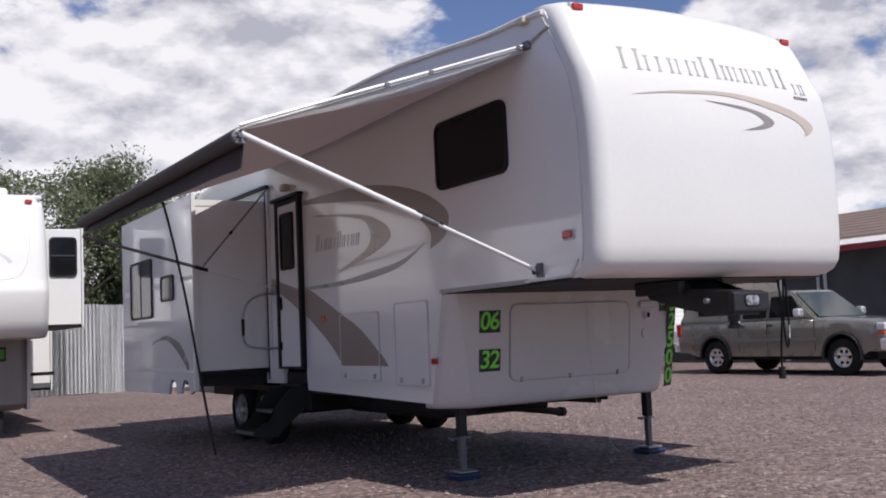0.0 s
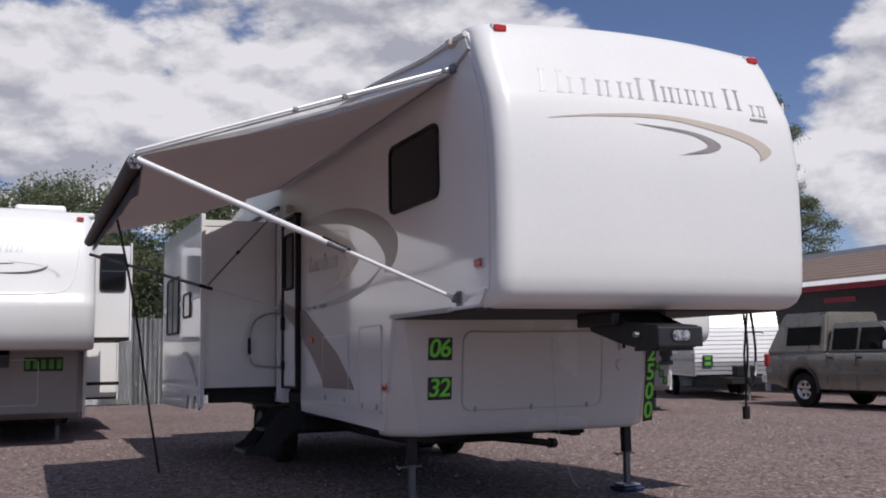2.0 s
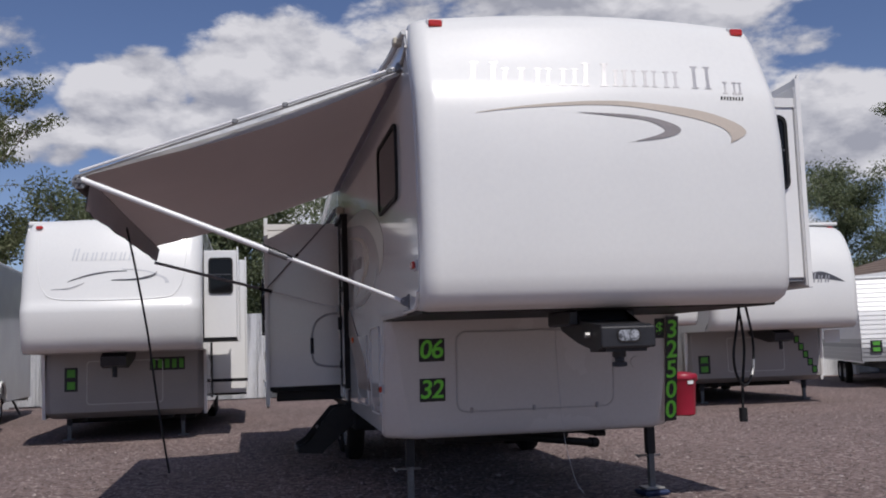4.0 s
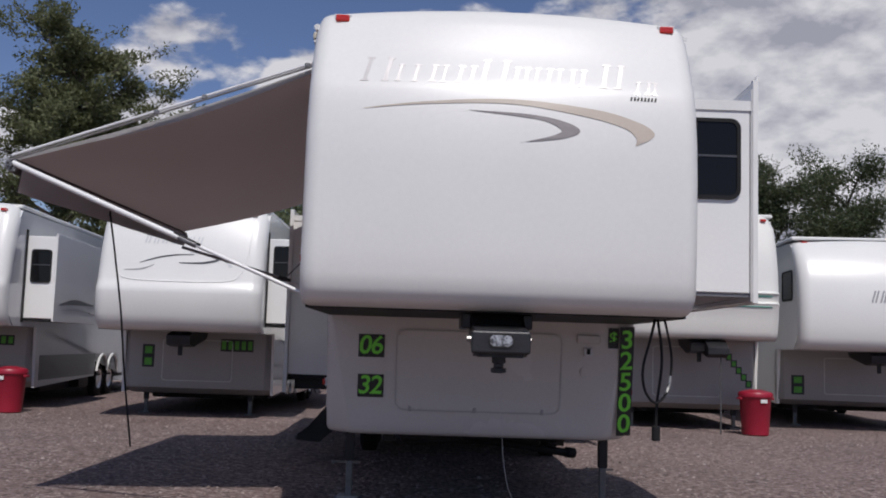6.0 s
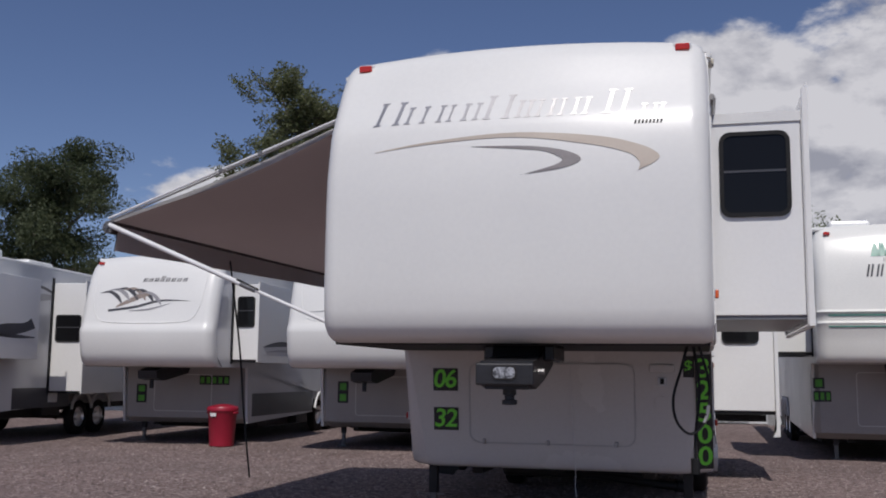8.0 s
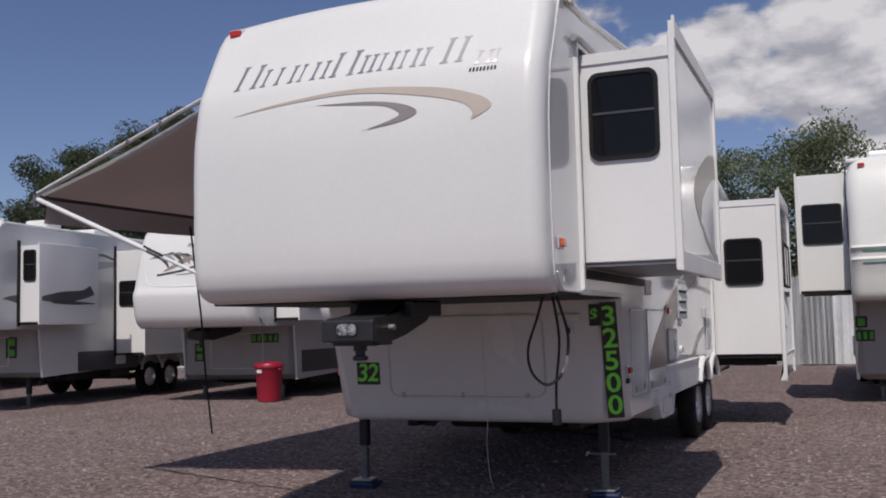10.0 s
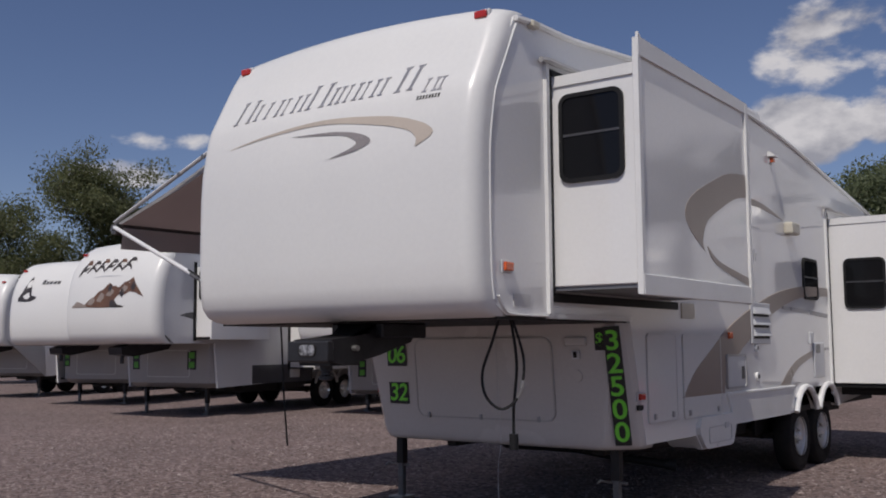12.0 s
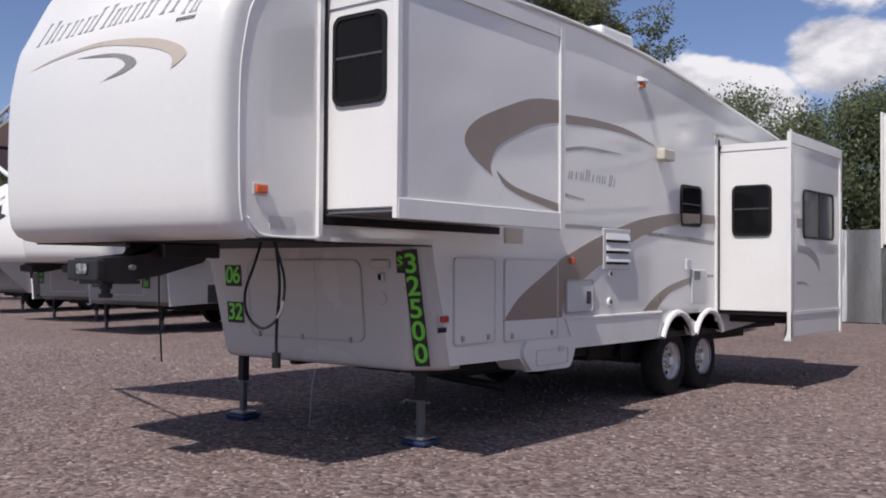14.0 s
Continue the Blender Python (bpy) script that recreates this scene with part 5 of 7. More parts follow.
part("pull_strap", tube(smooth_line([(2.335, 8.24, 2.50), (2.42, 8.2, 2.1), (2.52, 8.17, 1.55), (2.60, 8.13, 0.98), (2.70, 8.10, 0.36)], 6), 0.010, 6), BLACK, AW, "black pull strap hanging from the awning", True)

# ---- the other trailers on the lot ----
def simple_wheel(parent, x, y, r, side, rim_mat=CHROME):
    w = part("wheel", lathe([(0.05, -0.09 * side), (r * 0.75, -0.10 * side), (r, -0.07 * side), (r, 0.07 * side), (r * 0.8, 0.10 * side), (r * 0.56, 0.08 * side)], (x, y, r), seg=20, ends=False), TYRE, parent, "black tyre", True)
    part("rim", lathe([(r * 0.57, 0.085 * side), (r * 0.5, 0.04 * side), (r * 0.25, 0.03 * side), (r * 0.2, 0.07 * side), (0.0001, 0.07 * side)], (x, y, r), seg=16, ends=False), rim_mat, w, "bright rim", True)
    return w


def blurred_sign(parent, axis, at, out, a0, a1, z0, z1, n, upright=False):
    """A black price board whose green figures are too far to read: plain bars."""
    lo, hi = sorted((at, at + out * 0.006))
    b = part("price_board", box(*((a0, a1, lo, hi) if axis == "y" else (lo, hi, a0, a1)), z0, z1), SIGNK, parent, "black price board with green bars")
    lo, hi = sorted((at + out * 0.006, at + out * 0.009))
    for i in range(n):
        if upright:
            h = (z1 - z0) / n
            q = (a0 + (a1 - a0) * 0.2, a1 - (a1 - a0) * 0.2, z0 + h * (i + 0.18), z0 + h * (i + 0.82))
        else:
            w = (a1 - a0) / n
            q = (a0 + w * (i + 0.2), a0 + w * (i + 0.8), z0 + (z1 - z0) * 0.16, z1 - (z1 - z0) * 0.16)
        part("green_bar", box(*((q[0], q[1], lo, hi) if axis == "y" else (lo, hi, q[0], q[1])), q[2], q[3]), FARGREEN, b)


def neighbour(label, x, y, rz, half, top, capz, capy, bodym, length=9.2, wheels=(5.45, 6.3), lower_z=0.46, slides=(), signs=(), skirt=None, chamfer=0.14, low_half=None):
    """A parked fifth-wheel trailer; its lower front wall stands at the origin and it reaches back along y."""
    t = thing("fifth_wheel_trailer", (x, y, 0), rz, label, "travel trailer", "parked trailers")
    lh = low_half or half - 0.03
    bm = bmesh.new()
    rows = []
    R = 0.20
    for z, f in zip(capz, capy):
        ins = 0.10 * max(0, (z - top + 0.25) / 0.25) ** 1.6
        h = half + 0.01 - ins
        pts = [(-h, f + 0.30)] + [(-h + R + R * math.cos(radians(180 + 90 * i / 6)), f + 0.06 + R + R * math.sin(radians(180 + 90 * i / 6))) for i in range(7)]
        pts += [(-h + R + 2 * (h - R) * i / 8, f + 0.06 * (2 * i / 8 - 1) ** 2) for i in range(1, 8)]
        pts += [(-p[0], p[1]) for p in pts[:8]][::-1]
        rows.append([bm.verts.new((px, py, z + (0.05 * (1 - (px / half) ** 2) if z > top - 0.2 else 0))) for px, py in pts])
    for a, b in zip(rows, rows[1:]):
        for i in range(len(a) - 1):
            bm.faces.new((a[i], a[i + 1], b[i + 1], b[i]))
    bm.faces.new(rows[0])
    part("front_cap", bm, CAPM if bodym is not CREAM else CREAM, t, "white moulded front cap", True)
    front = [(f + 0.27, z) for z, f in zip(capz, capy) if capz[0] + 0.1 < z < top - 0.02]
    for s in (-1, 1):
        poly = [(capy[0] + 0.35, capz[0])] + front + [(length, top - 0.03), (length, lower_z + 0.1), (wheels[1] + 0.6, lower_z + 0.1), (wheels[1] + 0.5, 0.95), (wheels[0] - 0.5, 0.95), (wheels[0] - 0.6, lower_z + 0.1), (0.12, lower_z), (0.02, capz[0])]
        lo, hi = sorted((s * half, s * (half - 0.05)))
        part("side_wall", prism(poly, "x", lo, hi), bodym, t, "glossy side wall")
    part("roof", box(-half, half, capy[-1] + 0.05, length, top - 0.04, top + 0.03, 0.02, 1), TRIMW, t, "white roof")
    part("rear_wall", box(-half + 0.05, half - 0.05, length - 0.05, length, lower_z, top - 0.03), bodym, t)
    part("cap_underside", box(-half + 0.02, half - 0.02, capy[0] + 0.1, 0.1, capz[0] - 0.012, capz[0] + 0.01), GROOVE, t)
    part("belly_pan", box(-half + 0.06, half - 0.06, 0.2, length - 0.1, lower_z + 0.08, lower_z + 0.12), FRAMEK, t, "black underbelly")
    c = chamfer
    plan = [(-lh, 0.16), (-lh + 0.02, 0.10), (-lh + 0.12, 0.0), (lh - 0.12, 0.0), (lh - 0.02, 0.10), (lh, 0.16), (lh, 0.3), (-lh, 0.3)]
    bm = bmesh.new()
    rows = [[bm.verts.new((px * (1 - q * 0.5), py + q, z)) for px, py in plan] for z, q in ((lower_z, c), (lower_z + 0.10, 0.01), (lower_z + 0.2, 0), (capz[0], 0))]
    for a, b in zip(rows, rows[1:]):
        for i in range(8):
            bm.faces.new((a[i], a[(i + 1) % 8], b[(i + 1) % 8], b[i]))
    bm.faces.new(rows[0])
    part("lower_front", bm, BOXN, t, "off-white lower front wall, overhang shade put into its colour", True)
    o, i = rounded(-0.62, 0.62, lower_z + 0.22, capz[0] - 0.14, 0.06), rounded(-0.605, 0.605, lower_z + 0.235, capz[0] - 0.155, 0.05)
    part("storage_door", ring(o, i, "y", -0.008, 0.004), SEAM, t)
    hb = part("pin_box", prism([(capy[0] + 0.05, capz[0] - 0.22), (capy[0] + 0.02, capz[0] - 0.08), (capy[0] + 0.3, capz[0] - 0.01), (-0.1, capz[0] - 0.01), (-0.2, capz[0] - 0.12), (capy[0] + 0.35, capz[0] - 0.26)], "x", -0.19, 0.19), HITCHK, t, "black pin box")
    part("kingpin", tube([(0, capy[0] + 0.22, capz[0] - 0.40), (0, capy[0] + 0.22, capz[0] - 0.2)], 0.04, 8), HITCHK, hb)
    for s in (-1, 1):
        j = part("landing_jack", box(s * (lh - 0.38) - 0.04, s * (lh - 0.38) + 0.04, 0.22, 0.30, 0.25, lower_z + 0.15), FRAMEK, t, "black landing jack")
        part("inner_leg", box(s * (lh - 0.38) - 0.03, s * (lh - 0.38) + 0.03, 0.23, 0.29, 0.03, 0.3), DULLSTEEL, j)
        part("foot", box(s * (lh - 0.38) - 0.09, s * (lh - 0.38) + 0.09, 0.17, 0.35, -0.01, 0.03), DULLSTEEL, j)
        for yy in wheels:
            simple_wheel(t, s * (half - 0.13), yy, 0.38, s)
        for yy in wheels:
            part("wheel_arch_trim", tube([(s * (half + 0.01), p, q) for p, q in arc(yy, 0.48, 0.44, 10, 170, 10)], 0.03, 6), TRIMW, t, "", True)
        part("axle_beam", box(s * 0.7 - 0.05, s * 0.7 + 0.05, 0.3, length - 0.2, lower_z - 0.06, lower_z + 0.09), FRAMEK, t)
    # added black box: blocks light under the floor so the shade reads darker
    part("underfloor_box", box(-half + 0.25, half - 0.25, 1.2, wheels[0] - 0.6, max(0.2, lower_z - 0.14), lower_z + 0.08, 0.03), UNDERK, t, "black box under the floor, added to deepen the shade")
    for yy in wheels:
        part("axle", tube([(-half + 0.2, yy, 0.38), (half - 0.2, yy, 0.38)], 0.05, 8), RUSTY, t)
    part("cross_member", box(-half + 0.3, half - 0.3, 0.9, 1.0, lower_z - 0.06, lower_z + 0.08), FRAMEK, t)
    for s in (-1, 1):
        part("leaf_spring", tube([(s * 0.72, wheels[0] - 0.45, lower_z), (s * 0.72, wheels[0], 0.33), (s * 0.72, (wheels[0] + wheels[1]) / 2, lower_z - 0.03), (s * 0.72, wheels[1], 0.33), (s * 0.72, wheels[1] + 0.45, lower_z)], 0.03, 6), RUSTY, t)
        part("rear_jack", tube([(s * (half - 0.35), length - 0.5, lower_z + 0.05), (s * (half - 0.15), length - 0.5, 0.02)], 0.03, 6), DULLSTEEL, t)
    part("waste_pipe", tube([(-0.5, wheels[0] - 0.9, lower_z - 0.1), (-half + 0.1, wheels[0] - 0.85, lower_z - 0.16)], 0.05, 8), BLACK, t)
    part("step_box", box(half - 0.6, half - 0.05, wheels[0] - 1.5, wheels[0] - 0.8, lower_z - 0.12, lower_z + 0.08, 0.01, 1), FRAMEK, t)
    for z in (top - 0.10,):
        for s in (-1, 1):
            xx = s * (half - 0.22)
            yy = float(np.interp(z, capz, capy))
            part("clearance_light", box(xx - 0.05, xx + 0.05, yy - 0.01, yy + 0.08, z - 0.025, z + 0.025, 0.01, 1), RED, t, "red clearance light")
    for s, y0, y1, z0, z1, d, win in slides:
        lo, hi = sorted((s * (half - 0.02), s * (half + d)))
        so = part("slide_out", box(lo, hi, y0, y1, z0, z1, 0.01, 1), bodym if bodym is CREAM else GEL, t, "white slide-out")
        lo2, hi2 = sorted((s * (half + d), s * (half + d + 0.03)))
        part("fascia", box(lo2, hi2, y0 - 0.03, y1 + 0.03, z0 - 0.05, z1 + 0.05, 0.006, 1), bodym if bodym is CREAM else GEL, so)
        lo3, hi3 = sorted((s * (half - 0.01), s * (half + 0.02)))
        part("seal", box(lo3, hi3, y0 - 0.07, y0 - 0.005, z0 - 0.07, z1 + 0.10), BLACK, so)
        part("slide_floor", box(lo, hi, y0 + 0.02, y1 - 0.02, z0 - 0.04, z0), BLACK, so)
        if win:
            w0, w1 = (half + 0.09, half + d - 0.06) if s > 0 else (-half - d + 0.06, -half - 0.09)
            window(so, "y", y0, w0, w1, win[0], win[1], -1, "h", 0.06)
    for q in signs:
        blurred_sign(t, *q)
    return t


def panel_line(t, pts, surf, r=0.010):
    """A raised moulding that follows the cap's face."""
    part("moulding", tube([(x, surf(x, z) - 0.004, z) for x, z in pts], r, 6), TRIMW, t, "", True)


def decal_on(t, top, bottom, surf, m, lab=""):
    a, b = smooth_line([(p[0], p[1], 0) for p in top], 6), smooth_line([(p[0], p[1], 0) for p in bottom], 6)
    bm = bmesh.new()
    cols = []
    for i in range(25):
        def samp(c):
            s = i / 24 * (len(c) - 1)
            j = min(int(s), len(c) - 2)
            return c[j].lerp(c[j + 1], s - j)
        p, q = samp(a), samp(b)
        cols.append([bm.verts.new((r.x, surf(r.x, r.y) - 0.006, r.y)) for r in (p, q)])
    for c0, c1 in zip(cols, cols[1:]):
        bm.faces.new((c0[0], c1[0], c1[1], c0[1]))
    part("decal", bm, m, t, lab)


def ridge_on(t, top, bottom, surf, m, lab="", proud=0.007):
    """A flat decal with straight-edged upper and lower outlines, laid on the cap's face."""
    bm = bmesh.new()
    cols = []
    for x in np.linspace(top[0][0], top[-1][0], 33):
        z1, z0 = (float(np.interp(x, [p[0] for p in c], [p[1] for p in c])) for c in (top, bottom))
        cols.append([bm.verts.new((x, surf(x, z) - proud, z)) for z in (z0, (z0 + z1) / 2, max(z1, z0 + 0.002))])
    for c0, c1 in zip(cols, cols[1:]):
        for a in (0, 1):
            bm.faces.new((c0[a], c1[a], c1[a + 1], c0[a + 1]))
    part("decal", bm, m, t, lab)


TWO_Z = (1.46, 1.49, 1.56, 1.70, 1.90, 2.06, 2.14, 2.20, 2.30, 2.6, 2.9, 3.15, 3.32, 3.43, 3.49, 3.52)
TWO_Y = (-1.50, -1.60, -1.68, -1.74, -1.78, -1.80, -1.795, -1.755, -1.72, -1.66, -1.58, -1.49, -1.41, -1.33, -1.24, -1.12)
ONE_Z = (1.50, 1.53, 1.60, 1.72, 1.95, 2.3, 2.7, 3.0, 3.25, 3.42, 3.50, 3.53)
ONE_Y = (-1.50, -1.60, -1.68, -1.72, -1.75, -1.75, -1.70, -1.60, -1.45, -1.30, -1.18, -1.05)


def surf_of(zs, ys, half):
    return lambda x, z: float(np.interp(z, zs, ys)) + 0.06 * (x / (half - 0.19)) ** 2


s2 = surf_of(TWO_Z, TWO_Y, 1.3)


def smooth_pairs(pts):
    return [(p.x, p.y) for p in smooth_line([(*q, 0) for q in pts], 4)]


def two_piece_face(t, m_line):
    panel_line(t, smooth_pairs([(-1.12, 3.36), (-1.11, 2.95), (-1.07, 2.6), (-0.98, 2.38), (-0.78, 2.27), (0, 2.245), (0.78, 2.27), (0.98, 2.38), (1.07, 2.6), (1.11, 2.95), (1.12, 3.36)]), s2, 0.008)


def bars_on(t, surf, x0, x1, z, h, n, m, slant=0.2, big=(0,), thick=0.2):
    w = (x1 - x0) / n
    for i in range(n):
        hh = h if i in big else h * 0.66
        for q in (0.15, 0.55):
            a = x0 + (i + q) * w
            bm = bmesh.new()
            rows = []
            for k in range(5):
                pz, lean = z + hh * k / 4, slant * hh * k / 4
                rows.append([bm.verts.new((px, surf(px, pz) - 0.007, pz)) for px in (a + lean, a + w * thick + lean)])
            for r0, r1 in zip(rows, rows[1:]):
                bm.faces.new((r0[0], r0[1], r1[1], r1[0]))
            part("name_bar", bm, m, t)


# beside the awning
mt = neighbour("white fifth-wheel with dark swooshes on its sunlit front cap", 1.30, 16.7, 0, 1.34, 3.52, TWO_Z, TWO_Y, GEL, lower_z=0.37,
               slides=((1, -1.1, 1.0, 1.63, 3.05, 0.54, (2.34, 2.93)), (1, 2.2, 6.2, 0.62, 3.2, 0.65, None)),
               signs=(("y", 0, -1, -0.97, -0.76, 0.82, 1.22, 2, True), ("y", 0, -1, 0.40, 0.98, 1.13, 1.35, 5)))
two_piece_face(mt, SILVERV)
bars_on(mt, s2, -0.62, 0.36, 2.87, 0.19, 7, PALEGREY)
decal_on(mt, [(-0.64, 2.545), (-0.35, 2.645), (-0.05, 2.695), (0.22, 2.70)], [(-0.64, 2.535), (-0.35, 2.62), (-0.05, 2.675), (0.22, 2.69)], s2, DARKGREY, "dark swoosh")
decal_on(mt, [(0.0, 2.560), (0.35, 2.575), (0.58, 2.625), (0.68, 2.68)], [(0.0, 2.548), (0.35, 2.545), (0.58, 2.585), (0.66, 2.63)], s2, DARKGREY, "dark hooked swoosh")
decal_on(mt, [(-0.88, 2.425), (-0.62, 2.445), (-0.45, 2.50), (-0.40, 2.53)], [(-0.88, 2.415), (-0.62, 2.425), (-0.45, 2.485), (-0.40, 2.52)], s2, SILVERV, "grey swoosh")
decal_on(mt, [(0.15, 2.735), (0.5, 2.70), (0.78, 2.60), (0.86, 2.51)], [(0.15, 2.725), (0.5, 2.685), (0.75, 2.58), (0.80, 2.50)], s2, PALEGREY, "pale grey swoosh")
part("black_awning_arm", box(1.36, 2.02, 2.0, 2.06, 0.84, 0.90), BLACK, mt)
part("roof_unit", box(0.2, 0.95, -0.6, 0.3, 3.53, 3.72, 0.05), TRIMW, mt, "white roof air conditioner")

nv = neighbour("white fifth-wheel with grey side wall and grey horse-like swirl", -3.02, 16.9, 3.0, 1.34, 3.50, TWO_Z, TWO_Y, SILVERWALL, lower_z=0.37, wheels=(4.5, 5.35),
               slides=((1, -0.75, 1.9, 1.60, 3.03, 0.50, (2.22, 2.80)),),
               signs=(("y", 0, -1, -1.0, -0.78, 0.75, 1.12, 2, True), ("y", 0, -1, 0.35, 0.98, 1.12, 1.30, 5)))
two_piece_face(nv, SILVERV)
bars_on(nv, s2, -0.15, 0.75, 3.02, 0.11, 8, DARKGREY, 0.4, (3,))
for k in range(6):
    x0, z0 = -0.98 + 0.16 * k, 2.66 + 0.055 * k - 0.012 * k * k
    decal_on(nv, [(x0, z0 + 0.16), (x0 + 0.22, z0 + 0.20), (x0 + 0.42, z0 + 0.10), (x0 + 0.50, z0 - 0.04)], [(x0, z0 + 0.15), (x0 + 0.20, z0 + 0.155), (x0 + 0.36, z0 + 0.06), (x0 + 0.48, z0 - 0.05)], s2, (DARKGREY, SILVERV, DARKGREY, TAUPE)[k % 4], "dark curling stroke")
decal_on(nv, [(-0.60, 2.56), (-0.35, 2.70), (-0.10, 2.82), (0.05, 2.78)], [(-0.58, 2.54), (-0.30, 2.63), (-0.08, 2.72), (0.05, 2.76)], s2, TAUPE, "taupe stroke")
decal_on(nv, [(-0.75, 2.50), (-0.2, 2.57), (0.3, 2.68), (0.85, 2.66)], [(-0.75, 2.46), (-0.2, 2.525), (0.3, 2.645), (0.85, 2.655)], s2, DARKGREY, "long dark stroke")
decal_on(nv, [(-0.30, 2.48), (0.1, 2.52), (0.5, 2.62)], [(-0.30, 2.465), (0.1, 2.49), (0.5, 2.615)], s2, SILVERV)
part("decal", swoosh([(1.6, 1.95), (3.0, 1.75), (4.6, 1.95)], [(1.6, 1.85), (3.0, 1.62), (4.6, 1.92)], "x", 1.34, 1.344), DARKGREY, nv, "dark swoosh")
part("charcoal_band", box(1.34, 1.345, 0.3, 3.9, 0.50, 0.95), DARKGREY, nv)
part("decal", swoosh([(-0.5, 1.86), (0.4, 1.98), (1.6, 1.92)], [(-0.5, 1.84), (0.4, 1.88), (1.6, 1.90)], "x", 1.872, 1.876), DARKGREY, nv, "dark swoosh")
part("decal", swoosh([(-0.4, 1.76), (0.6, 1.82), (1.7, 1.74)], [(-0.4, 1.75), (0.6, 1.77), (1.7, 1.73)], "x", 1.872, 1.876), SILVERV, nv)
part("roof_unit", box(-0.3, 0.5, 2.6, 3.6, 3.53, 3.78, 0.05), TRIMW, nv, "white roof air conditioner")

s1 = surf_of(ONE_Z, ONE_Y, 1.27)
rp = neighbour("white toy-hauler fifth-wheel with brown mountain decal", -6.9, 14.0, 7, 1.29, 3.45, ONE_Z, ONE_Y, SILVERWALL, wheels=(3.9, 4.75), lower_z=0.57,
               slides=((1, -0.55, 1.2, 1.62, 3.05, 0.42, (2.38, 2.97)), (1, 2.5, 6.6, 0.95, 3.15, 0.7, (1.95, 2.5))),
               signs=(("y", 0, -1, -1.05, -0.85, 0.95, 1.35, 2, True), ("y", 0, -1, 0.55, 0.80, 0.95, 1.35, 2, True)))
for k in range(6):
    a, h = -0.92 + 0.25 * k, (0.34, 0.26, 0.28, 0.26, 0.25, 0.27)[k]
    z = 2.93 - (0.06 if k == 0 else 0.0) + 0.006 * k
    ridge_on(rp, [(a - 0.04, z + 0.02), (a + 0.06, z + h * 0.7), (a + 0.13, z + h)], [(a - 0.04, z - 0.01), (a + 0.05, z + h * 0.2), (a + 0.13, z + h * 0.62)], s1, CHARCOALV, "dark slanting brush stroke")
    ridge_on(rp, [(a + 0.11, z + h), (a + 0.20, z + h * 1.02), (a + 0.26, z + h * 0.82)], [(a + 0.11, z + h * 0.72), (a + 0.20, z + h * 0.70), (a + 0.26, z + h * 0.70)], s1, CHARCOALV if k % 2 else BROWNV)
    ridge_on(rp, [(a + 0.05, z + h * 0.55), (a + 0.15, z + h * 0.50), (a + 0.22, z + h * (0.2 if k % 3 else 0.6))], [(a + 0.05, z + h * 0.36), (a + 0.15, z + h * 0.28), (a + 0.22, z + h * (0.0 if k % 3 else 0.5))], s1, CHARCOALV)
ridge_on(rp, [(-0.45, 2.845), (-0.1, 2.875), (0.32, 2.855)], [(-0.45, 2.84), (-0.1, 2.845), (0.32, 2.85)], s1, PALEGREY)
ridge_on(rp, [(-1.02, 2.25), (-0.86, 2.36), (-0.74, 2.33), (-0.55, 2.27)], [(-1.02, 2.24), (-0.8, 2.23), (-0.55, 2.24)], s1, TAUPE, "low taupe hill")
ridge_on(rp, [(-0.65, 2.25), (-0.48, 2.39), (-0.36, 2.42), (-0.22, 2.55), (-0.12, 2.57), (0.02, 2.68), (0.09, 2.73), (0.16, 2.64), (0.24, 2.66), (0.34, 2.60), (0.46, 2.71), (0.58, 2.74), (0.68, 2.82), (0.76, 2.68), (0.86, 2.57), (0.98, 2.42)],
         [(-0.65, 2.24), (-0.2, 2.22), (0.15, 2.22), (0.24, 2.37), (0.34, 2.47), (0.50, 2.46), (0.62, 2.53), (0.78, 2.50), (0.98, 2.41)], s1, BROWNV, "brown jagged mountain ridge")
ridge_on(rp, [(0.13, 2.34), (0.22, 2.38), (0.34, 2.27), (0.50, 2.24)], [(0.13, 2.22), (0.3, 2.215), (0.50, 2.22)], s1, CHARCOALV, "dark hooked shadow stroke")
for a, b, c in ((-0.42, 2.30, 0.14), (-0.16, 2.36, 0.17), (0.10, 2.47, 0.13), (0.46, 2.53, 0.13)):
    ridge_on(rp, [(a - 0.10, b), (a + 0.02, b + c), (a + 0.11, b + c * 0.7)], [(a - 0.10, b - 0.01), (a + 0.02, b - 0.03), (a + 0.11, b + c * 0.3)], s1, TAUPE, "paler sunlit slope", 0.010)
for a, b in ((0.07, 2.60), (0.40, 2.50), (0.68, 2.62)):
    ridge_on(rp, [(a - 0.03, b), (a + 0.03, b + 0.11), (a + 0.09, b + 0.02)], [(a - 0.03, b - 0.02), (a + 0.04, b - 0.09), (a + 0.09, b - 0.01)], s1, CHARCOALV, "dark gully", 0.010)
part("decal", swoosh([(-0.50, 2.10), (0.1, 2.20), (0.7, 2.24), (0.95, 2.34)], [(-0.50, 2.02), (0.1, 1.98), (0.7, 2.06), (1.10, 2.16)], "x", 1.742, 1.745), DARKGREY, rp, "long dark swoosh")
part("decal", swoosh([(-0.2, 2.00), (0.4, 2.02), (1.1, 1.99)], [(-0.2, 1.97), (0.4, 1.95), (1.1, 1.97)], "x", 1.742, 1.745), DARKGREY, rp)
part("decal", swoosh([(-1.0, 2.06), (-0.8, 2.11), (-0.62, 2.13)], [(-1.0, 2.05), (-0.8, 2.02), (-0.62, 1.98)], "x", 1.29, 1.294), DARKGREY, rp)
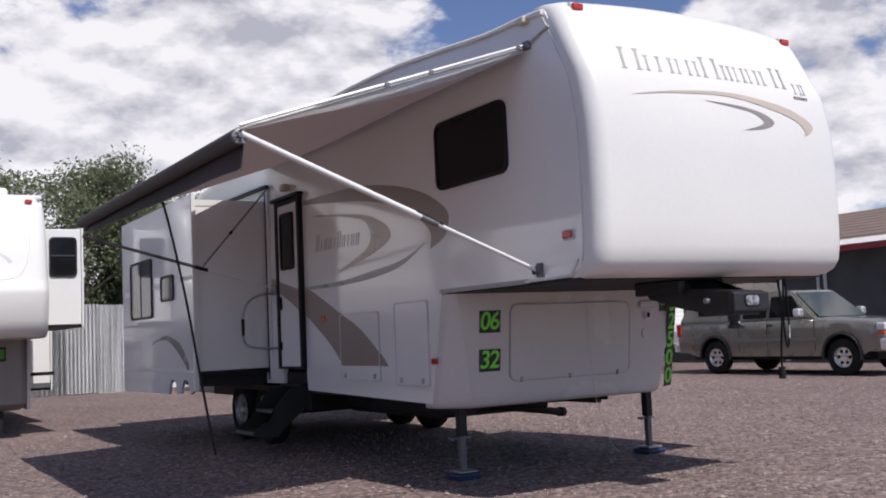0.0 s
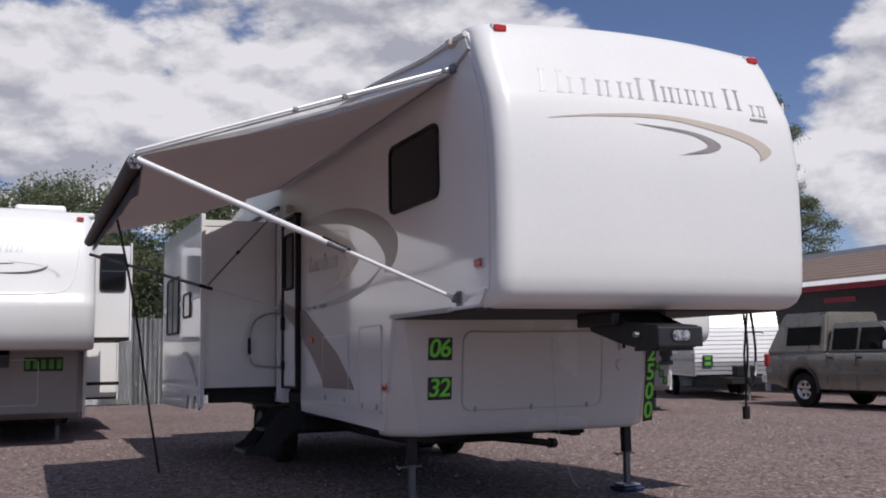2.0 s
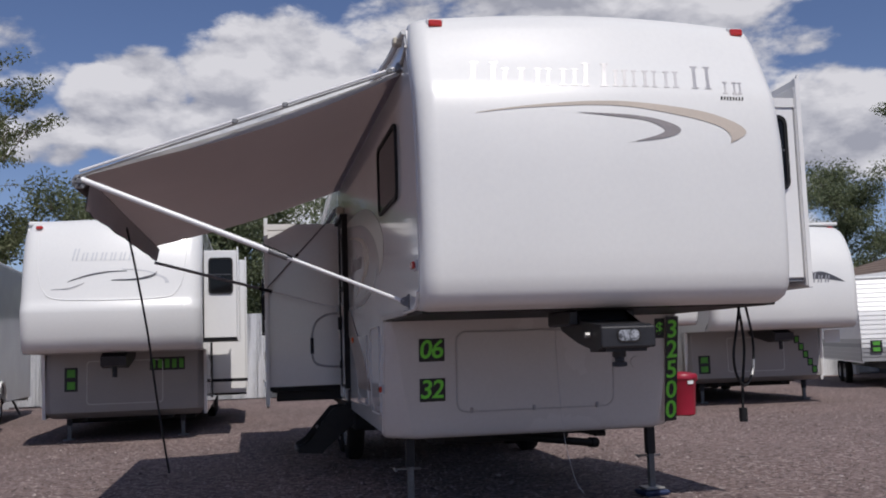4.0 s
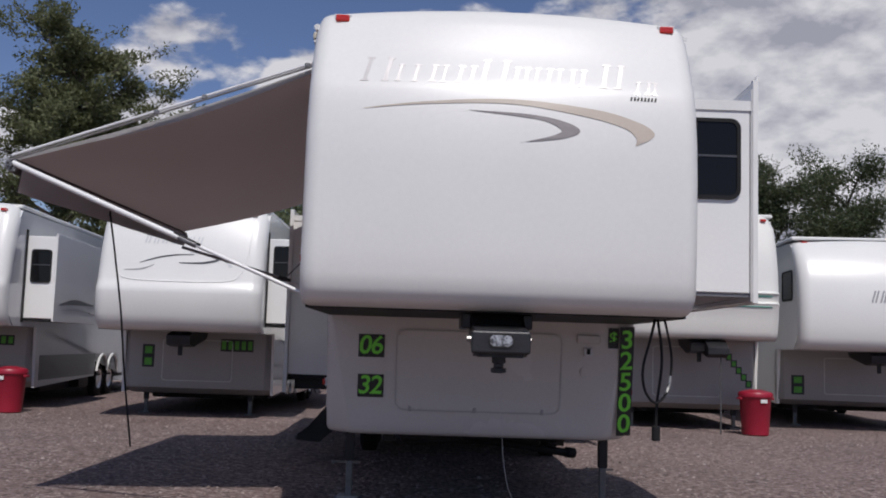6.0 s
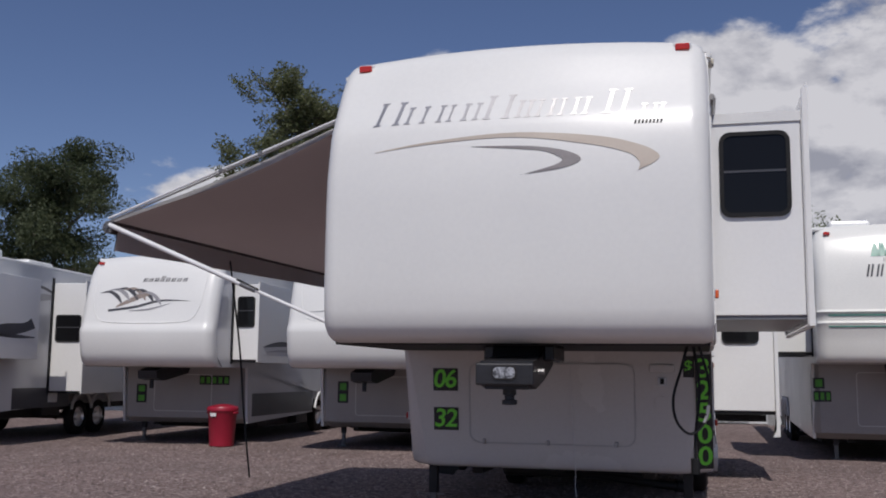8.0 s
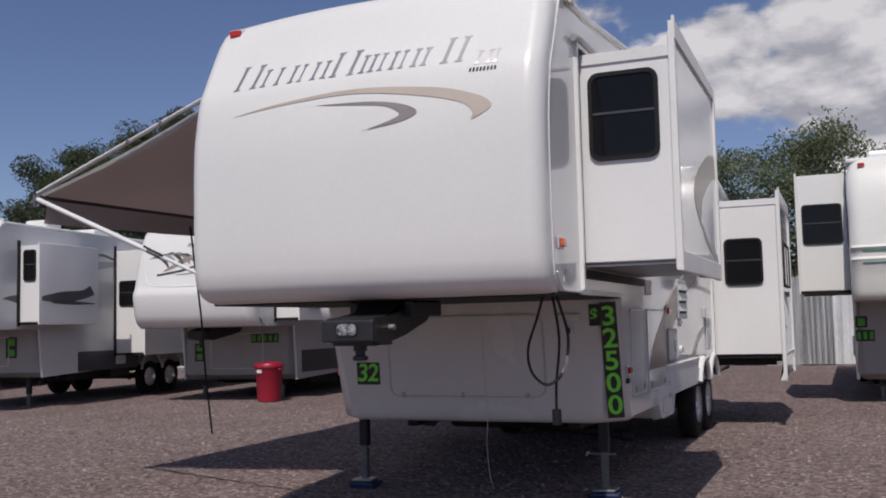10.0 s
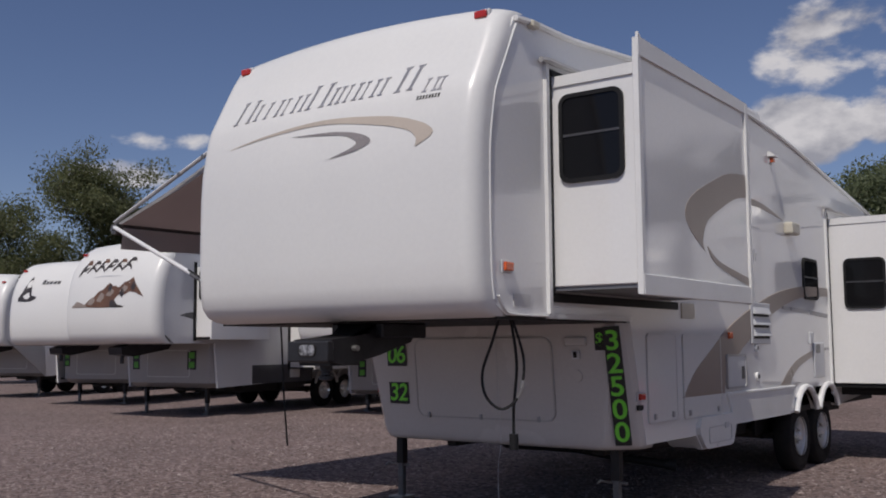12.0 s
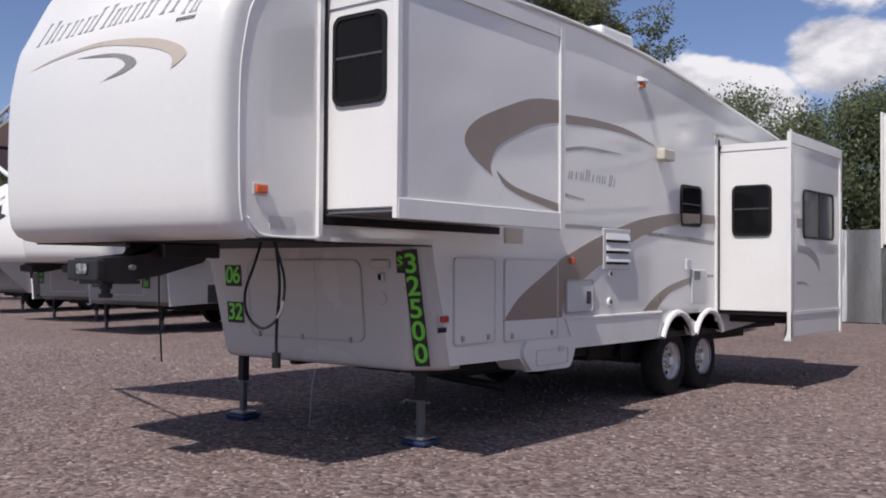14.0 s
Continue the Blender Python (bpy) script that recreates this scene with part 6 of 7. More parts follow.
part("decal", swoosh([(1.55, 2.98), (2.0, 3.06), (2.42, 2.98)], [(1.55, 2.94), (2.0, 3.0), (2.42, 2.93)], "x", 1.29, 1.294), DARKGREY, rp)
part("decal", swoosh([(1.55, 2.70), (1.9, 2.88), (2.42, 2.90)], [(1.55, 2.62), (1.9, 2.72), (2.42, 2.80)], "x", 1.29, 1.294), SILVERV, rp)
part("charcoal_band", box(1.29, 1.296, 1.2, 3.35, 0.62, 1.02), DARKGREY, rp, "charcoal lower band")
part("white_hatch", box(1.296, 1.302, 2.5, 2.85, 0.72, 0.92), TRIMW, rp)
part("roof_vent", box(0.55, 1.05, 0.5, 1.0, 3.46, 3.66, 0.05), TRIMW, rp, "white roof vent")
part("roof_unit", box(-0.4, 0.4, 3.0, 4.0, 3.48, 3.72, 0.05), TRIMW, rp, "white roof air conditioner")

far = neighbour("white fifth-wheel with dark sail-shaped decal on its cap", -12.0, 15.7, 16, 1.36, 3.45, ONE_Z, ONE_Y, GEL, lower_z=0.52, low_half=1.10, signs=(("y", 0, -1, -1.02, -0.84, 0.95, 1.3, 2, True),))
sf = surf_of(ONE_Z, ONE_Y, 1.36)
part("decal", box(1.36, 1.365, -0.6, 4.0, 1.9, 2.1), PALEGREY, far)
ridge_on(far, [(-1.05, 2.62), (-0.92, 2.84), (-0.80, 3.12), (-0.72, 3.20), (-0.62, 2.72), (-0.45, 2.68)], [(-1.05, 2.58), (-0.8, 2.56), (-0.62, 2.57), (-0.45, 2.64)], sf, CHARCOALV, "dark sail-shaped decal")
bars_on(far, sf, -0.38, 0.20, 2.98, 0.12, 5, DARKGREY, 0.2, (0,), 0.32)
end = neighbour("white fifth-wheel at the end of the row, in shade below", -17.6, 16.6, 14, 1.27, 3.40, ONE_Z, ONE_Y, GEL, lower_z=0.60, wheels=(2.6, 3.45))
part("decal", box(1.27, 1.275, -0.6, 4.0, 1.9, 2.1), PALEGREY, end)

# beyond the street side
WZ = (1.62, 1.64, 1.69, 1.76, 1.94, 2.19, 2.24, 2.28, 2.38, 2.42, 2.46, 2.84, 3.24, 3.58, 3.74, 3.82)
WY = (-1.05, -1.12, -1.16, -1.18, -1.22, -1.25, -1.28, -1.23, -1.24, -1.28, -1.22, -1.18, -1.10, -0.98, -0.88, -0.78)
sw = surf_of(WZ, WY, 1.32)
wd = neighbour("cream-white fifth-wheel with green tree decal and horizontal ribs", 10.08, 17.0, 0, 1.32, 3.82, WZ, WY, CREAM, low_half=1.32, lower_z=0.36,
               slides=((-1, -0.35, 1.8, 1.80, 3.68, 0.76, (2.55, 3.2)),),
               signs=(("y", 0, -1, -1.30, -1.02, 0.98, 1.16, 3), ("y", 0, -1, -1.30, -1.12, 1.20, 1.38, 1)))
for z in (2.24, 2.42):
    part("green_stripe", tube([(x, sw(x, z - 0.05) - 0.008, z - 0.055) for x in np.linspace(-1.15, 1.15, 9)], 0.010, 6), GREENV, wd, "thin green stripe")
bars_on(wd, sw, -0.58, 0.72, 2.98, 0.20, 9, DARKGREY, 0.2, (0, 1))
bars_on(wd, sw, -0.30, 0.35, 3.22, 0.07, 9, SILVERV, 0.0)
for x0, h in ((-0.40, 0.22), (-0.30, 0.30), (-0.20, 0.20), (0.18, 0.12), (0.28, 0.24), (0.38, 0.14)):
    decal_on(wd, [(x0 - 0.07, 3.32), (x0, 3.32 + h), (x0 + 0.07, 3.32)], [(x0 - 0.07, 3.31), (x0, 3.31), (x0 + 0.07, 3.31)], sw, GREENV, "green fir shape")
decal_on(wd, [(-0.16, 3.46), (-0.03, 3.56), (0.10, 3.46)], [(-0.16, 3.45), (-0.03, 3.45), (0.10, 3.45)], sw, RED, "red sun shape")
part("roof_unit", box(-1.0, -0.35, -0.4, 0.5, 3.84, 4.0, 0.05), TRIMW, wd, "white roof unit")
for k in range(5):
    blurred_sign(wd, "y", 0, -1, 0.72 + 0.09 * k, 0.83 + 0.09 * k, 1.25 - 0.12 * k, 1.38 - 0.12 * k, 1)
q = part("pin_box_nose", prism([(-1.22, 1.46), (-1.22, 1.36), (-1.10, 1.30), (-0.55, 1.46), (-0.55, 1.60), (-1.0, 1.60)], "x", 0.05, 0.40), HITCHK, wd, "black pin box nose")
part("prop_leg", tube([(0.30, -1.10, 0.0), (0.30, -1.10, 1.32)], 0.014, 8), DULLSTEEL, q, "thin steel prop")

ev = neighbour("white fifth-wheel with grey mountain lettering shapes on its cap", 13.85, 18.5, -6, 1.50, 3.62, ONE_Z, ONE_Y, GEL, lower_z=0.42, low_half=1.5,
               slides=((1, -0.5, 1.5, 1.7, 3.1, 0.40, (2.3, 2.9)),), signs=(("y", 0, -1, -1.25, -1.0, 0.62, 1.0, 2, True),))
se = surf_of(ONE_Z, ONE_Y, 1.5)
bars_on(ev, se, -0.3, 0.9, 2.38, 0.22, 8, SILVERV, 0.3, (0, 1, 4, 5))
decal_on(ev, [(0.2, 2.42), (0.7, 2.60), (1.2, 2.40)], [(0.2, 2.41), (0.7, 2.45), (1.2, 2.385)], se, DARKGREY)
for k in range(5):
    blurred_sign(ev, "y", 0, -1, 0.85 + 0.09 * k, 0.97 + 0.09 * k, 1.20 - 0.16 * k, 1.36 - 0.16 * k, 1)
window(ev, "x", -1.5, -1.10, -0.35, 2.42, 3.0, -1, "", 0.08)
part("white_notice", box(1.10, 1.42, -0.9, -0.88, 1.20, 1.45), TRIMW, ev)


def ribbed_trailer():
    t = thing("travel_trailer", (19.4, 21.0, 0), -24, "small white ribbed travel trailer with grey lower stripe", "travel trailer", "parked trailers")
    prof = [(0.05, 0.62), (0.0, 1.2), (0.12, 1.9), (0.45, 2.72), (6.5, 2.78), (6.5, 0.62)]
    for s in (-1, 1):
        lo, hi = sorted((s * 1.12, s * 1.16))
        part("side_wall", prism(prof, "x", lo, hi), RIBWHITE, t, "white ribbed aluminium side")
        for y in (3.4, 4.2):
            simple_wheel(t, s * 0.98, y, 0.34, s, STEEL)
    n = 18
    for i in range(n):
        z0, z1 = 0.66 + 2.06 * i / n, 0.66 + 2.06 * (i + 0.965) / n
        y0, y1 = (float(np.interp(z, [0.62, 1.2, 1.9, 2.72], [0.05, 0.0, 0.12, 0.45])) for z in (z0, z1))
        part("rib", prism([(y0 - 0.02, z0), (y0 + 0.05, z0), (y1 + 0.05, z1), (y1 - 0.005, z1)], "x", -1.16, 1.16), MIDGREY if i < 3 else RIBWHITE, t)
        for s in (-1, 1):
            part("rib", box(s * 1.165 - 0.008, s * 1.165 + 0.008, y1 + 0.05, 6.45, z0, z1), MIDGREY if i < 5 and i != 3 else GREYSTRIPE if i == 3 else RIBWHITE, t)
    part("roof", box(-1.16, 1.16, 0.42, 6.5, 2.72, 2.80, 0.03, 1), TRIMW, t)
    part("rear_wall", box(-1.12, 1.12, 6.44, 6.5, 0.62, 2.74), RIBWHITE, t)
    part("frame", box(-0.5, 0.5, -1.1, 6.3, 0.44, 0.60), FRAMEK, t, "black A-frame hitch")
    part("battery_box", box(-0.25, 0.25, -0.65, -0.25, 0.60, 0.9, 0.03), BLACK, t)
    part("tongue_jack", tube([(0, -0.9, 0.0), (0, -0.9, 0.95)], 0.04, 8), STEEL, t)
    blurred_sign(t, "y", -0.02, -1, -0.95, -0.68, 0.88, 1.18, 2, True)
    window(t, "y", 0.10, 0.2, 0.75, 1.45, 1.80, -1, "")


ribbed_trailer()


# ---- red bins ----
def red_bin(x, y, rz):
    t = thing("trash_can", (x, y, 0), rz, "red round plastic trash can with lid on the gravel", "trash can", "red trash cans")
    part("body", lathe([(0.20, 0.0), (0.225, 0.02), (0.262, 0.62), (0.275, 0.64), (0.275, 0.67)], (0, 0, 0), "z", 28), BINRED, t, "red tapered body", True)
    part("lid", lathe([(0.29, 0.655), (0.293, 0.70), (0.27, 0.735), (0.10, 0.775), (0.0001, 0.78)], (0, 0, 0), "z", 28), BINRED, t, "red domed lid", True)
    part("label", box(-0.06, 0.06, -0.283, -0.268, 0.56, 0.62), TRIMW, t, "white sticker")
    for s in (-1, 1):
        part("handle", box(s * 0.30 - 0.03, s * 0.30 + 0.03, -0.06, 0.06, 0.60, 0.64, 0.01, 1), BINRED, t)


red_bin(-1.70, 16.05, -10)
red_bin(11.02, 16.05, 12)


# ---- pickup truck ----
def pickup():
    t = thing("pickup_truck", (18.9, 15.4, 0), 0, "pewter pickup truck with matching camper shell and chrome wheels", "pickup truck")
    X = 0.95
    RW, FW = 1.70, -1.80

    def wheel_cut(c):
        return arc(c, 0.42, 0.47, -12, 192, 12)

    def low(y):
        for q in (FW, RW):
            if abs(y - q) < 0.469:
                return max(0.42, 0.42 + math.sqrt(0.47 ** 2 - (y - q) ** 2))
        return 0.41 if -2.3 < y < 2.4 else 0.50

    def high(y):
        return float(np.interp(y, (-2.80, -2.72, -2.4, -1.25, -1.05, 1.0, 2.90), (1.00, 1.09, 1.15, 1.225, 1.245, 1.235, 1.22)))

    ys = sorted({-2.80, -2.72, -2.6, -2.42, -1.25, -1.05, -0.6, 0.0, 0.6, 1.1, 2.3, 2.6, 2.86, 2.90} | {round(q + 0.469 * math.cos(math.pi * k / 14), 4) for q in (FW, RW) for k in range(15)} | {round(q + e * 0.4695, 4) for q in (FW, RW) for e in (-1, 1)})
    bm = bmesh.new()
    rows = []
    for y in ys:
        zb, zt = low(y), high(y)
        k = 1 - 0.07 * max(0, (-2.45 - y) / 0.35) ** 2 - 0.02 * max(0, (y - 2.8) / 0.1)
        sec = [(0.925, zb), (0.945, zb + 0.12 * (zt - zb)), (0.955, zb + 0.45 * (zt - zb)), (0.950, zb + 0.70 * (zt - zb)), (0.935, zt - 0.10), (0.905, zt - 0.035), (0.84, zt), (0.45, zt + 0.022)]
        sec = [(x * k, z) for x, z in sec]
        rows.append([bm.verts.new((-x, y, z)) for x, z in sec] + [bm.verts.new((x, y, z)) for x, z in sec[::-1]])
    for r, s in zip(rows, rows[1:]):
        for i in range(len(r) - 1):
            bm.faces.new((r[i], r[i + 1], s[i + 1], s[i]))
    for r in (rows[0], rows[-1]):
        bm.faces.new(r)
    part("body", bm, TRUCKP, t, "pewter metallic lower body", True)
    for q in (FW, RW):
        for s in (-1, 1):
            lo, hi = sorted((s * 0.55, s * 0.93))
            part("wheel_backing", ring(arc(q, 0.42, 0.50, -5, 185, 14) + [(q - 0.3, 0.40), (q + 0.3, 0.40)], arc(q, 0.42, 0.465, -5, 185, 14) + [(q - 0.29, 0.41), (q + 0.29, 0.41)], "x", lo, hi), BLACK, t)

    def shell(pts_low, pts_high, y_low, y_high, name, m):
        bm = bmesh.new()
        lo = [bm.verts.new((x, y, y_low)) for x, y in pts_low]
        hi = [bm.verts.new((x, y, y_high)) for x, y in pts_high]
        n = len(lo)
        for i in range(n):
            bm.faces.new((lo[i], lo[(i + 1) % n], hi[(i + 1) % n], hi[i]))
        bm.faces.new(hi)
        bm.faces.new(lo[::-1])
        bmesh.ops.bevel(bm, geom=bm.edges[:], offset=0.04, segments=2, affect="EDGES")
        return part(name, bm, m, t, "", True)

    shell([(-0.90, -1.20), (0.90, -1.20), (0.90, 0.98), (-0.90, 0.98)], [(-0.73, -0.42), (0.73, -0.42), (0.75, 0.93), (-0.75, 0.93)], 1.20, 1.86, "cab", TRUCKP)
    shell([(-0.92, 1.00), (0.92, 1.00), (0.92, 2.88), (-0.92, 2.88)], [(-0.74, 1.06), (0.74, 1.06), (0.72, 2.44), (-0.72, 2.44)], 1.21, 2.12, "camper_shell", TRUCKP)
    # glass lies on the sloping sides
    def pane(y0, y1, z0, z1, lo_x, hi_x, zl, zh, name="side_window", ymove=0.0):
        for s in (-1, 1):
            f = lambda z: s * (lo_x + (hi_x - lo_x) * (z - zl) / (zh - zl) + 0.022)
            bm = bmesh.new()
            q = [bm.verts.new((f(z), y, z)) for y, z in ((y0, z0), (y1, z0), (y1, z1), (y0 + ymove, z1))]
            bm.faces.new(q)
            bmesh.ops.solidify(bm, geom=bm.faces[:], thickness=0.01)
            part(name, bm, DARKGLASS, t, "dark car window")

    pane(-0.86, 0.08, 1.27, 1.74, 0.90, 0.72, 1.20, 1.86, ymove=0.36)
    pane(0.16, 0.84, 1.27, 1.74, 0.90, 0.73, 1.20, 1.86)
    pane(1.18, 2.22, 1.38, 1.80, 0.92, 0.74, 1.21, 2.12, "shell_window")
    bm = bmesh.new()
    q = [bm.verts.new(p) for p in ((-0.80, -1.175, 1.245), (0.80, -1.175, 1.245), (0.66, -0.50, 1.80), (-0.66, -0.50, 1.80))]
    bm.faces.new(q)
    bmesh.ops.translate(bm, verts=bm.verts, vec=(0, -0.02, 0.012))
    bmesh.ops.solidify(bm, geom=bm.faces[:], thickness=0.008)
    part("windscreen", bm, CARGLASS, t, "windscreen")
    part("shell_rear_glass", prism([(2.845, 1.34), (2.86, 1.34), (2.60, 1.95), (2.585, 1.95)], "x", -0.66, 0.66), CARGLASS, t)
    part("front_bumper", box(-0.97, 0.97, -2.95, -2.70, 0.52, 0.77, 0.05), CHROME, t, "chrome front bumper")
    part("rear_bumper", box(-0.95, 0.95, 2.88, 3.05, 0.52, 0.72, 0.04), CHROME, t, "chrome rear bumper")
    part("grille", box(-0.55, 0.55, -2.84, -2.74, 0.80, 1.08, 0.02), TRUCKD, t, "dark grille")
    part("grille_bar", box(-0.60, 0.60, -2.87, -2.82, 0.91, 0.97, 0.01, 1), CHROME, t, "chrome grille bar")
    part("grille_surround", ring(rounded(-0.60, 0.60, 0.78, 1.10, 0.05), rounded(-0.54, 0.54, 0.82, 1.06, 0.04), "y", -2.87, -2.78), CHROME, t, "chrome grille surround")
    for s in (-1, 1):
        part("headlight", box(s * 0.74 - 0.19, s * 0.74 + 0.19, -2.83, -2.62, 0.93, 1.08, 0.03), HEAD, t, "clear headlight")
        part("indicator", box(s * 0.76 - 0.18, s * 0.76 + 0.18, -2.82, -2.64, 0.84, 0.91, 0.02), AMBER, t, "orange indicator")
        part("tail_light", box(s * 0.93 - 0.03, s * 0.93 + 0.03, 2.78, 2.93, 0.90, 1.20, 0.02), RED, t, "red tail light")
        part("mirror", box(s * 1.08 - 0.09, s * 1.08 + 0.09, -0.96, -0.80, 1.27, 1.45, 0.04), CHROME, t, "chrome wing mirror")
        part("mirror_arm", box(min(s * 0.86, s * 1.05), max(s * 0.86, s * 1.05), -0.86, -0.82, 1.25, 1.29), TRUCKD, t)
        part("body_moulding", box(s * 0.955 - 0.01, s * 0.955 + 0.01, -1.25, 1.18, 0.72, 0.79, 0.006, 1), TRUCKP, t)
        for y in (-0.30, 0.50):
            part("door_handle", box(s * 0.955 - 0.015, s * 0.955 + 0.015, y + 0.25, y + 0.42, 1.08, 1.13, 0.01, 1), TRUCKD, t)
        for y in (-1.15, 0.12, 0.95):
            part("door_gap", box(s * 0.951 - 0.003, s * 0.951 + 0.003, y - 0.006, y + 0.006, 0.52, 1.22), BLACK, t)
        for c in (FW, RW):
            part("wheel_arch_lip", tube([(s * 0.955, y, z) for y, z in wheel_cut(c)], 0.034, 6), TRUCKD, t, "", True)
            w = simple_wheel(t, s * 0.84, c, 0.385, s)
            for k in range(6):
                a = 2 * math.pi * k / 6
                part("spoke_gap", disc((c + 0.135 * math.cos(a), 0.385 + 0.135 * math.sin(a)), 0.038, "x", *sorted((s * 0.86, s * 0.885)), 8), BLACK, w)
    part("hitch_receiver", box(-0.10, 0.10, 2.9, 3.18, 0.42, 0.52, 0.01, 1), FRAMEK, t, "black hitch receiver")
    part("chassis", box(-0.6, 0.6, -2.4, 2.7, 0.32, 0.55), FRAMEK, t)
    part("bonnet_line", box(-0.80, 0.80, -1.24, -1.20, 1.235, 1.25), BLACK, t)


pickup()


# ---- house beyond the truck ----
def house():
    t = thing("house", (26, 18, 0), 0, "low grey house with brown shingle roof and red trimmed eave", "house")
    o = lambda *a: box(a[0] - 26, a[1] - 26, a[2] - 18, a[3] - 18, a[4], a[5])
    part("wall", o(24.4, 34, 6, 31, 0, 3.1), WALLG, t, "dark grey stucco wall")
    part("fascia", prism([(23.24 - 26, 3.165), (23.28 - 26, 3.15), (23.46 - 26, 3.27), (23.42 - 26, 3.315)], "y", 5.2 - 18, 31.8 - 18), FASCIA, t, "white metal drip edge")
    part("red_trim", o(23.33, 23.40, 5.2, 31.8, 3.0, 3.17), REDBAND, t, "red trim board")
    part("soffit", o(23.4, 24.4, 5.2, 31.8, 3.05, 3.12), WALLG, t)
    part("roof", prism([(23.42 - 26, 3.31), (28.6 - 26, 4.60), (33.9 - 26, 3.36), (33.9 - 26, 3.28), (28.6 - 26, 4.50), (23.50 - 26, 3.25)], "y", 5.1 - 18, 31.9 - 18), ROOFB, t, "brown shingle roof")
    for i in range(9):
        k = (i + 0.5) / 9
        x, z = 23.44 + 5.14 * k, 3.325 + 1.275 * k
        part("shingle_course", prism([(x - 26, z), (x - 26 + 0.02, z + 0.022), (x - 26 + 0.55, z + 0.140), (x - 26 + 0.55, z + 0.130)], "y", 5.1 - 18, 31.9 - 18), ROOFB, t)
    for y in (9.5, 14.5, 19.5, 24.5, 29.5):
        part("porch_post", o(23.45, 23.57, y, y + 0.12, 0, 3.05), FASCIA, t, "white porch post")
    part("porch_sign", o(23.42, 23.46, 20.7, 21.9, 2.64, 2.78), REDBAND, t, "red sign board under the eave")
    for y in (18.98, 18.74):
        part("wall_pipe", tube([(24.34 - 26, y - 18, 0.0), (24.34 - 26, y - 18, 3.08)], 0.05, 8), FASCIA, t, "white vertical pipe on the wall", True)
    part("rear_wing", o(30.2, 34, 23.4, 31.4, 3.3, 4.66), WALLG, t, "dark wall of the rear wing")
    part("rear_fascia", o(29.5, 34, 22.6, 31.8, 4.72, 4.93), FASCIA, t, "white flat fascia of the rear wing")
    part("rear_soffit", o(29.6, 34, 22.7, 31.7, 4.66, 4.72), ROOFB, t)


house()


# ---- trees ----
def tree(x, y, h, spread, leaf, label, n_leaf=9000, seed=1, low=0.25, size=0.16, clump=1.0, name="tree", limbs=9, twigs=6, droop=0.0):
    """Trunk, limbs and twigs, with the leaves in clumps along the twigs. low: where the limbs begin, as a share of the height."""
    rng = np.random.default_rng(seed)
    t = thing(name, (x, y, 0), 0, label, "tree", "trees behind the lot")
    bm = bmesh.new()
    lean = rng.uniform(-0.06, 0.06, 2) * h
    trunk = smooth_line([(0, 0, -0.2), (lean[0] * 0.3, lean[1] * 0.3, h * 0.25), (lean[0], lean[1], h * 0.55), (lean[0] * 1.3, lean[1] * 1.3, h * 0.84)], 4)
    tube(trunk, 0.016 * h, 8, bm, True, 0.02)
    ends = []
    for i in range(limbs):
        k = low + (0.97 - low) * (i + rng.random()) / limbs
        p = np.array(trunk[min(len(trunk) - 1, int(k * (len(trunk) - 1)))])
        a = 2.4 * i + rng.uniform(-0.6, 0.6)
        reach = spread * rng.uniform(0.55, 1.0) * (1.0 - 0.55 * max(0.0, k - 0.55) / 0.45)
        q = p + np.array((math.cos(a) * reach, math.sin(a) * reach, h * rng.uniform(0.04, 0.20) * (1 - droop)))
        mid = p * 0.5 + q * 0.5 + np.array((*rng.normal(0, 0.08 * spread, 2), 0.02 * h))
        limb = smooth_line([p, mid, q], 5)
        tube(limb, 0.0065 * h, 6, bm, True, 0.012)
        ends.append((np.array(limb[-3]), q + (q - mid) * 0.3))
        for _ in range(twigs):
            c = np.array(limb[rng.integers(3, len(limb))])
            e = c + rng.normal(0, 1, 3) * np.array((0.24, 0.24, 0.17)) * spread + np.array((0, 0, (0.08 - 0.3 * droop) * spread))
            m = (c + e) / 2 + rng.normal(0, 0.05, 3) * spread
            tube([c, m, e], 0.0022 * h, 4, bm, True, 0.005)
            ends += [(c, m), (m, e)]
    part("trunk", bm, BARK, t, "grey-brown trunk with spreading limbs", True)
    ends = np.array(ends)
    weight = rng.uniform(0.15, 1.0, len(ends)) ** 1.5
    per = rng.choice(len(ends), n_leaf, p=weight / weight.sum())
    along = rng.uniform(0.1, 1.1, (n_leaf, 1))
    off = rng.normal(0, 1, (n_leaf, 3))
    off *= np.minimum(1.0, 1.7 / np.linalg.norm(off, axis=1))[:, None]
    c = ends[per, 0] * (1 - along) + ends[per, 1] * along + off * np.array((0.105, 0.105, 0.075)) * spread * clump
    c[:, 2] = np.maximum(c[:, 2], 0.3 + 0.5 * rng.random(n_leaf))
    u = rng.normal(0, 1, (n_leaf, 3))
    u /= np.linalg.norm(u, axis=1)[:, None]
    w = np.cross(u, rng.normal(0, 1, (n_leaf, 3)))
    w /= np.linalg.norm(w, axis=1)[:, None]
    s = size * rng.uniform(0.55, 1.3, n_leaf)[:, None]
    V = np.stack((c - u * s, c + w * s * 0.42, c + u * s, c - w * s * 0.42), 1).reshape(-1, 3)
    F = np.arange(4 * n_leaf).reshape(-1, 4)
    me = bpy.data.meshes.new("crown")
    me.from_pydata(V.tolist(), [], F.tolist())
    me.materials.append(leaf)
    ob = new("crown", me)
    ob.parent = t
    tagged(ob, "ragged leafy crown with gaps")
    return t


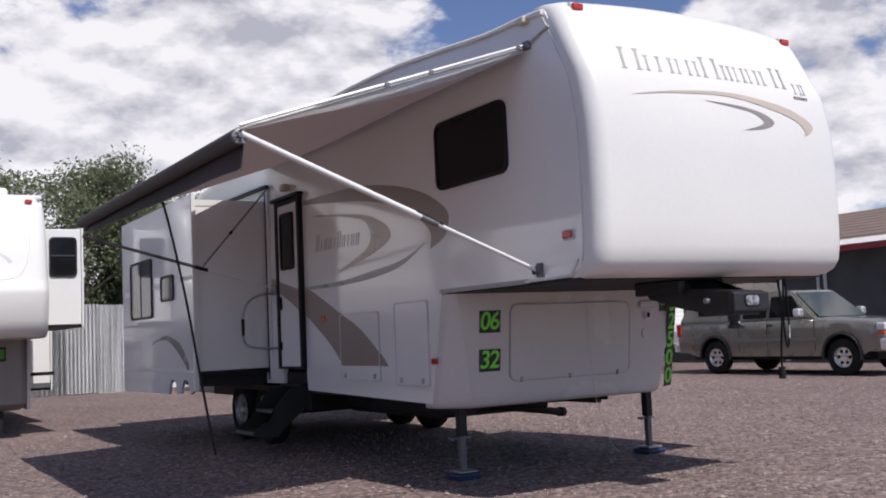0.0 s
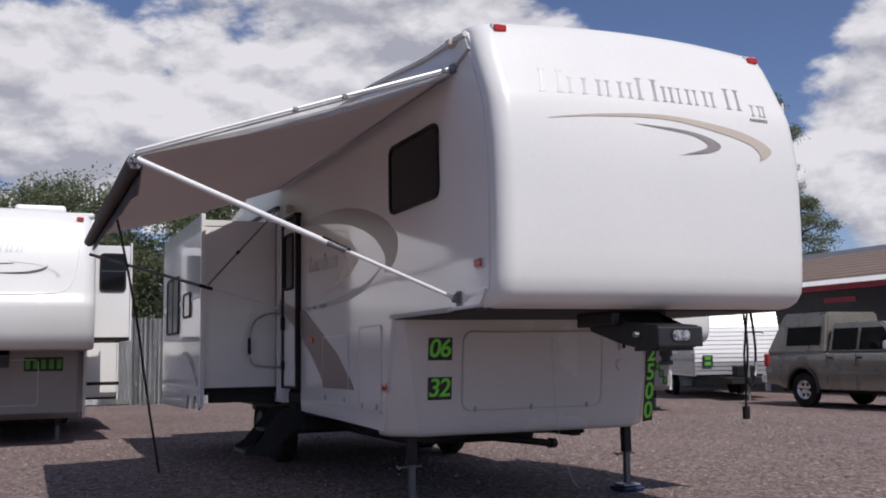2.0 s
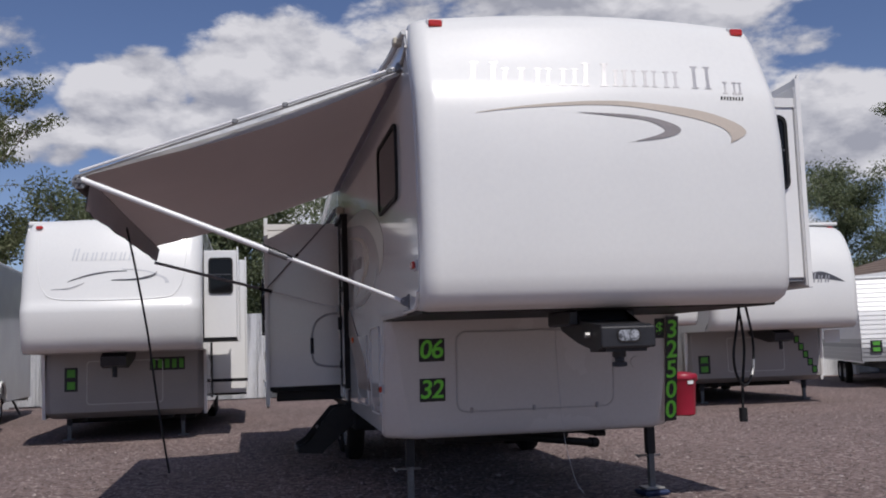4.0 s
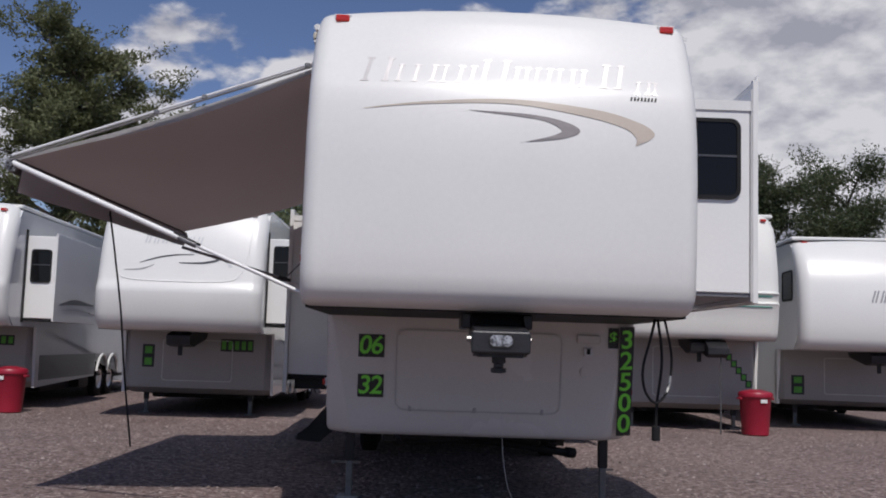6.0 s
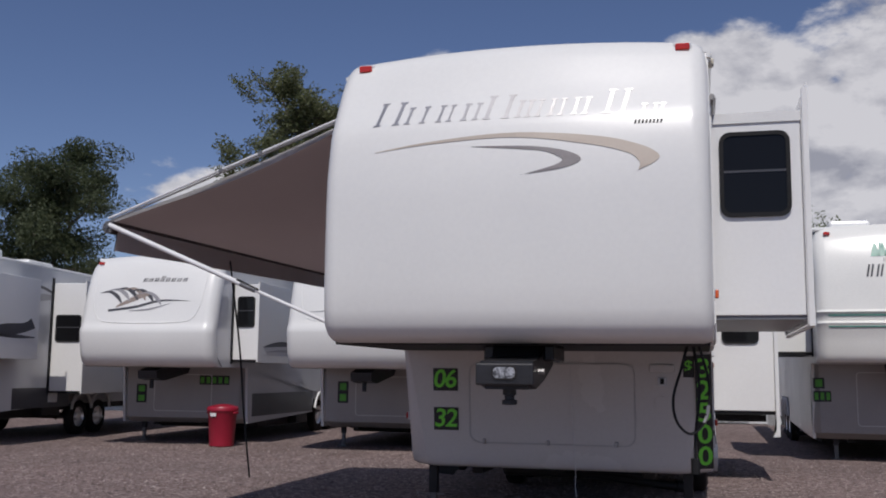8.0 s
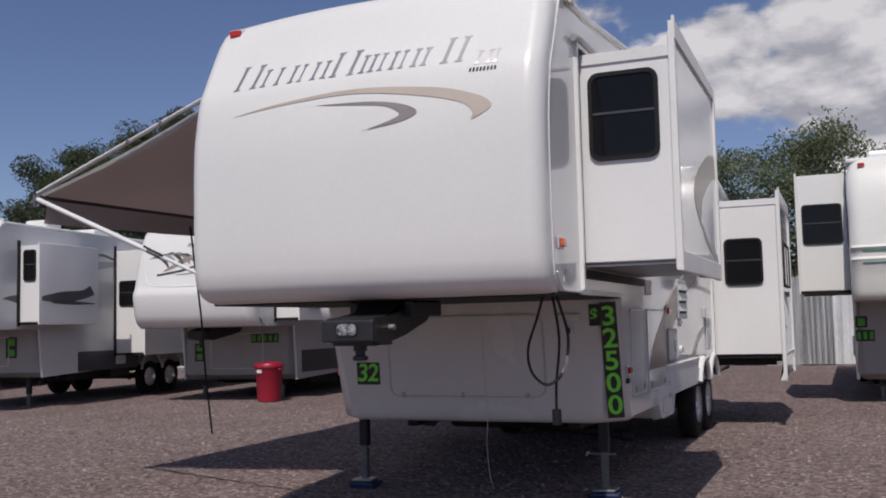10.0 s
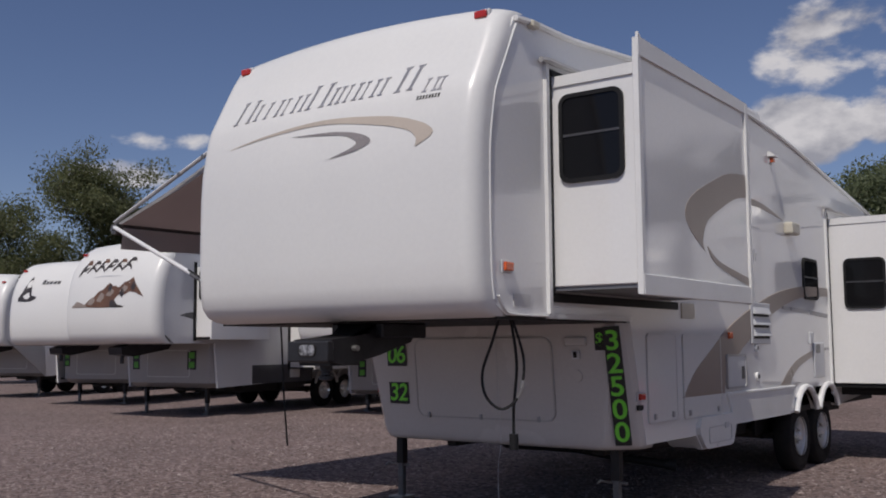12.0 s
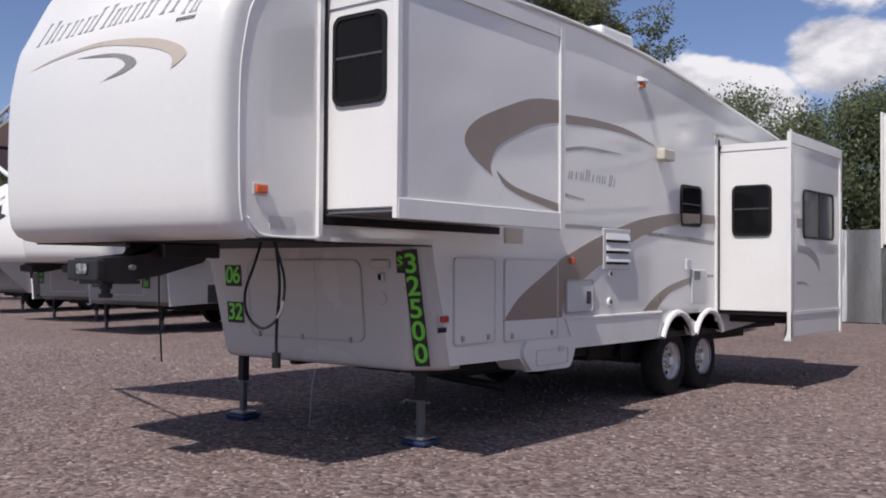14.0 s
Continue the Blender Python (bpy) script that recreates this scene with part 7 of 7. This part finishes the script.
tree(-6.8, 31.0, 12.3, 4.0, LEAF_OLIVE, "tall open-crowned tree with olive green leaves", 105000, 15, 0.30, 0.072, 0.46, limbs=34, twigs=9)
tree(-23.9, 40.0, 13.9, 3.9, LEAF_PINE, "dark green pine behind the trailers", 76000, 7, 0.2, 0.09, 1.25, limbs=20, droop=0.3)
tree(-29.5, 40.0, 12.2, 3.7, LEAF_PINE, "dark green pine behind the trailers", 60000, 9, 0.2, 0.09, 1.25, limbs=20, droop=0.3)
tree(-24.9, 24.5, 9.9, 3.6, LEAF_OLIVE, "broad olive green tree behind the trailers", 60000, 12, 0.12, 0.075, 1.2, limbs=16)
tree(-29.6, 22.0, 8.0, 3.4, LEAF_OLIVE, "broad olive green tree behind the trailers", 42000, 13, 0.15, 0.075, 1.2, limbs=16)
for i, (x, h) in enumerate(((-1.7, 7.6), (1.3, 7.7), (4.2, 7.1), (7.0, 7.5), (9.6, 6.9), (13.6, 6.6))):
    tree(x, 34.5 + (i % 3) * 1.3, h, 2.9, LEAF_MESQUITE, "bushy mesquite tree behind the tin fence", 50000, 20 + i, 0.05, 0.075, 1.5, limbs=20)
for i, (x, y, h) in enumerate(((18.7, 37.5, 10.2), (21.2, 37.0, 9.3), (24.6, 36.5, 7.6), (28.2, 37.5, 8.4))):
    tree(x, y, h, 2.7, LEAF_PINE if i < 2 else LEAF_MESQUITE, "dense dark green tree beyond the trailers", 50000, 40 + i, 0.12, 0.07, 1.3, limbs=20)
tree(32.5, 36.5, 15.2, 3.0, LEAF_MESQUITE, "tall slender tree with drooping grey-green leaves", 46000, 51, 0.42, 0.065, 0.8, limbs=16, droop=0.5)
tree(38.0, 39.0, 11.0, 3.4, LEAF_MESQUITE, "tall slender tree with drooping grey-green leaves", 36000, 52, 0.22, 0.065, 0.8, limbs=14, droop=0.5)


# ---- tin fence ----
def tin_fence():
    f = tagged(new("fence"), "weathered corrugated tin fence behind the lot", "fence", "", "structure")
    f.location = (0, 29.6, 0)
    OFFSET[f] = Vector((0, 0, 0))
    bm = bmesh.new()
    n = 54
    cols = []
    for i in range(n + 1):
        x = 0.94 * i / n
        dy = 0.0022 * math.sin(2 * math.pi * i / 6)
        cols.append([bm.verts.new((x, dy, z)) for z in (0.02, 2.55)])
    for a, b in zip(cols, cols[1:]):
        bm.faces.new((a[0], b[0], b[1], a[1]))
    bmesh.ops.solidify(bm, geom=bm.faces[:], thickness=0.003)
    first = part("tin_sheet", bm, FENCE, f, "grey weathered tin sheet")
    rng = random.Random(5)
    for k in range(1, 66):
        ob = new("tin_sheet", first.data)
        ob.parent = f
        ob.location = (-26 + 0.9 * k, 0.006 * (k % 2) + rng.uniform(-0.01, 0.01), rng.uniform(-0.05, 0.03))
        ob.rotation_euler = (rng.uniform(-0.01, 0.01), rng.uniform(-0.006, 0.006), 0)
    first.location = (-26, 0, 0)
    for z in (0.5, 1.3, 2.2):
        part("fence_rail", box(-26, 34, 0.03, 0.09, z, z + 0.08), BARK, f)
    for k in range(21):
        part("fence_post", box(-26 + 3 * k, -25.9 + 3 * k, 0.09, 0.19, 0, 2.4), BARK, f)


tin_fence()
